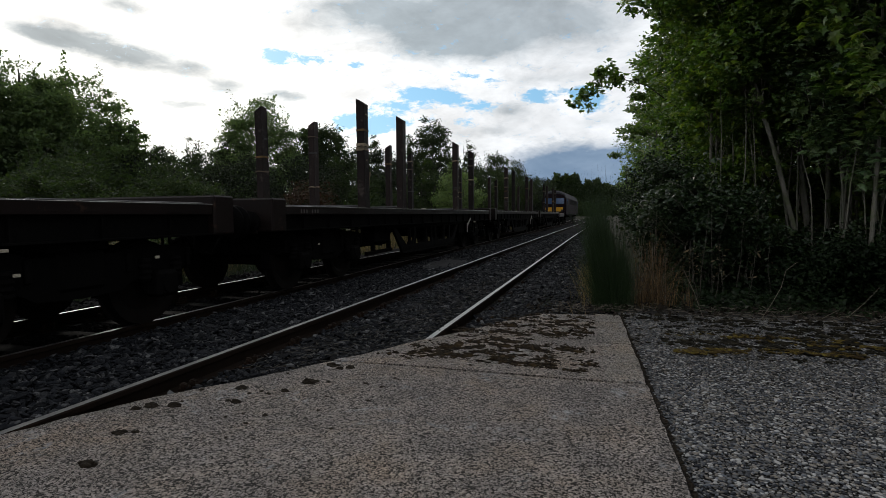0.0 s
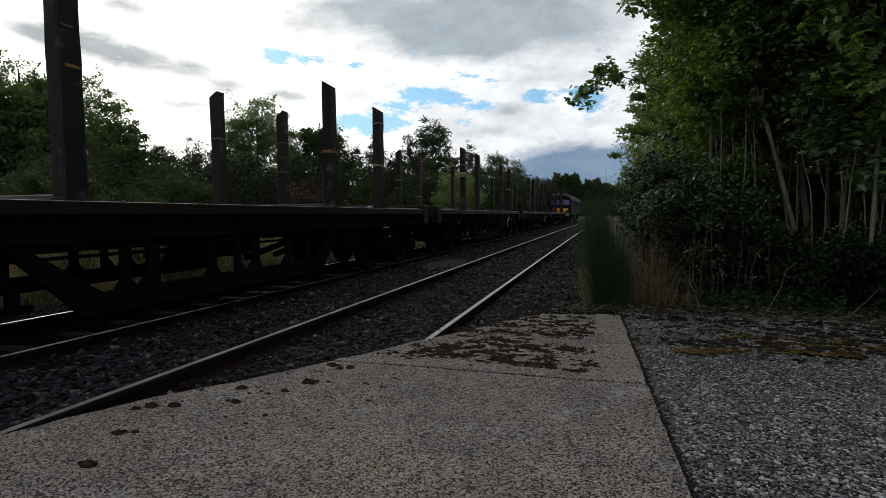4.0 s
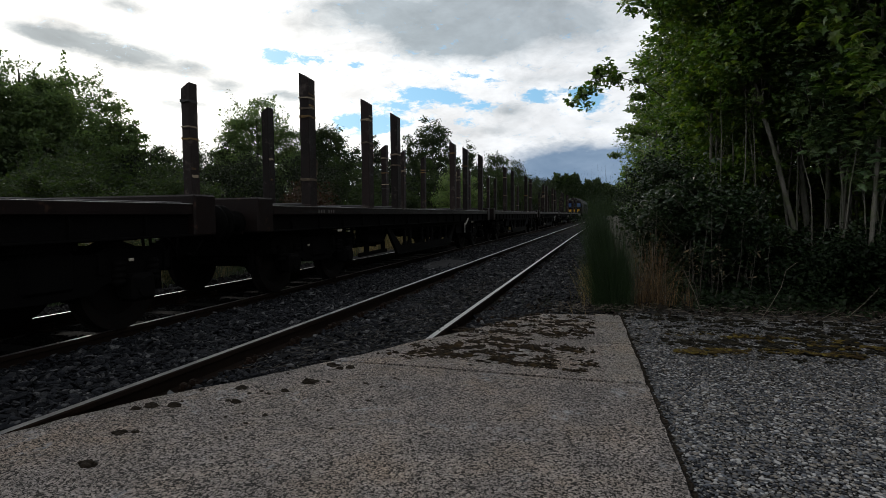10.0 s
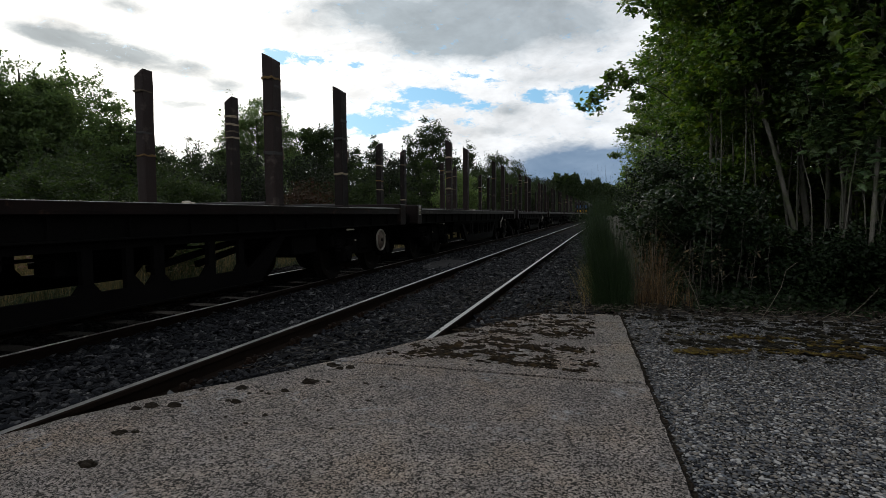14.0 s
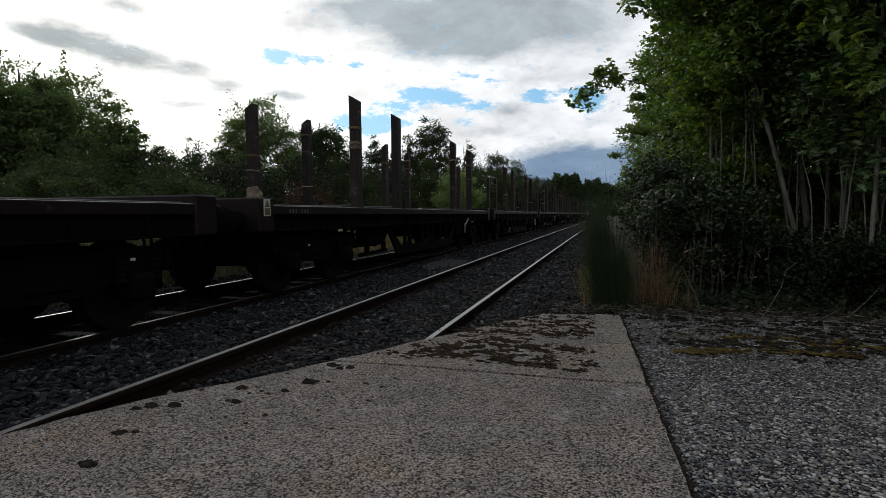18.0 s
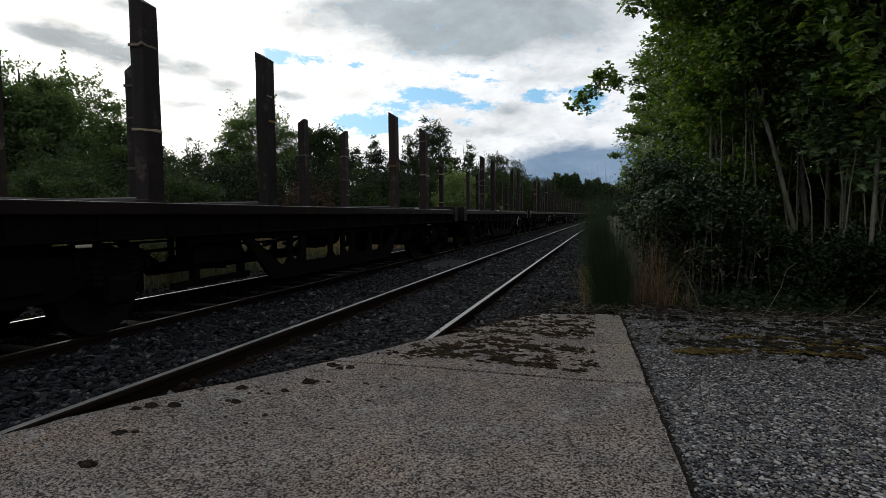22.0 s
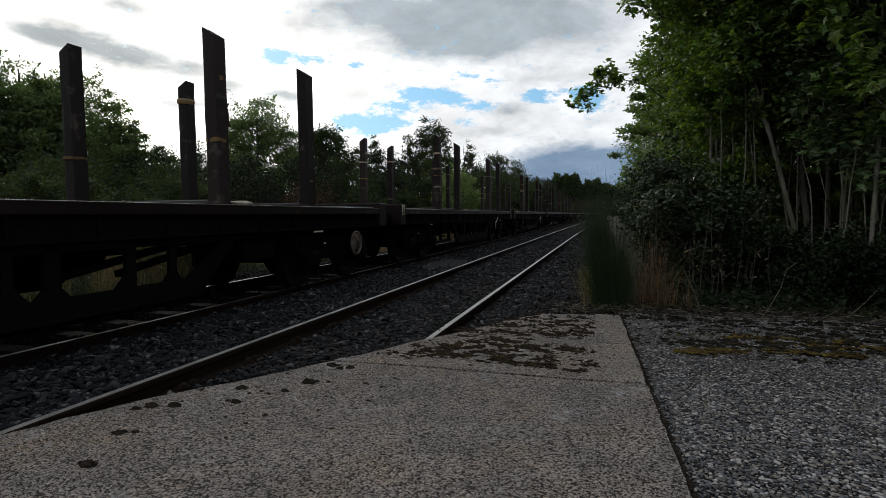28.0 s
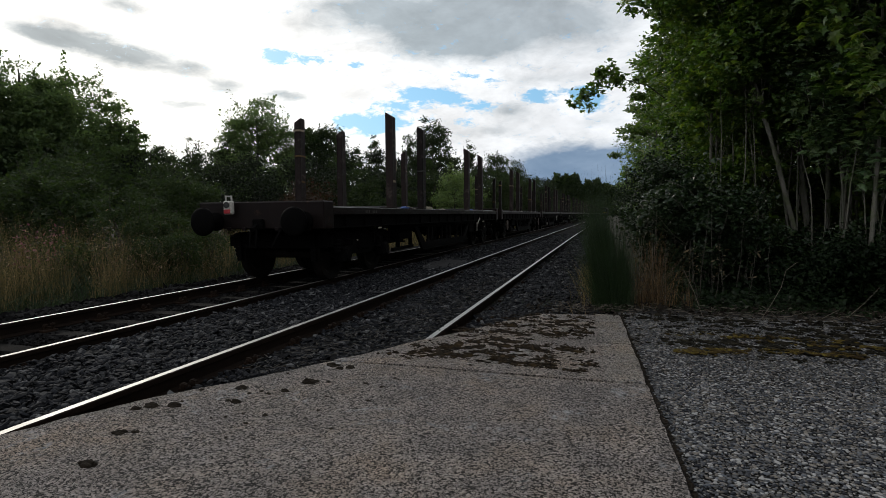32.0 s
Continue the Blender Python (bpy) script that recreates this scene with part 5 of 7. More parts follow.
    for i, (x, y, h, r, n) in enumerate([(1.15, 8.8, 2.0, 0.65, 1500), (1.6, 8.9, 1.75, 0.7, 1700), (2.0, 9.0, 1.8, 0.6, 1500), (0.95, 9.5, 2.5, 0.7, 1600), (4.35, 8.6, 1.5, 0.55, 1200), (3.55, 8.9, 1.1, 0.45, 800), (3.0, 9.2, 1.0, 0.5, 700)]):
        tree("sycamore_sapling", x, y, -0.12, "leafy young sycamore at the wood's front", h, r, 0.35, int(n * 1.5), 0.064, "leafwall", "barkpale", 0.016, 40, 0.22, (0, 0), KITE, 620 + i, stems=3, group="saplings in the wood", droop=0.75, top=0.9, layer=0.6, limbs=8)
    # hanging leaf curtains before the poles
    for i, (x, y, h, r, low, n) in enumerate([(3.55, 8.75, 4.3, 0.48, 1.4, 1100), (3.95, 8.7, 4.2, 0.60, 1.2, 1700), (4.35, 8.5, 4.0, 0.60, 1.0, 2000), (4.75, 8.3, 4.2, 0.65, 0.8, 2000), (3.2, 8.9, 4.2, 0.40, 2.0, 700), (2.95, 9.0, 4.0, 0.32, 1.7, 450)]):
        tree("sycamore_sapling", x, y, -0.12, "tall young sycamore hung with large drooping leaves", h, r, low, n, 0.098, "leafcurtain", "barkpale", 0.013, 34, 0.26, (-0.1, 0.0), MAPLE, 660 + i, stems=2, group="saplings in the wood", droop=0.55, top=1.0, layer=0.8, limbs=9)
    for i, (x, y, h, r) in enumerate([(3.0, 11.6, 4.6, 1.0), (3.9, 12.4, 5.0, 1.2), (4.7, 11.4, 4.6, 1.1), (5.6, 10.3, 4.4, 1.1), (6.4, 9.4, 4.2, 1.1), (4.4, 10.4, 3.4, 0.9), (5.2, 9.4, 3.0, 0.9), (7.2, 9.0, 4.0, 1.2)]):
        shrub("sycamore_sapling", x, y, -0.12, "thin leafy sycamore sapling among the trunks", h, r, 2200, 0.12, "leaf", 240 + i, group="saplings in the wood", shape=SPRAY)
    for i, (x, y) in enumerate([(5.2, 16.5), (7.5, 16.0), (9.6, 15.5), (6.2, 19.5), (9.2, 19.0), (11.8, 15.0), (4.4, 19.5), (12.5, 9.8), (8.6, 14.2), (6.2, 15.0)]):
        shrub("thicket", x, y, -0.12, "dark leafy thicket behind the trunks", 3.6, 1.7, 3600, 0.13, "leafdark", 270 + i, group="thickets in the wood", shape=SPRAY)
    # overhanging spray of leaves against the sky
    global rng
    rng = np.random.default_rng(200)
    t = thing("overhanging_branch", 0.62, 9.95, 3.32, "thin leafy sycamore branch reaching over the cess", "branch")
    knots = [Vector((0.12, 1.21, 0.24)), Vector((-0.38, -0.42, 0.02)), Vector((-0.67, -0.72, -0.01)), Vector((-1.09, -0.98, -0.46))]
    line = [(p, 0.010 - 0.0025 * i) for i, p in enumerate(knots)]
    root = Vector((1.3, 3.0, -0.25))
    V, Fq = tubes([[(root, 0.016)] + line], 5)
    part("limb", mesh_of("limb", V, Fq, True), "barkdark", t)
    at = []
    for k in range(22):
        u = 1.0 + 2.0 * k / 21
        c = knots[int(min(u, 2.99))].lerp(knots[int(min(u, 2.99)) + 1], u - int(min(u, 2.99)))
        up = rng.uniform(-0.07, 0.24) if 1.2 < u < 2.2 else rng.uniform(-0.10, 0.10)
        tip = c + Vector((rng.normal(0, 0.05), rng.normal(0, 0.05), up))
        V, Fq = tubes([run_path(c, tip, 0.004, 0.0015, 3, 0.02)], 5)
        part("twig", mesh_of("twig", V, Fq, True), "barkdark", t)
        at.append(np.array(tip) + rng.normal(0, 0.05, (18, 3)))
    at = np.concatenate(at)
    SWAYING.append((t, t.matrix_basis.translation.copy()))
    part("leaves", scatter("leaves", MAPLE, at, 0.074 * np.exp(rng.normal(0, 0.22, len(at))), spins(len(at), 0.9)), "leaf", t)


def weeds():
    global rng
    rng = np.random.default_rng(300)

    def tuft(name, x, y, rx, ry, n, h, w, lean, mat, label, category, z=-0.05, kind="", segs=3, droop=0.3, base=0.3, bias=(0.0, 0.0)):
        r = np.stack([rng.normal(0, rx, n), rng.normal(0, ry, n), np.zeros(n)], 1)
        hh = h * np.clip(rng.normal(0.8, 0.22, n), base, 1.25)
        ob = part(name, blades(name, r, hh, w * rng.uniform(0.6, 1.2, n), lean, segs, droop, bias), mat)
        ob.matrix_basis = pose(x, y, z)
        return tagged(ob, label, category, kind=kind)

    for x, y, n, h, ln, bx in ((0.16, 6.86, 300, 0.70, 0.16, 0.04), (0.20, 7.05, 320, 0.95, 0.10, 0.0), (0.24, 7.0, 260, 0.75, 0.12, 0.02), (0.12, 6.92, 420, 0.98, 0.12, -0.06), (0.07, 6.95, 520, 1.22, 0.09, -0.15), (0.03, 7.05, 520, 1.34, 0.08, -0.18), (0.09, 7.15, 460, 1.38, 0.08, -0.11), (-0.01, 6.92, 400, 1.08, 0.11, -0.22),
                               (-0.03, 6.86, 280, 0.66, 0.22, -0.30), (0.20, 6.82, 240, 0.45, 0.30, 0.10), (0.02, 7.30, 360, 1.44, 0.08, -0.09), (0.05, 6.80, 260, 0.50, 0.35, -0.25)):
        tuft("broom_bush", x, y, 0.04, 0.045, n, h, 0.0026, ln, "broom", "upright dark green broom bush at the pad's end", "bush", droop=0.12, base=0.2, bias=(bx, 0.0))
    for x, y, n, h in ((0.40, 7.10, 60, 0.72), (0.48, 7.2, 90, 0.90), (0.58, 7.1, 90, 0.88), (0.66, 7.3, 80, 0.92), (0.72, 7.15, 60, 0.70), (0.84, 7.3, 40, 0.5), (1.0, 7.2, 30, 0.35)):
        tuft("dry_grass", x, y, 0.05, 0.06, n, h, 0.0026, 0.20, "dry", "clump of rusty brown dry grass stems", "grass", droop=0.6, base=0.2)
    for x, y, n, h, ln in ((0.44, 7.15, 5, 1.22, 0.10), (0.58, 7.2, 9, 1.16, 0.13), (0.68, 7.25, 8, 1.10, 0.16), (0.34, 7.3, 4, 1.28, 0.08)):
        tuft("dead_weed", x, y, 0.05, 0.05, n, h, 0.0036, ln, "twig", "bleached dead weed stalks curling at the tips", "weed", droop=0.6, base=0.7, kind="stuff", segs=6)
    # bare canes standing before the dark wood, some with dry hanging leaves
    for x, y, h, lx, pods in ((1.17, 7.55, 1.22, 0.02, 0), (1.36, 7.7, 1.34, -0.05, 0), (1.15, 7.35, 0.72, -0.05, 16), (1.32, 7.4, 0.78, 0.04, 18), (1.46, 7.5, 0.75, -0.06, 16), (1.75, 7.6, 0.80, 0.05, 12), (1.02, 7.4, 0.80, 0.03, 12), (1.62, 7.8, 1.1, 0.06, 0), (2.02, 7.7, 0.9, -0.03, 8)):
        t = thing("dead_cane", x, y, -0.06, "thin bleached dead cane before the dark wood" if not pods else "dead stem with dry tan leaves hanging from it", "cane", "dead canes at the wood's edge")
        V, Fq = tubes([run_path((0, 0, 0), (lx, rng.normal(0, 0.04), h), 0.0045, 0.002, 6, 0.06)], 5)
        part("stem", mesh_of("stem", V, Fq, True), "cane", t)
        if pods:
            zz = rng.uniform(0.45, 1.0, pods) * h
            at = np.stack([lx * zz / h + rng.normal(0, 0.03, pods), rng.normal(0, 0.03, pods), zz], 1)
            part("dry_leaves", scatter("dry_leaves", OVAL, at, np.exp(rng.normal(0, 0.3, pods))[:, None] * np.array([[0.024, 0.040, 0.03]]), spins(pods, 1.5)), "dryleaf", t)
    tuft("wood_edge_grass", 2.6, 6.95, 1.5, 0.14, 500, 0.15, 0.003, 0.5, "broom", "short dark grass along the wood's edge", "grass", kind="stuff")
    tuft("cess_grass", -0.15, 9.5, 0.12, 1.2, 900, 0.45, 0.003, 0.35, "grass", "wispy grass beside the siding", "grass", z=-0.15, kind="stuff")
    # the far verge: dark low growth, then tall stalks with seed heads
    n = 9500
    r = np.stack([-7.8 - np.abs(rng.normal(0, 2.2, n)), rng.uniform(2.0, 17, n), np.full(n, -0.25)], 1)
    hh = np.clip(0.20 + (-7.6 - r[:, 0]) * 0.28, 0.12, 0.75) * np.clip(rng.normal(0.8, 0.3, n), 0.2, 1.3)
    ob = part("verge_undergrowth", blades("verge_undergrowth", r, hh, rng.uniform(0.003, 0.007, n), 0.4, 3, 0.7), "broom")
    tagged(ob, "dark green low grass and weeds on the verge", "grass", kind="stuff")
    n = 21000
    r = np.stack([-8.1 - np.abs(rng.normal(0, 1.6, n)), rng.uniform(2.0, 17, n), np.full(n, -0.25)], 1)
    keep = np.array([noise.noise(Vector((p[0] * 0.9, p[1] * 0.9, 7.0))) > -0.12 for p in r])
    keep &= (r[:, 1] < 8.6) | (rng.uniform(0, 1, len(r)) < 0.5)
    r = r[keep]
    n = len(r)
    hh = np.clip(0.38 + (-7.8 - r[:, 0]) * 0.40, 0.25, 1.12) * np.clip(rng.normal(0.9, 0.25, n), 0.35, 1.4)
    ob = part("verge_grass", blades("verge_grass", r, hh, rng.uniform(0.0016, 0.0034, n), 0.2, 3, 0.5), "grass")
    tagged(ob, "tall pale and brown seeding grass on the verge", "grass", kind="stuff")
    k = 5200
    pick = rng.choice(n, k)
    at = r[pick] + np.stack([rng.normal(0, 0.06, k), rng.normal(0, 0.06, k), hh[pick] * rng.uniform(0.72, 1.05, k)], 1)
    ob = part("seed_heads", scatter("seed_heads", OVAL, at, np.stack([rng.uniform(0.008, 0.020, k), rng.uniform(0.03, 0.09, k), np.full(k, 0.015)], 1), spins(k, 1.1)), "seed")
    tagged(ob, "tan and rusty grass seed heads on the verge", "grass", kind="stuff")
    n = 9000
    r = np.stack([-7.9 - np.abs(rng.normal(0, 3.0, n)), rng.uniform(16, 60, n), np.full(n, -0.25)], 1)
    ob = part("far_verge_grass", blades("far_verge_grass", r, rng.uniform(0.3, 0.9, n), rng.uniform(0.006, 0.012, n), 0.25, 2, 0.5), "grass")
    tagged(ob, "rough grass beside the running line", "grass", kind="stuff")
    for x, y, h in [(-9.5, 7.0, 1.1), (-9.6, 7.25, 1.05), (-9.9, 7.6, 1.2), (-9.4, 6.6, 1.05), (-10.2, 8.0, 1.15), (-9.8, 7.0, 0.95), (-10.4, 7.4, 1.2)]:
        t = thing("fireweed", x, y, -0.2, "tall fireweed stem with faded pink seed heads", "weed", "fireweed in the verge")
        V, Fq = tubes([run_path((0, 0, 0), (rng.normal(0, 0.06), rng.normal(0, 0.06), h), 0.006, 0.002, 5, 0.05)], 5)
        part("stem", mesh_of("stem", V, Fq), "dry", t)
        k = 26
        zz = rng.uniform(0.45, 1.0, k) * h
        at = np.stack([rng.normal(0, 0.035, k), rng.normal(0, 0.035, k), zz], 1)
        part("seed_head", scatter("seed_head", OVAL, at, 0.055 * np.exp(rng.normal(0, 0.2, k)), spins(k, 1.0)), "pinkweed", t)
    # brambles and ivy over the ground below the trees, added to darken it
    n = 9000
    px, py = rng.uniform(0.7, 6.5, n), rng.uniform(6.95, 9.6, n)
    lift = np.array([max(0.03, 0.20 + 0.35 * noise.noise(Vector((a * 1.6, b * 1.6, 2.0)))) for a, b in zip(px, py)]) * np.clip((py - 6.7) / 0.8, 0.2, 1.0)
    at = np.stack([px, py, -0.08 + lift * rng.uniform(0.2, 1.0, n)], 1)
    tagged(part("bramble_carpet", scatter("bramble_carpet", KITE, at, 0.062 * np.exp(rng.normal(0, 0.3, n)), spins(n, 0.8)), "leafgloss"), "low brambles and ivy creeping under the trees, shade in their colour", "brambles", kind="stuff")
    # litter at the end of the pad and loose sticks
    n = 520
    at = np.stack([rng.uniform(-0.6, 4.2, n), rng.normal(6.62, 0.20, n), np.full(n, 0.0) + rng.uniform(-0.02, 0.05, n)], 1)
    dims = np.stack([rng.uniform(0.02, 0.08, n), rng.uniform(0.0015, 0.0035, n), rng.uniform(0.0015, 0.0035, n)], 1)
    tagged(part("twig_litter", scatter("twig_litter", ICO1, at, dims, spins(n, 0.25)), "twig"), "bleached twigs and straw littering the pad's end", "litter", kind="stuff")
    n = 2600
    at = np.stack([rng.uniform(-0.9, 6.5, n), rng.normal(6.75, 0.28, n), rng.uniform(-0.06, 0.05, n)], 1)
    tagged(part("leaf_litter", scatter("leaf_litter", OVAL, at, 0.05 * np.exp(rng.normal(0, 0.3, n)), spins(n, 0.5)), "mud"), "dead leaves and soil at the wood's foot", "litter", kind="stuff")
    for pts in ([(1.02, 6.3, 0.0), (0.95, 6.45, 0.25), (0.84, 6.5, 0.5)], [(1.62, 6.45, 0.0), (1.74, 6.6, 0.12), (1.86, 6.7, 0.30), (1.93, 6.8, 0.48), (2.1, 7.0, 0.56)], [(2.12, 6.4, 0.0), (2.22, 6.45, 0.05), (2.36, 6.55, 0.10)], [(2.44, 6.6, 0.0), (2.65, 6.75, 0.14), (2.85, 6.9, 0.30)], [(1.1, 4.55, 0.012), (1.25, 4.52, 0.016), (1.33, 4.5, 0.012)], [(1.9, 4.5, 0.012), (2.05, 4.42, 0.016), (2.2, 4.4, 0.012)]):
        V, Fq = tubes([[(Vector(p), 0.0028 - 0.0004 * i) for i, p in enumerate(pts)]], 6)
        low = pts[0]
        ob = part("dead_stick", mesh_of("dead_stick", np.array(V) - np.array(low), Fq, True), "twig" if pts[0][1] > 5 else "mud")
        ob.matrix_basis = pose(*low)
        tagged(ob, "thin dead bramble stick lying at the wood's edge", "stick", "sticks")


# ------------------------------------------------------------------ the train
HALF = 1.215
DECK = 1.315
WHEEL_R = 0.46
PIVOT = 5.60       # middle of each bogie
BASE = 0.90        # half of its wheelbase
END = 7.50


def stake(parent, x_in, x_out, y, bands, seed):
    """A boxed steel post, its top cut at a slant, high on the load's side."""
    r = random.Random(seed)
    bm = bmesh.new()
    sg = 1 if x_out > x_in else -1
    lean = r.uniform(-0.02, 0.02)
    zt = 3.42 + r.uniform(-0.03, 0.03)
    rings = []
    for i in range(9):
        t = i / 8
        w = 1.0 - 0.05 * t
        z0 = DECK - 0.02
        ring = []
        for cx, cy in ((0, 0), (0.2, -0.018), (0.8, -0.018), (1, 0), (1, 1), (0, 1)):
            x = x_in + (x_out - x_in) * cx
            yy = y + 0.20 * (0.5 + (cy - 0.5) * w) + lean * t
            top = zt - 0.10 * cx
            z = z0 + (top - z0) * t
            ring.append(bm.verts.new((x + r.uniform(-.003, .003), yy + r.uniform(-.004, .004), z)))
        rings.append(ring)
    for a, b in zip(rings, rings[1:]):
        for k in range(6):
            bm.faces.new((a[k], a[(k + 1) % 6], b[(k + 1) % 6], b[k]))
    bm.faces.new(rings[-1])
    bm.faces.new(rings[0][::-1])
    bmesh.ops.recalc_face_normals(bm, faces=bm.faces)
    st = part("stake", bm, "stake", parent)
    x0, x1 = min(x_in, x_out), max(x_in, x_out)
    for k in range(bands):
        z = DECK + 0.35 + 1.45 * r.random() ** 0.8
        h = r.uniform(0.018, 0.045)
        bm = bmesh.new()
        box(bm, x0 - 0.004, x1 + 0.005, y - 0.022 + lean * 0.5, y + 0.204 + lean * 0.5, z, z + h, 0.003)
        bmesh.ops.subdivide_edges(bm, edges=bm.edges[:], cuts=2)
        for v in bm.verts:
            q = noise.noise_vector(v.co * 14 + Vector((seed, k, 0)))
            v.co += Vector((q.x * 0.004, q.y * 0.004, q.z * 0.022))
        if r.random() < 0.6:      # torn: only a length of it is left
            lo, hi = sorted((r.uniform(-0.03, 0.10), r.uniform(0.10, 0.21)))
            for v in bm.verts:
                v.co.y = min(max(v.co.y, y + lo), y + hi)
        tone = r.choice(("strap", "strap", "strap", "orange_strap", "black"))
        part("strap", bm, tone, st, {"strap": "frayed tan webbing strap", "orange_strap": "dull orange webbing strap", "black": "black rubber wrap"}[tone])
    if bands >= 3:
        bm = bmesh.new()
        ln, z1, yy = r.uniform(0.15, 0.4), DECK + r.uniform(0.7, 1.3), y + r.uniform(0.19, 0.21)
        xm = x1 - 0.03 if sg > 0 else x0 + 0.03
        rag = []
        for i in range(6):
            ww = 0.03 + 0.012 * math.sin(i * 2.1 + seed)
            c = Vector((xm + 0.006 * math.sin(i * 1.3 + seed), yy + 0.014 + 0.02 * math.sin(i * 0.9 + seed), z1 - ln * i / 5))
            rag.append([bm.verts.new(c + Vector((dx, dy, 0))) for dx, dy in ((-ww, 0.004), (ww, -0.004), (ww, 0.006), (-ww, 0.012))])
        for a, b in zip(rag, rag[1:]):
            for k in range(4):
                bm.faces.new((a[k], a[(k + 1) % 4], b[(k + 1) % 4], b[k]))
        bm.faces.new(rag[0][::-1])
        bm.faces.new(rag[-1])
        bmesh.ops.recalc_face_normals(bm, faces=bm.faces)
        part("rag", bm, "strap", st, "torn strap end hanging from the stake")
    bm = bmesh.new()
    box(bm, x0 - 0.01, x1 + 0.0015, y - 0.025, y + 0.225, DECK - 0.005, DECK + 0.035, 0.008)
    part("stake_pocket", bm, "stake", st)
    return st


def plate(bm, pts, x0, x1):
    """A flat plate cut to an outline of (y, z) points, between x0 and x1."""
    f1 = [bm.verts.new((x0, y, z)) for y, z in pts]
    f2 = [bm.verts.new((x1, y, z)) for y, z in pts]
    bm.faces.new(f1)
    bm.faces.new(f2[::-1])
    n = len(pts)
    for k in range(n):
        bm.faces.new((f1[k], f2[k], f2[(k + 1) % n], f1[(k + 1) % n]))


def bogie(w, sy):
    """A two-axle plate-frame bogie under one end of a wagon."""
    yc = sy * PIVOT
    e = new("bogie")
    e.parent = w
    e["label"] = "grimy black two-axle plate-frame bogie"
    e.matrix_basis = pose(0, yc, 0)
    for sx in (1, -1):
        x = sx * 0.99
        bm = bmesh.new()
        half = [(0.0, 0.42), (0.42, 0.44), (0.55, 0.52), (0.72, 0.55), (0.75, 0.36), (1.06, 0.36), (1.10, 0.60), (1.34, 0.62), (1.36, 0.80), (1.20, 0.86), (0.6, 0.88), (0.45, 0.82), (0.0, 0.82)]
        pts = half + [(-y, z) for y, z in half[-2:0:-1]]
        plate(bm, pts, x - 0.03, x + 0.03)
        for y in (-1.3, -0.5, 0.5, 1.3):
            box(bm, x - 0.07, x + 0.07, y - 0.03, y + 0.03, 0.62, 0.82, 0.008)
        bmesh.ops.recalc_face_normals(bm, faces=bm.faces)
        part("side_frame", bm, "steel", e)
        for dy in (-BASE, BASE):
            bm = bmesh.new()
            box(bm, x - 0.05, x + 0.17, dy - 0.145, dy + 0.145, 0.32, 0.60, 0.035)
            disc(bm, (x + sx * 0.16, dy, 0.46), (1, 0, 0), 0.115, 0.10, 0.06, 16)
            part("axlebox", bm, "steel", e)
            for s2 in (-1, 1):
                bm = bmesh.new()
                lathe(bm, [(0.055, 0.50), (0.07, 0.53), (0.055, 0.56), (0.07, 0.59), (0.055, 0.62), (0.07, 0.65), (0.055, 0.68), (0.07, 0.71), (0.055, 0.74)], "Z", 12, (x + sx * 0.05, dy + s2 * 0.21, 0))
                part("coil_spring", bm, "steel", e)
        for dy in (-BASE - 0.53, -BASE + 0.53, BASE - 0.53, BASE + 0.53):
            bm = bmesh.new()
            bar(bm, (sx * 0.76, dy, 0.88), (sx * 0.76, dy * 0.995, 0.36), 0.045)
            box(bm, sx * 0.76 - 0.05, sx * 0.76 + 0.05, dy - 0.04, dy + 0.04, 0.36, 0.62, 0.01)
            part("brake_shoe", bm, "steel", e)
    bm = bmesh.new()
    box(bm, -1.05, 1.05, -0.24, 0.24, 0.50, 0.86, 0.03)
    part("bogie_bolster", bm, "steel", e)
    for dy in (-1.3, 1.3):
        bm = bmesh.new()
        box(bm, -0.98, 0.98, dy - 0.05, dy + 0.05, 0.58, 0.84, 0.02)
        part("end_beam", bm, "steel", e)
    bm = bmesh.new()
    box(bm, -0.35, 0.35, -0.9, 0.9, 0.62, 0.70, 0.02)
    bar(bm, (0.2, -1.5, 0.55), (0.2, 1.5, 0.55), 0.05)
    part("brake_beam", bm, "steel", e)


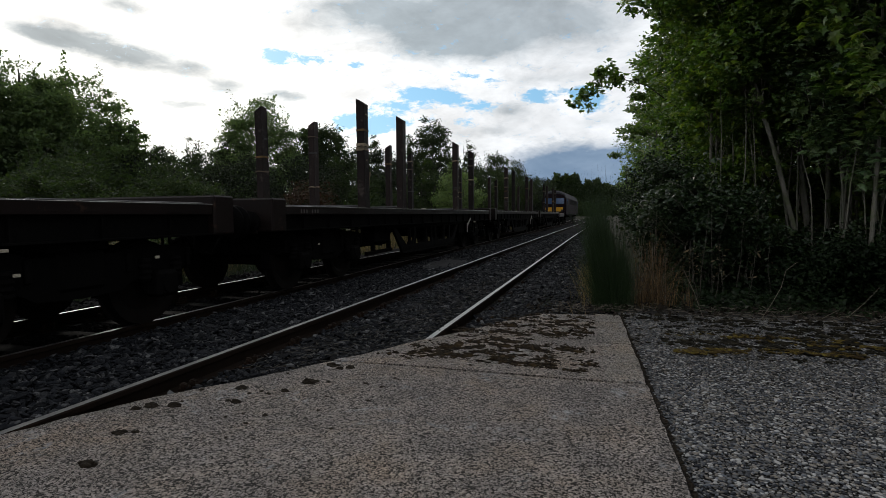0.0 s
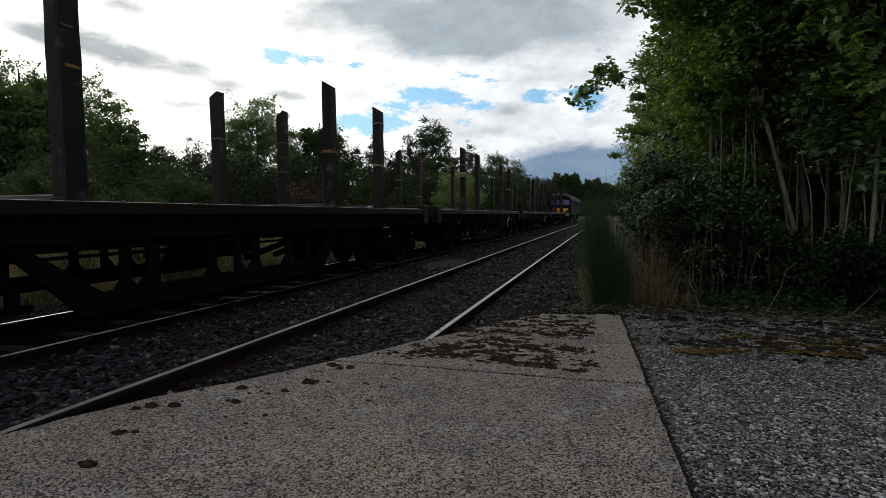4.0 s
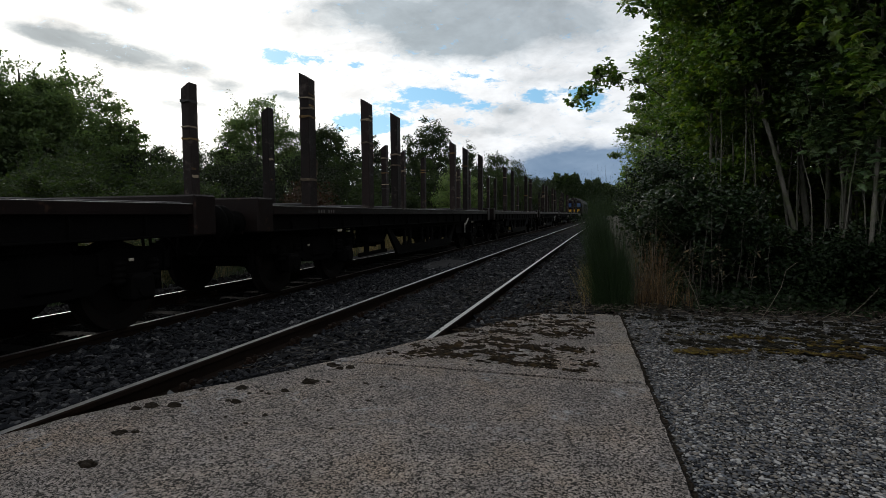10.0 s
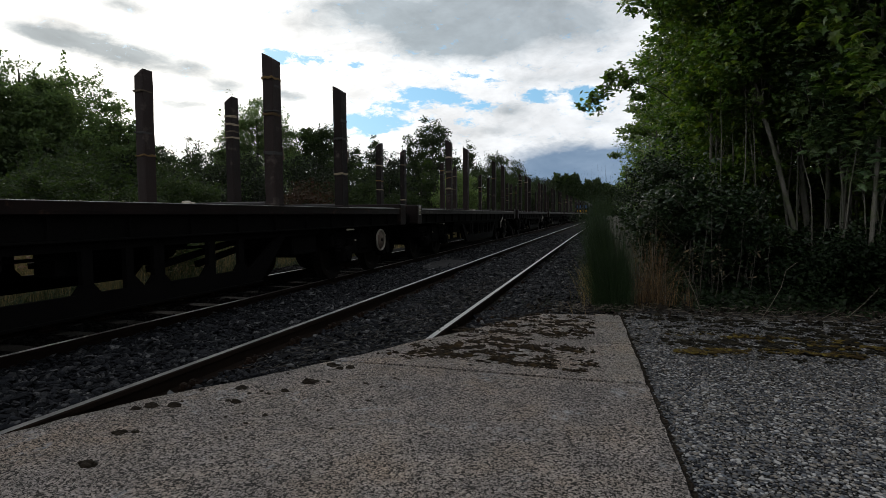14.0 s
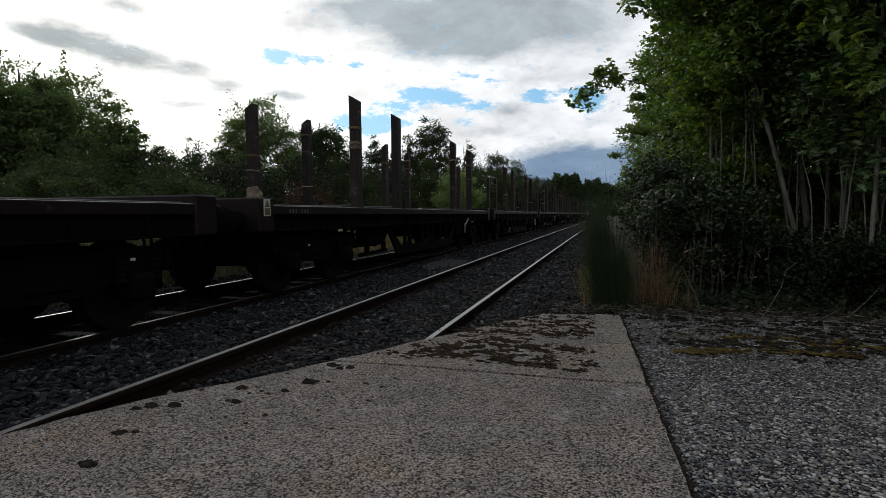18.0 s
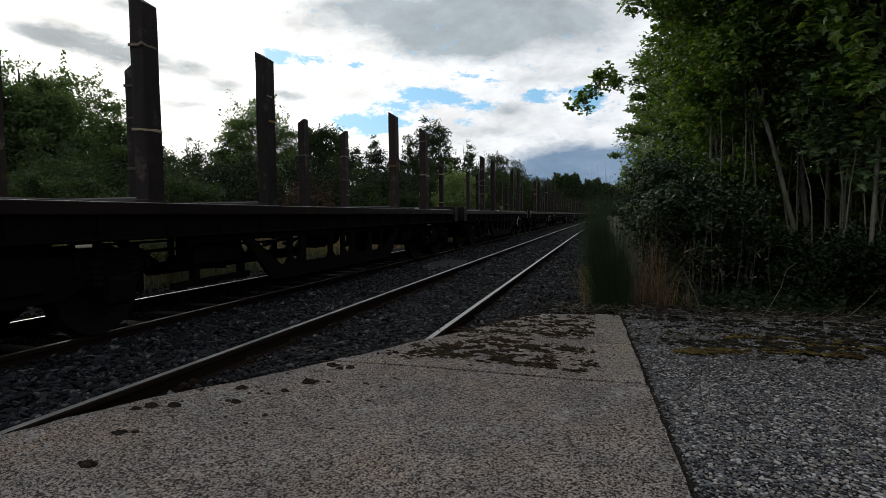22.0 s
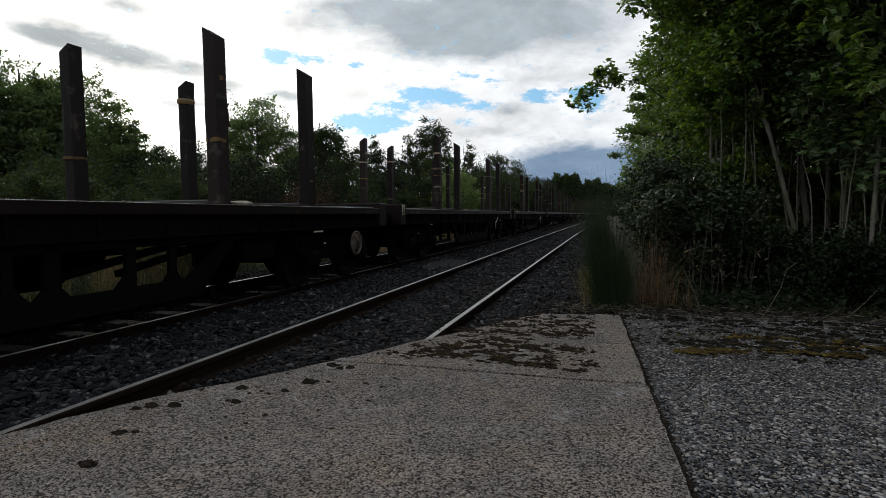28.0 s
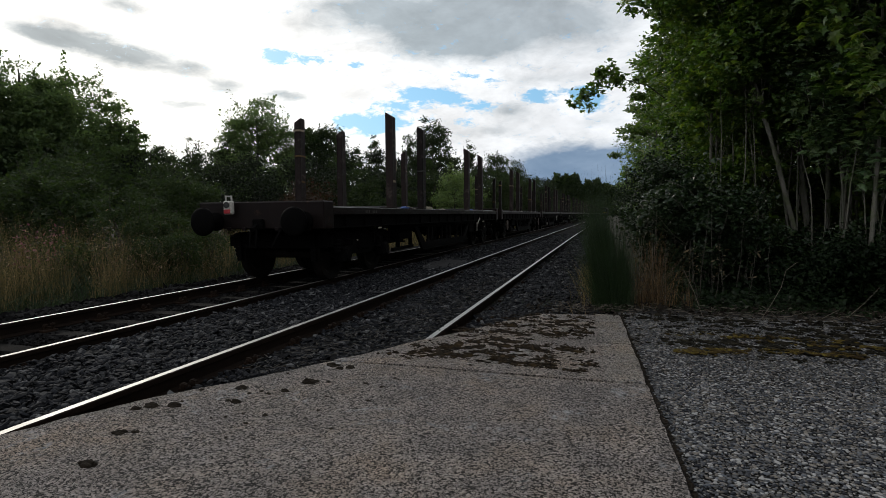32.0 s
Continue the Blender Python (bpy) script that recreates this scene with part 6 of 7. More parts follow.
def wagon(offsets, seed, handwheel=(), lever=True, tail=False, cloth=False, mark=-6.75, rusty_dish=False):
    r = random.Random(seed)
    w = thing("timber_wagon", 0, 0, 0, "empty bogie flat timber wagon with tall steel stakes", "railway wagon", "wagons of the train")
    for sx in (1, -1):
        bm = bmesh.new()
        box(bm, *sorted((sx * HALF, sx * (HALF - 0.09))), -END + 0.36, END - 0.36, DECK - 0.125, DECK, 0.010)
        part("side_sill", bm, "sill", w, "grimy maroon side sill")
        # Bright metal rod added to carry the sky glint on the sill's edge.
        V, Fq = tubes([[(Vector((sx * (HALF - 0.003), -END + 0.362, DECK - 0.003)), 0.0036), (Vector((sx * (HALF - 0.003), END - 0.362, DECK - 0.003)), 0.0036)]], 14)
        part("worn_edge", mesh_of("worn_edge", V, Fq, True), "worn_steel", w, "thin bright rod for the glint along the sill's edge")
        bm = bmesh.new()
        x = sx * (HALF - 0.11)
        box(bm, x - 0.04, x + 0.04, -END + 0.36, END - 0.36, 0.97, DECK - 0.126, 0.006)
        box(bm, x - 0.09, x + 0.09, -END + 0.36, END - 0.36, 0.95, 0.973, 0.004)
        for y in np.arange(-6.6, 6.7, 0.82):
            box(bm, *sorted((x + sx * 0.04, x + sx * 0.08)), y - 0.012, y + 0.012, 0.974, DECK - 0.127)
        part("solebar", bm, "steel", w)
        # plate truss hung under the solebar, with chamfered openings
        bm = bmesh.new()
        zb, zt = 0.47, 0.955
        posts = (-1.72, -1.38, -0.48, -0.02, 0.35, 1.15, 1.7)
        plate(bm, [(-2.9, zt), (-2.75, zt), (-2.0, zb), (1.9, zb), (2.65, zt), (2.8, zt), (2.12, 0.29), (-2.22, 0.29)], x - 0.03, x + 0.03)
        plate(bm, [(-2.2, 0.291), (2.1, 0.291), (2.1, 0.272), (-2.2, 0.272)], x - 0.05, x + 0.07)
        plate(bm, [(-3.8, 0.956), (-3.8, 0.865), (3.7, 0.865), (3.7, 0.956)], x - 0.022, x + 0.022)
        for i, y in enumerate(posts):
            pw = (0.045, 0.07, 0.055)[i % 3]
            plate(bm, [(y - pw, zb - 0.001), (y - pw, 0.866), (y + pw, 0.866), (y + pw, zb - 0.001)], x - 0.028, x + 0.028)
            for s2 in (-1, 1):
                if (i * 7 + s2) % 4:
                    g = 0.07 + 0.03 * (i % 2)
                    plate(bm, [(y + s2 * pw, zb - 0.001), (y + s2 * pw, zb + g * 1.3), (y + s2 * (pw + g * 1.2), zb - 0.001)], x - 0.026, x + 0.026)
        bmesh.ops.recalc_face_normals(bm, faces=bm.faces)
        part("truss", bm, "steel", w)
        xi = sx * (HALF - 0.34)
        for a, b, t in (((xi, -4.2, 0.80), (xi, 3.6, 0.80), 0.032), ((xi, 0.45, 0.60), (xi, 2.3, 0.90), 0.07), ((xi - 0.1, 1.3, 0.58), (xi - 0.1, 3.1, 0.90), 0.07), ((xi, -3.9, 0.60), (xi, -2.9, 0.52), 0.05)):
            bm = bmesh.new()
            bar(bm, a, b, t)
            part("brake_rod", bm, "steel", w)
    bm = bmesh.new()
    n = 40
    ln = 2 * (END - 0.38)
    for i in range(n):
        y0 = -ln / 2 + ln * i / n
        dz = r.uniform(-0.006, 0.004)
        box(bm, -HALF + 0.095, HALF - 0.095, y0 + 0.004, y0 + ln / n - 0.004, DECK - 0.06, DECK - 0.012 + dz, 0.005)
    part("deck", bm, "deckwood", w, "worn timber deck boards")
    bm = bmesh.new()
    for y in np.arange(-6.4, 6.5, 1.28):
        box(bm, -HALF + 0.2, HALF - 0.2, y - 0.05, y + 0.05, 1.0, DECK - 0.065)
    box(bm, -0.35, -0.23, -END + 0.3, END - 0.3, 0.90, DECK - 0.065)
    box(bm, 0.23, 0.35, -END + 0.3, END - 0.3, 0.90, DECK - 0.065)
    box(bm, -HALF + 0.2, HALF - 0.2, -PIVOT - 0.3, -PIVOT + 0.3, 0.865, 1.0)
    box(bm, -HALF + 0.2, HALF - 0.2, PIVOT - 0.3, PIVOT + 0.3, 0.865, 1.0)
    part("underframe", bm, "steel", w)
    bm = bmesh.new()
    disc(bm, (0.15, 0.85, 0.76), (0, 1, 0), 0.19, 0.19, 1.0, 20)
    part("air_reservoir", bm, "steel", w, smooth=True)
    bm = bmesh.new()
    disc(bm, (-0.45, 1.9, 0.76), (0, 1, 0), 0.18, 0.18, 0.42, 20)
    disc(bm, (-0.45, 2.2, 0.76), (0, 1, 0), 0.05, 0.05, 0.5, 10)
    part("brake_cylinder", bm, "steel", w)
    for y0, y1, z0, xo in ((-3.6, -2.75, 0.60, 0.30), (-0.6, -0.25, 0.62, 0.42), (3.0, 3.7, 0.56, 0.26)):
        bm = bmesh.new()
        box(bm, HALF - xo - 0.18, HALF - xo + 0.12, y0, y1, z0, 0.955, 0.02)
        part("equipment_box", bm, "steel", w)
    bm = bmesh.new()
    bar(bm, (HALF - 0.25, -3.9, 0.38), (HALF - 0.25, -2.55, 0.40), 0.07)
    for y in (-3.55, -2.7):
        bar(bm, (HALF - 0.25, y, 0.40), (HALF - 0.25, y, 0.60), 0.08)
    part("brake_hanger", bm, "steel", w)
    # bolsters that carry the load, raised above the deck
    for y in offsets:
        bm = bmesh.new()
        box(bm, -1.03, 1.03, y + 0.02, y + 0.18, DECK - 0.008, DECK + 0.06, 0.012)
        part("bolster", bm, "beam", w)
    for y0, y1 in ((-END + 0.40, -4.9), (5.1, END - 0.40)):
        for sx in (-1, 1):
            bm = bmesh.new()
            box(bm, *sorted((sx * 1.03, sx * (HALF - 0.10))), y0, y1, DECK - 0.01, DECK + 0.07 * (sx < 0) + 0.02, 0.01)
            part("deck_rail", bm, "beam", w)
    # ends, buffers, couplings
    for sy in (1, -1):
        bm = bmesh.new()
        box(bm, -HALF - 0.015, HALF + 0.015, *sorted((sy * (END - 0.355), sy * END)), 0.95, DECK + 0.105, 0.02)
        for x in (-0.95, -0.6, -0.3, 0.35, 0.6, 0.95):
            box(bm, x - 0.04, x + 0.04, *sorted((sy * END, sy * (END + 0.03))), 0.925, 0.98, 0.005)
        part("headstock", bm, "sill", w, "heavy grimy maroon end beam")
        for x in (-0.875, 0.875):
            bm = bmesh.new()
            lathe(bm, [(0.16, sy * (END - 0.02)), (0.16, sy * (END + 0.04)), (0.12, sy * (END + 0.06)), (0.11, sy * (END + 0.22)), (0.09, sy * (END + 0.24)), (0.09, sy * (END + 0.32))], "Y", 20, (x, 0, 1.08))
            b = part("buffer", bm, "steel", w)
            bm = bmesh.new()
            lathe(bm, [(0.12, sy * (END + 0.30)), (0.235, sy * (END + 0.315)), (0.24, sy * (END + 0.35)), (0.20, sy * (END + 0.385)), (0.06, sy * (END + 0.394))], "Y", 28, (x, 0, 1.08))
            part("buffer_head", bm, "steel", b, smooth=True)
        bm = bmesh.new()
        box(bm, -0.10, 0.10, *sorted((sy * (END - 0.02), sy * (END + 0.08))), 0.94, 1.12, 0.02)
        bar(bm, (0, sy * (END + 0.05), 1.02), (0, sy * (END + 0.2), 0.94), 0.07)
        for x in (-0.06, 0.06):
            bar(bm, (x, sy * (END + 0.16), 0.95), (x, sy * (END + 0.20), 0.66), 0.026)
        bar(bm, (-0.08, sy * (END + 0.20), 0.66), (0.08, sy * (END + 0.20), 0.66), 0.036)
        part("coupling", bm, "steel", w)
        run = [(Vector((0.42, sy * END, 0.95)), 0.022), (Vector((0.43, sy * (END + 0.14), 0.82)), 0.022), (Vector((0.40, sy * (END + 0.24), 0.64)), 0.022), (Vector((0.34, sy * (END + 0.30), 0.68)), 0.022)]
        V, Fq = tubes([run], 8)
        part("brake_hose", mesh_of("brake_hose", V, Fq, True), "steel", w)
        bogie(w, sy)
        for dy in (-BASE, BASE):
            ws = new("wheelset")
            ws.parent = w
            ws["label"] = "pair of dark steel wheels on an axle"
            ws.matrix_basis = pose(0, sy * PIVOT + dy, WHEEL_R)
            bm = bmesh.new()
            lathe(bm, [(0.06, -1.08), (0.075, -0.9), (0.085, -0.6), (0.075, 0), (0.085, 0.6), (0.075, 0.9), (0.06, 1.08)], "X", 14)
            part("axle", bm, "wheel", ws)
            for sx in (1, -1):
                bm = bmesh.new()
                g = [(0.10, 0.83), (0.12, 0.80), (0.30, 0.765), (0.36, 0.815), (0.40, 0.82), (0.455, 0.82), (0.46, 0.75), (0.465, 0.715), (0.488, 0.70), (0.485, 0.685), (0.40, 0.685), (0.36, 0.69), (0.30, 0.745), (0.12, 0.72), (0.10, 0.68)]
                lathe(bm, [(a, sx * b) for a, b in g], "X", 36)
                part("wheel", bm, "wheel", ws)
    # stakes on both sides
    for i, y in enumerate(offsets):
        for sx in (1, -1):
            nb = r.choice((0, 1, 2, 3, 5, 7)) if sx > 0 else r.choice((0, 1, 3, 5, 6))
            stake(w, sx * (HALF - 0.165), sx * (HALF - 0.003), y, nb, seed * 31 + i * 2 + (sx > 0))
    # small painted fittings
    if lever:
        bm = bmesh.new()
        box(bm, HALF - 0.02, HALF + 0.008, 3.59, 3.63, 0.58, 0.90, 0.008)
        sp = part("scale_plate", bm, "white", w, "white enamel scale plate")
        for k in range(6):
            bm = bmesh.new()
            box(bm, HALF + 0.0085, HALF + 0.011, 3.60, 3.62, 0.61 + 0.03 * k, 0.622 + 0.03 * k)
            part("tick", bm, "black", sp)
        bm = bmesh.new()
        bar(bm, (HALF, 3.66, 0.84), (HALF + 0.02, 3.96, 1.04), 0.025, 0.045)
        part("brake_lever", bm, "white", w, "white-painted brake lever")
    for y, z, l in ((-5.15, 0.90, 0.16), (4.7, 0.90, 0.30), (4.9, 0.70, 0.06), (6.3, 0.74, 0.06), (-6.2, 0.70, 0.05)):
        bm = bmesh.new()
        box(bm, HALF - 0.02, HALF - 0.008, y - l / 2, y + l / 2, z, z + 0.028, 0.004)
        part("plate", bm, "bark_bit", w, "small pale maker's plate")
    for k in range(7):
        if k == 3:
            continue
        bm = bmesh.new()
        y = mark + k * 0.082
        box(bm, HALF + 0.0005, HALF + 0.003, y, y + r.uniform(0.026, 0.040), DECK - 0.10, DECK - 0.048)
        part("marking", bm, "dull_white", w)
    for y in handwheel:
        bm = bmesh.new()
        lathe(bm, [(0.03, HALF - 0.1), (0.03, HALF + 0.02), (0.05, HALF + 0.022), (0.19, HALF - 0.008), (0.19, HALF - 0.018), (0.05, HALF - 0.01)], "X", 32, (0, y, 0.665))
        hw = part("handwheel", bm, "rusty_dish" if rusty_dish else "dish", w, "rust-streaked dished brake handwheel" if rusty_dish else "grimy dished brake handwheel", smooth=True)
        bm = bmesh.new()
        lathe(bm, [(0.188, HALF - 0.02), (0.192, HALF + 0.012), (0.205, HALF + 0.022), (0.218, HALF + 0.016), (0.222, HALF - 0.004), (0.205, HALF - 0.022), (0.188, HALF - 0.02)], "X", 36, (0, y, 0.665))
        part("rim", bm, "rusty_dish" if rusty_dish else "cream", hw, "worn rim with a little cream paint" if rusty_dish else "cream-painted rim", smooth=True)
        bm = bmesh.new()
        disc(bm, (HALF + 0.03, y, 0.665), (1, 0, 0), 0.040, 0.030, 0.03, 12)
        part("hub", bm, "stake", hw)
    for k in range(r.choice((0, 1, 1))):
        bm = bmesh.new()
        y = r.uniform(-4, 5.5)
        bmesh.ops.create_icosphere(bm, subdivisions=2, radius=1, matrix=pose(HALF - r.uniform(0.1, 0.25), y, DECK + 0.012, 0, 0, r.uniform(60, 120)) @ Matrix.Diagonal((0.12, 0.05, 0.03, 1)))
        for v in bm.verts:
            v.co += Vector(noise.noise_vector(v.co * 22)) * 0.02
        part("bark_scrap", bm, "bark_bit", w, "pale scrap of bark left on the deck")
    if cloth:
        bm = bmesh.new()
        bmesh.ops.create_icosphere(bm, subdivisions=3, radius=1, matrix=pose(HALF - 0.12, 3.1, DECK + 0.02, 0, 0, 90) @ Matrix.Diagonal((0.17, 0.09, 0.022, 1)))
        for v in bm.verts:
            v.co += Vector(noise.noise_vector(v.co * 12)) * 0.018
        part("sheet_scrap", bm, "bluecloth", w, "crumpled blue sheeting on the deck")
    if tail:
        bm = bmesh.new()
        x, y, z = -0.56, -END - 0.06, DECK - 0.03
        box(bm, x - 0.085, x + 0.085, y - 0.05, y + 0.05, z - 0.08, z + 0.15, 0.02)
        for s2 in (-1, 1):
            bar(bm, (x + s2 * 0.06, y, z + 0.14), (x + s2 * 0.055, y, z + 0.23), 0.022)
        bar(bm, (x - 0.066, y, z + 0.23), (x + 0.066, y, z + 0.23), 0.026)
        lamp = part("tail_lamp", bm, "white", w, "white tail lamp hooked on the end beam")
        bm = bmesh.new()
        disc(bm, (x, y - 0.055, z + 0.08), (0, 1, 0), 0.055, 0.05, 0.03, 20)
        part("lens", bm, "black", lamp)
        bm = bmesh.new()
        box(bm, x - 0.065, x + 0.065, y - 0.056, y - 0.05, z - 0.065, z + 0.005, 0.002)
        part("reflector", bm, "red", lamp, "red reflector plate")
    return w


def scribble(w, y0, y1, count, seed):
    """Faded spray paint on the side sill, as plain slanting strokes."""
    r = random.Random(seed)
    for k in range(count):
        y = y0 + (y1 - y0) * (k + 0.5) / count
        bm = bmesh.new()
        a = r.uniform(-0.035, 0.035)
        bar(bm, (HALF + 0.002, y - a, DECK - 0.112), (HALF + 0.002, y + a, DECK - 0.025), 0.004, r.uniform(0.010, 0.020), (1, 0, 0))
        if k % 2:
            bar(bm, (HALF + 0.003, y + a, DECK - r.uniform(0.03, 0.10)), (HALF + 0.003, y + a + 0.05, DECK - r.uniform(0.03, 0.10)), 0.004, 0.013, (1, 0, 0))
        part("paint_stroke", bm, "dull_white", w, "faded pale spray-paint stroke")


def warning_sign(w):
    """White plate on the end beam: a yellow triangle edged in black over a yellow panel with dark bars."""
    bm = bmesh.new()
    y0, y1, z0, z1 = -END + 0.10, -END + 0.25, DECK - 0.145, DECK + 0.085
    box(bm, HALF + 0.016, HALF + 0.024, y0, y1, z0, z1, 0.003)
    sign = part("warning_sign", bm, "white", w, "white plate with a yellow warning triangle")
    ym = (y0 + y1) / 2
    for grow, x, mat in ((0.0, 0.0250, "black"), (0.010, 0.0265, "sign_yellow")):
        bm = bmesh.new()
        plate(bm, [(y0 + 0.012 + grow * 1.5, DECK - 0.022 + grow), (y1 - 0.012 - grow * 1.5, DECK - 0.022 + grow), (ym, z1 - 0.010 - grow * 1.6)], HALF + x - 0.0012, HALF + x)
        bmesh.ops.recalc_face_normals(bm, faces=bm.faces)
        part("triangle", bm, mat, sign)
    bm = bmesh.new()
    plate(bm, [(ym - 0.006, DECK - 0.005), (ym + 0.012, DECK + 0.004), (ym + 0.004, DECK + 0.042), (ym - 0.008, DECK + 0.036)], HALF + 0.0268, HALF + 0.0276)
    bmesh.ops.recalc_face_normals(bm, faces=bm.faces)
    part("bolt_mark", bm, "black", sign)
    bm = bmesh.new()
    box(bm, HALF + 0.0242, HALF + 0.0252, y0 + 0.014, y1 - 0.014, z0 + 0.012, DECK - 0.035)
    part("panel", bm, "sign_yellow", sign)
    for k in range(3):
        bm = bmesh.new()
        box(bm, HALF + 0.0253, HALF + 0.0263, y0 + 0.03, y1 - 0.03, z0 + 0.03 + 0.024 * k, z0 + 0.040 + 0.024 * k)
        part("label_bar", bm, "black", sign)


def barrier_wagon():
    """A short two-axle flat between the timber wagons and the locomotive."""
    w = thing("barrier_wagon", 0, 0, 0, "short dark two-axle flat wagon behind the locomotive", "railway wagon")
    bm = bmesh.new()
    box(bm, -1.15, 1.15, -2.9, 2.9, 1.16, 1.26, 0.01)
    part("deck", bm, "deckwood", w)
    for sx in (-1, 1):
        bm = bmesh.new()
        box(bm, *sorted((sx * 1.08, sx * 1.18)), -2.88, 2.88, 0.90, 1.159, 0.01)
        part("solebar", bm, "sill", w)
        for y in (-1.75, 1.75):
            bm = bmesh.new()
            box(bm, sx * 1.0 - 0.09, sx * 1.0 + 0.09, y - 0.14, y + 0.14, 0.36, 0.60, 0.03)
            box(bm, sx * 1.0 - 0.05, sx * 1.0 + 0.05, y - 0.55, y + 0.55, 0.62, 0.72, 0.02)
            part("axle_box", bm, "steel", w)
    for sy in (-1, 1):
        bm = bmesh.new()
        box(bm, -1.2, 1.2, *sorted((sy * 2.881, sy * 3.0)), 0.90, 1.32, 0.02)
        part("headstock", bm, "sill", w)
        for x in (-0.875, 0.875):
            bm = bmesh.new()
            lathe(bm, [(0.15, sy * 2.98), (0.11, sy * 3.04), (0.09, sy * 3.3), (0.22, sy * 3.31), (0.22, sy * 3.36), (0.06, sy * 3.39)], "Y", 20, (x, 0, 1.06))
            part("buffer", bm, "steel", w)
        ws = new("wheelset")
        ws.parent = w
        ws.matrix_basis = pose(0, sy * 1.75, WHEEL_R)
        bm = bmesh.new()
        lathe(bm, [(0.07, -1.02), (0.08, 0), (0.07, 1.02)], "X", 14)
        part("axle", bm, "wheel", ws)
        for sx in (1, -1):
            bm = bmesh.new()
            lathe(bm, [(0.10, sx * 0.83), (0.40, sx * 0.80), (0.46, sx * 0.82), (0.46, sx * 0.72), (0.485, sx * 0.69), (0.40, sx * 0.69), (0.10, sx * 0.70)], "X", 30)
            part("wheel", bm, "wheel", ws)
    return w


def locomotive():
    """Trailing end: low yellow warning panel, dark maroon body, glossy dark roof."""
    e = thing("diesel_locomotive", 0, 0, 0, "dark maroon diesel locomotive with a yellow end panel", "locomotive")
    L = 21.0
    bm = bmesh.new()
    sect = [(-1.34, 1.15), (-1.36, 2.2), (-1.34, 2.95), (-1.12, 3.45), (-0.6, 3.74), (0, 3.80), (0.6, 3.74), (1.12, 3.45), (1.34, 2.95), (1.36, 2.2), (1.34, 1.15)]
    stations = [(0.0, 0.97, 0.62), (0.10, 0.985, 0.80), (0.75, 1.0, 1.0), (L - 0.75, 1.0, 1.0), (L - 0.10, 0.985, 0.80), (L, 0.97, 0.62)]
    rings = []
    for y, wx, hz in stations:
        ring = []
        for x, z in sect:
            zz = z if z < 2.3 else 2.3 + (z - 2.3) * (0.35 + 0.65 * hz)
            yy = y
            ring.append(bm.verts.new((x * wx, yy, zz)))
        rings.append(ring)
    for a, b in zip(rings, rings[1:]):
        for k in range(len(sect) - 1):
            f = bm.faces.new((a[k], a[k + 1], b[k + 1], b[k]))
            f.material_index = 1 if 2 <= k <= 7 else 0
        bm.faces.new((a[-1], a[0], b[0], b[-1]))
    bm.faces.new(rings[0])
    bm.faces.new(rings[-1][::-1])
    bmesh.ops.recalc_face_normals(bm, faces=bm.faces)
    part("body", bm, ["locobody", "locoroof"], e, "dark maroon body with a glossy dark roof")
    for y, s in ((-0.012, -1), (L + 0.012, 1)):
        bm = bmesh.new()
        box(bm, -0.95, 0.95, *sorted((y, y - s * 0.02)), 1.45, 1.90, 0.004)
        part("warning_panel", bm, "yellow", e, "yellow warning panel")
        for x in (-0.62, 0.62):
            bm = bmesh.new()
            box(bm, x - 0.48, x + 0.48, *sorted((y, y - s * 0.03)), 2.28, 2.92, 0.03)
            part("windscreen", bm, "glass", e, "sky-blue reflecting windscreen")
        for x in (-0.85, 0.85):
            bm = bmesh.new()
            disc(bm, (x, y + s * 0.012, 1.55), (0, 1, 0), 0.12, 0.12, 0.04, 18)
            part("tail_light", bm, "black", e)
            bm = bmesh.new()
            lathe(bm, [(0.14, y - s * 0.1), (0.10, y + s * 0.2), (0.09, y + s * 0.42), (0.24, y + s * 0.44), (0.24, y + s * 0.5), (0.08, y + s * 0.52)], "Y", 20, (x, 0, 1.06))
            part("buffer", bm, "steel", e)
    for sx in (-1, 1):
        bm = bmesh.new()
        box(bm, sx * 1.34 - 0.02, sx * 1.34 + 0.02, 0.4, L - 0.4, 1.0, 1.2, 0.01)
        part("sole_bar", bm, "steel", e)
        for y in np.arange(4.5, 16, 1.9):
            bm = bmesh.new()
            box(bm, sx * 1.355 - 0.015, sx * 1.355 + 0.015, y, y + 1.3, 2.3, 2.85, 0.01)
            part("grille", bm, "steel", e)
        for y in (1.0, L - 1.7):
            bm = bmesh.new()
            box(bm, sx * 1.355 - 0.015, sx * 1.355 + 0.015, y, y + 0.7, 2.25, 2.85, 0.02)
            part("side_window", bm, "glass", e)
    bm = bmesh.new()
    box(bm, -1.1, 1.1, 7.6, 13.4, 0.35, 1.14, 0.08)
    part("fuel_tank", bm, "steel", e)
    for yb in (4.2, 16.8):
        bm = bmesh.new()
        for sx in (-1, 1):
            box(bm, sx * 1.05 - 0.06, sx * 1.05 + 0.06, yb - 2.5, yb + 2.5, 0.42, 0.82, 0.04)
        box(bm, -1.0, 1.0, yb - 0.2, yb + 0.2, 0.5, 1.12, 0.03)
        part("bogie_frame", bm, "steel", e)
        for dy in (-1.75, 0, 1.75):
            ws = new("wheelset")
            ws.parent = e
            ws.matrix_basis = pose(0, yb + dy, 0.53)
            bm = bmesh.new()
            lathe(bm, [(0.09, -0.9), (0.09, 0.9)], "X", 12)
            part("axle", bm, "wheel", ws)
            for sx in (1, -1):
                bm = bmesh.new()
                lathe(bm, [(0.12, sx * 0.83), (0.42, sx * 0.79), (0.53, sx * 0.82), (0.53, sx * 0.72), (0.555, sx * 0.70), (0.44, sx * 0.69), (0.12, sx * 0.70)], "X", 30)
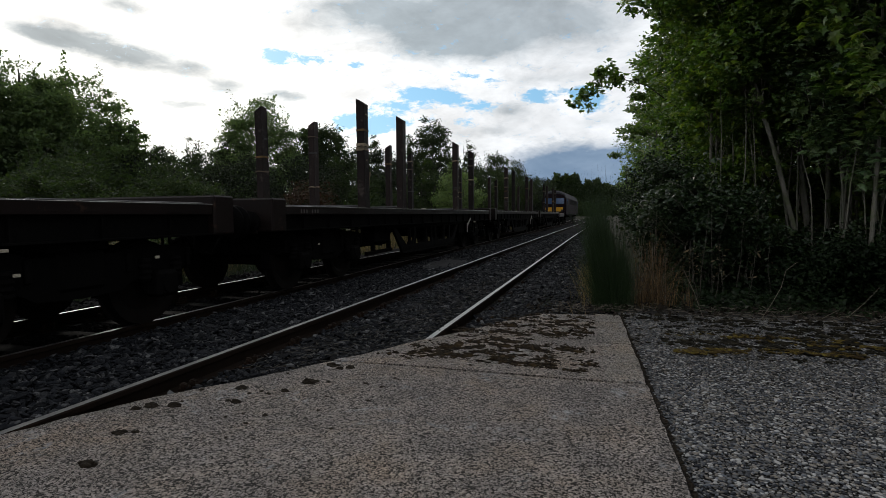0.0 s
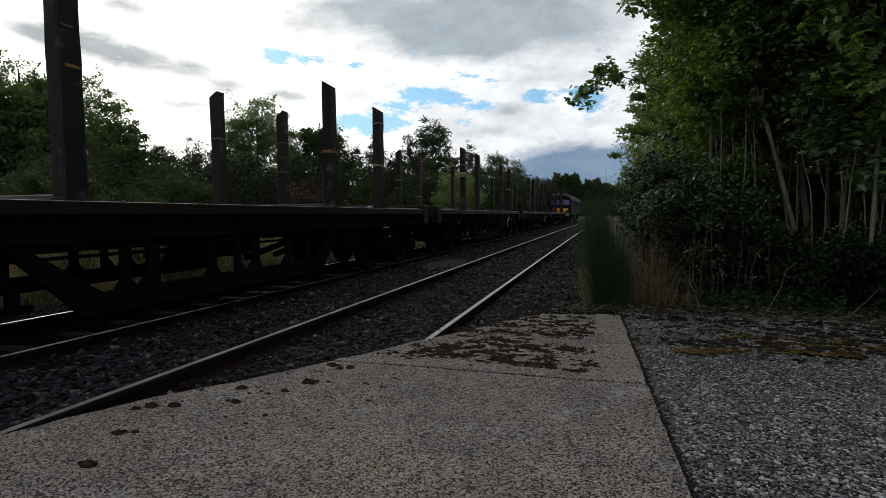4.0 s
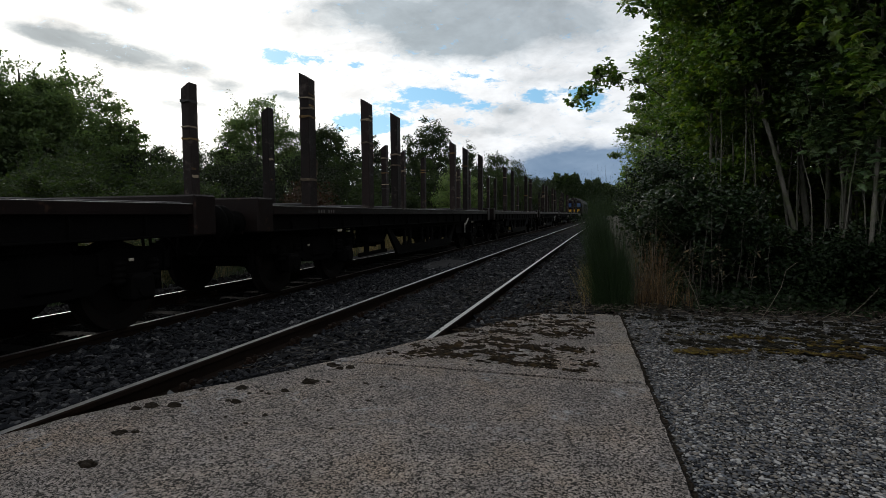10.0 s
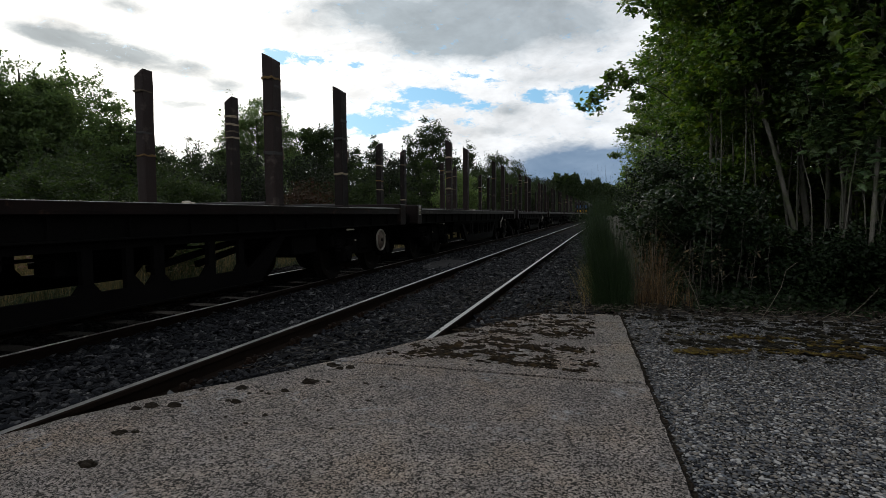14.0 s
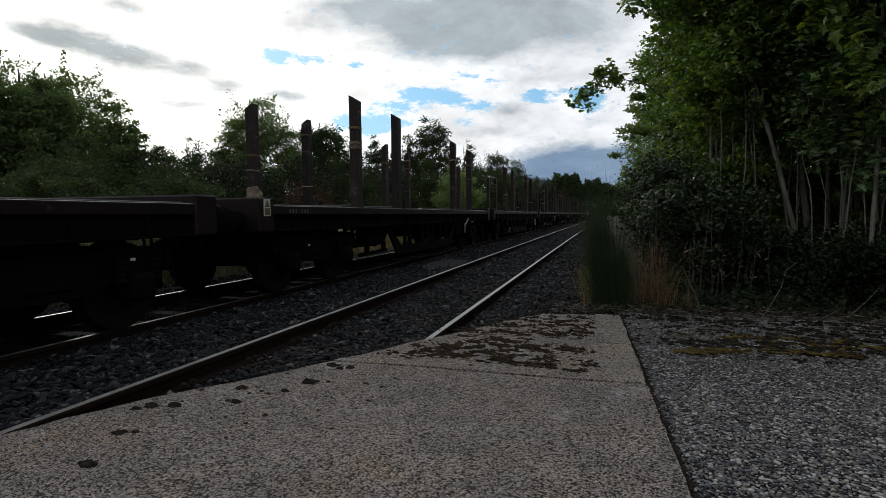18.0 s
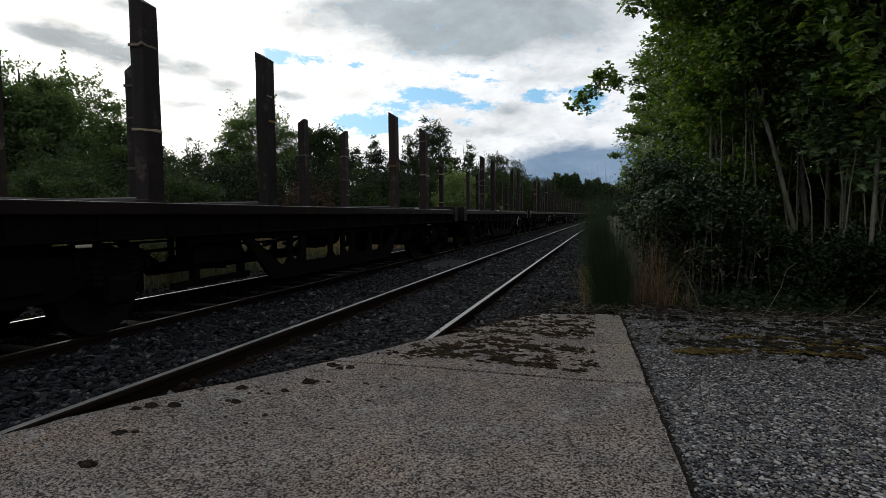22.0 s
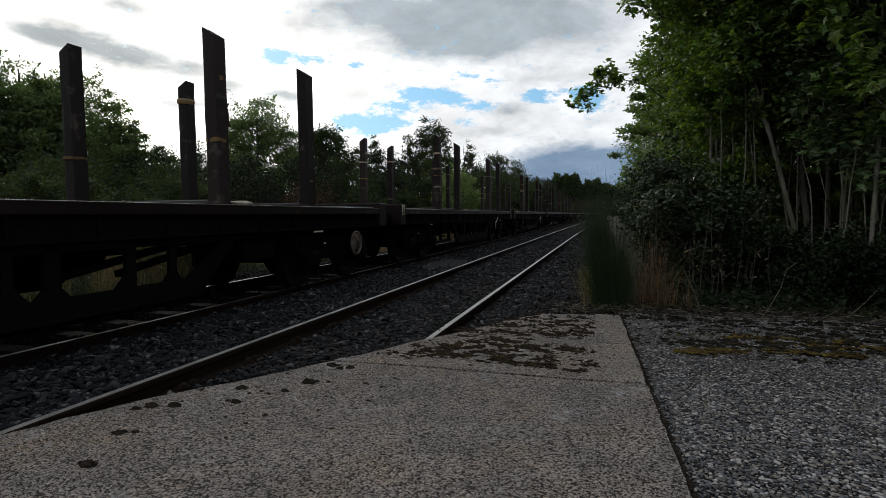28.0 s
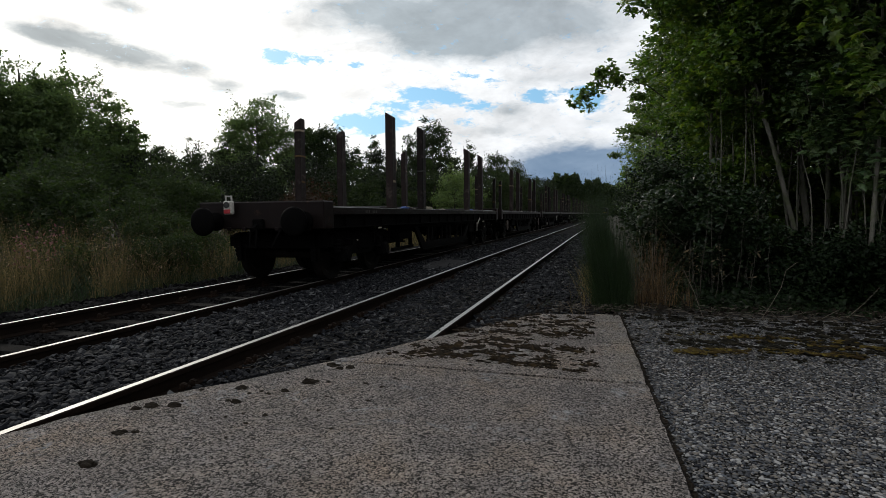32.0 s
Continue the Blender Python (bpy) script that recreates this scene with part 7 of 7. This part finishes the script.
                part("wheel", bm, "wheel", ws)
    return e


WAGON_PITCH, FIRST = 15.806, 13.997
STAKES4 = (-4.417, -2.370, 2.370, 4.417)
STAKES6 = (-6.123, -3.896, -2.381, 2.374, 3.960, 6.189)
SPEED = ((0, 1.139), (1, 1.491), (2, 1.897), (3, 2.351), (4, 2.811), (5.5, 3.4), (7, 3.944), (8, 4.336), (9, 4.652), (10, 4.903), (11, 5.248), (12, 5.591), (13, 5.846), (14, 6.074), (15.5, 6.266), (17, 6.432), (18, 6.535), (19, 6.602), (20, 6.702), (21, 6.76), (22, 6.824), (23, 6.89), (24, 6.98), (25, 6.96), (26.5, 6.95), (28, 7.03), (29, 7.08), (30, 7.02), (31, 7.005), (32, 7.05))
_tt = np.linspace(0, 32, 3201)
_vv = np.interp(_tt, [a for a, b in SPEED], [b for a, b in SPEED])
_ss = np.concatenate([[0], np.cumsum((_vv[1:] + _vv[:-1]) / 2 * 0.01)])


def gone(t):
    """Metres that the train has moved since the start."""
    return float(np.interp(t, _tt, _ss))


TRAIN = []      # thing, place of its middle at the start, length between the guiding wheels


def build_train():
    kinds = {"a": wagon(STAKES4, 1), "b": wagon(STAKES4, 2, lever=False), "six": wagon(STAKES6, 3, mark=-5.90), "wheel": wagon(STAKES4, 4, handwheel=(6.05,), lever=False), "both": wagon(STAKES4, 5, handwheel=(6.05, -5.94), lever=False, rusty_dish=True),
             "c": wagon(STAKES4, 6), "tail": wagon(STAKES4, 7, tail=True, cloth=True, mark=-5.85)}
    order = {-2: "b", -1: "c", 0: "a", 1: "b", 2: "six", 3: "c", 4: "wheel", 5: "a", 6: "c", 7: "b", 8: "a", 9: "c", 10: "both", 11: "tail"}
    used = set()
    for n, k in order.items():
        w = kinds[k]
        if k in used:
            w = copy_thing(w, pose(0, 0, 0))
        used.add(k)
        TRAIN.append((w, FIRST - WAGON_PITCH * n, PIVOT, 0.0))
    by_place = {n: TRAIN[i][0] for i, n in enumerate(order)}
    for n in (3, 5, 9):
        warning_sign(by_place[n])
    # torn sacking caught round the foot of a stake
    bm = bmesh.new()
    bmesh.ops.create_icosphere(bm, subdivisions=3, radius=1, matrix=pose(-HALF + 0.09, -4.33, DECK + 0.27) @ Matrix.Diagonal((0.13, 0.16, 0.22, 1)))
    for v in bm.verts:
        v.co += Vector(noise.noise_vector(v.co * 7)) * 0.06 + Vector(noise.noise_vector(v.co * 23)) * 0.02
    part("sacking", bm, "strap", by_place[5], "torn tan sacking caught round a stake")
    scribble(by_place[11], 1.15, 2.6, 15, 3)
    scribble(by_place[6], -3.9, -3.25, 9, 8)
    for y, wd in ((3.02, 0.07), (5.34, 0.03)):
        bm = bmesh.new()
        box(bm, HALF + 0.0005, HALF + 0.003, y, y + wd, DECK - 0.10, DECK - 0.035)
        part("paint_patch", bm, "dull_white", by_place[11])
    bm = bmesh.new()
    for k in range(3):
        box(bm, HALF - 0.26 + 0.05 * k, HALF - 0.10 + 0.03 * k, -2.16 + 0.04 * k, -1.44 - 0.03 * k, DECK + 0.005 + 0.017 * k, DECK + 0.020 + 0.017 * k, 0.003)
    part("board_bundle", bm, "bark_bit", by_place[3], "bundle of pale offcut boards left on the deck")
    bm = bmesh.new()
    bmesh.ops.create_icosphere(bm, subdivisions=3, radius=1, matrix=pose(HALF - 0.14, 2.95, DECK + 0.02, 0, 0, 90) @ Matrix.Diagonal((0.20, 0.09, 0.035, 1)))
    for v in bm.verts:
        v.co += Vector(noise.noise_vector(v.co * 11)) * 0.022
    part("sheet_scrap", bm, "bark_bit", by_place[10], "crumpled pale plastic sheet on the deck")
    bm = bmesh.new()
    for k, (y0, y1, z1) in enumerate(((-2.09, -1.38, 0.045), (-1.86, -1.36, 0.068), (-1.80, -1.40, 0.080))):
        box(bm, HALF - 0.24 + 0.03 * k, HALF - 0.07 - 0.02 * k, y0, y1, DECK + 0.004 + 0.020 * k, DECK + z1, 0.006)
    for v in bm.verts:
        v.co += Vector(noise.noise_vector(v.co * 9)) * 0.008
    part("board_bundle", bm, "bark_bit", by_place[11], "bundle of pale offcut boards left on the deck")
    bm = bmesh.new()
    bmesh.ops.create_icosphere(bm, subdivisions=3, radius=1, matrix=pose(HALF - 0.13, -3.40, DECK + 0.025, 0, 0, 90) @ Matrix.Diagonal((0.16, 0.09, 0.034, 1)))
    for v in bm.verts:
        v.co += Vector(noise.noise_vector(v.co * 12)) * 0.022
    part("sheet_scrap", bm, "bluecloth", by_place[11], "crumpled blue sheeting on the deck")
    V, Fq = tubes([run_path((HALF - 0.10, -3.27, DECK + 0.06), (HALF - 0.05, -2.85, DECK + 0.012), 0.006, 0.004, 5, 0.02)], 6)
    part("rope_end", mesh_of("rope_end", V, Fq, True), "bark_bit", by_place[11], "pale frayed rope end")
    TRAIN[-1][0]["label"] = "last timber wagon with a white tail lamp on its end beam"
    TRAIN[4][0]["label"] = "empty flat timber wagon with six stakes a side"
    TRAIN.append((barrier_wagon(), 56.95, 1.75, 0.0))
    lo = locomotive()
    TRAIN.append((lo, 60.85 + 10.5, 7.0, 10.5))


def on_line(s, half, back):
    """The pose of a vehicle whose middle is s along the line; its own origin lies back behind the middle."""
    s0, s1 = s - half, s + half
    x0, x1 = bend(s0), bend(s1)
    a = math.atan2(x1 - x0, s1 - s0)
    d = Vector((math.sin(a), math.cos(a), 0))
    c = Vector((FAR_X + (x0 + x1) / 2, s, FAR_Z)) - d * back
    return Matrix.Translation(c) @ Matrix.Rotation(-a, 4, "Z")


def motions():
    # sway of the branch: seconds, shift to the right and upwards in centimetres
    sway = ((0, 0, 0), (2, -1, -2), (3.4, -1, 2), (6, -1, 6), (8, 0, 0), (10, -2.5, 2), (12, 1.5, -1), (13, 8, -2), (14, 16, -5), (15.2, 9, -2), (17, 2.5, -2), (19, -2.5, 3), (21, -2.5, -3), (23, -2, -4), (25, -2.5, 0), (28, -1, 0), (30, 1, -2), (32, 1, 0))
    for ob, rest in SWAYING:
        walk(ob, [(t, Matrix.Translation(rest + Vector((0.0096 * dx, 0.0029 * dx, 0.01 * dz)))) for t, dx, dz in sway])
    times = [i * 0.5 for i in range(65)]
    turn_times, last = [0.0], 0.0
    for i in range(1, 961):
        t = i / 30
        if (gone(t) - last) / WHEEL_R > 1.05 or i == 960:
            turn_times.append(t)
            last = gone(t)
    for ob, mid, half, back in TRAIN:
        walk(ob, [(t, on_line(mid + gone(t), half, back)) for t in times])
        for ws in ob.children:
            if ws.name.startswith("wheelset"):
                c = ws.matrix_basis.translation.copy()
                walk(ws, [(t, Matrix.Translation(c) @ Matrix.Rotation(-gone(t) / c.z, 4, "X")) for t in turn_times])


ground()
rail_track("siding_track", NEAR_X, 0.0, "rusty siding with bright railheads running under the concrete pad", 0.72, 0.3)
rail_track("running_line", FAR_X, FAR_Z, "running line with polished rails on timber sleepers", 0.70, -5.8)
concrete_pad()
pebble_yard()
left_wood()
right_wood()
distance()
weeds()
build_train()
pad_dirt()
ballast_stones()
motions()
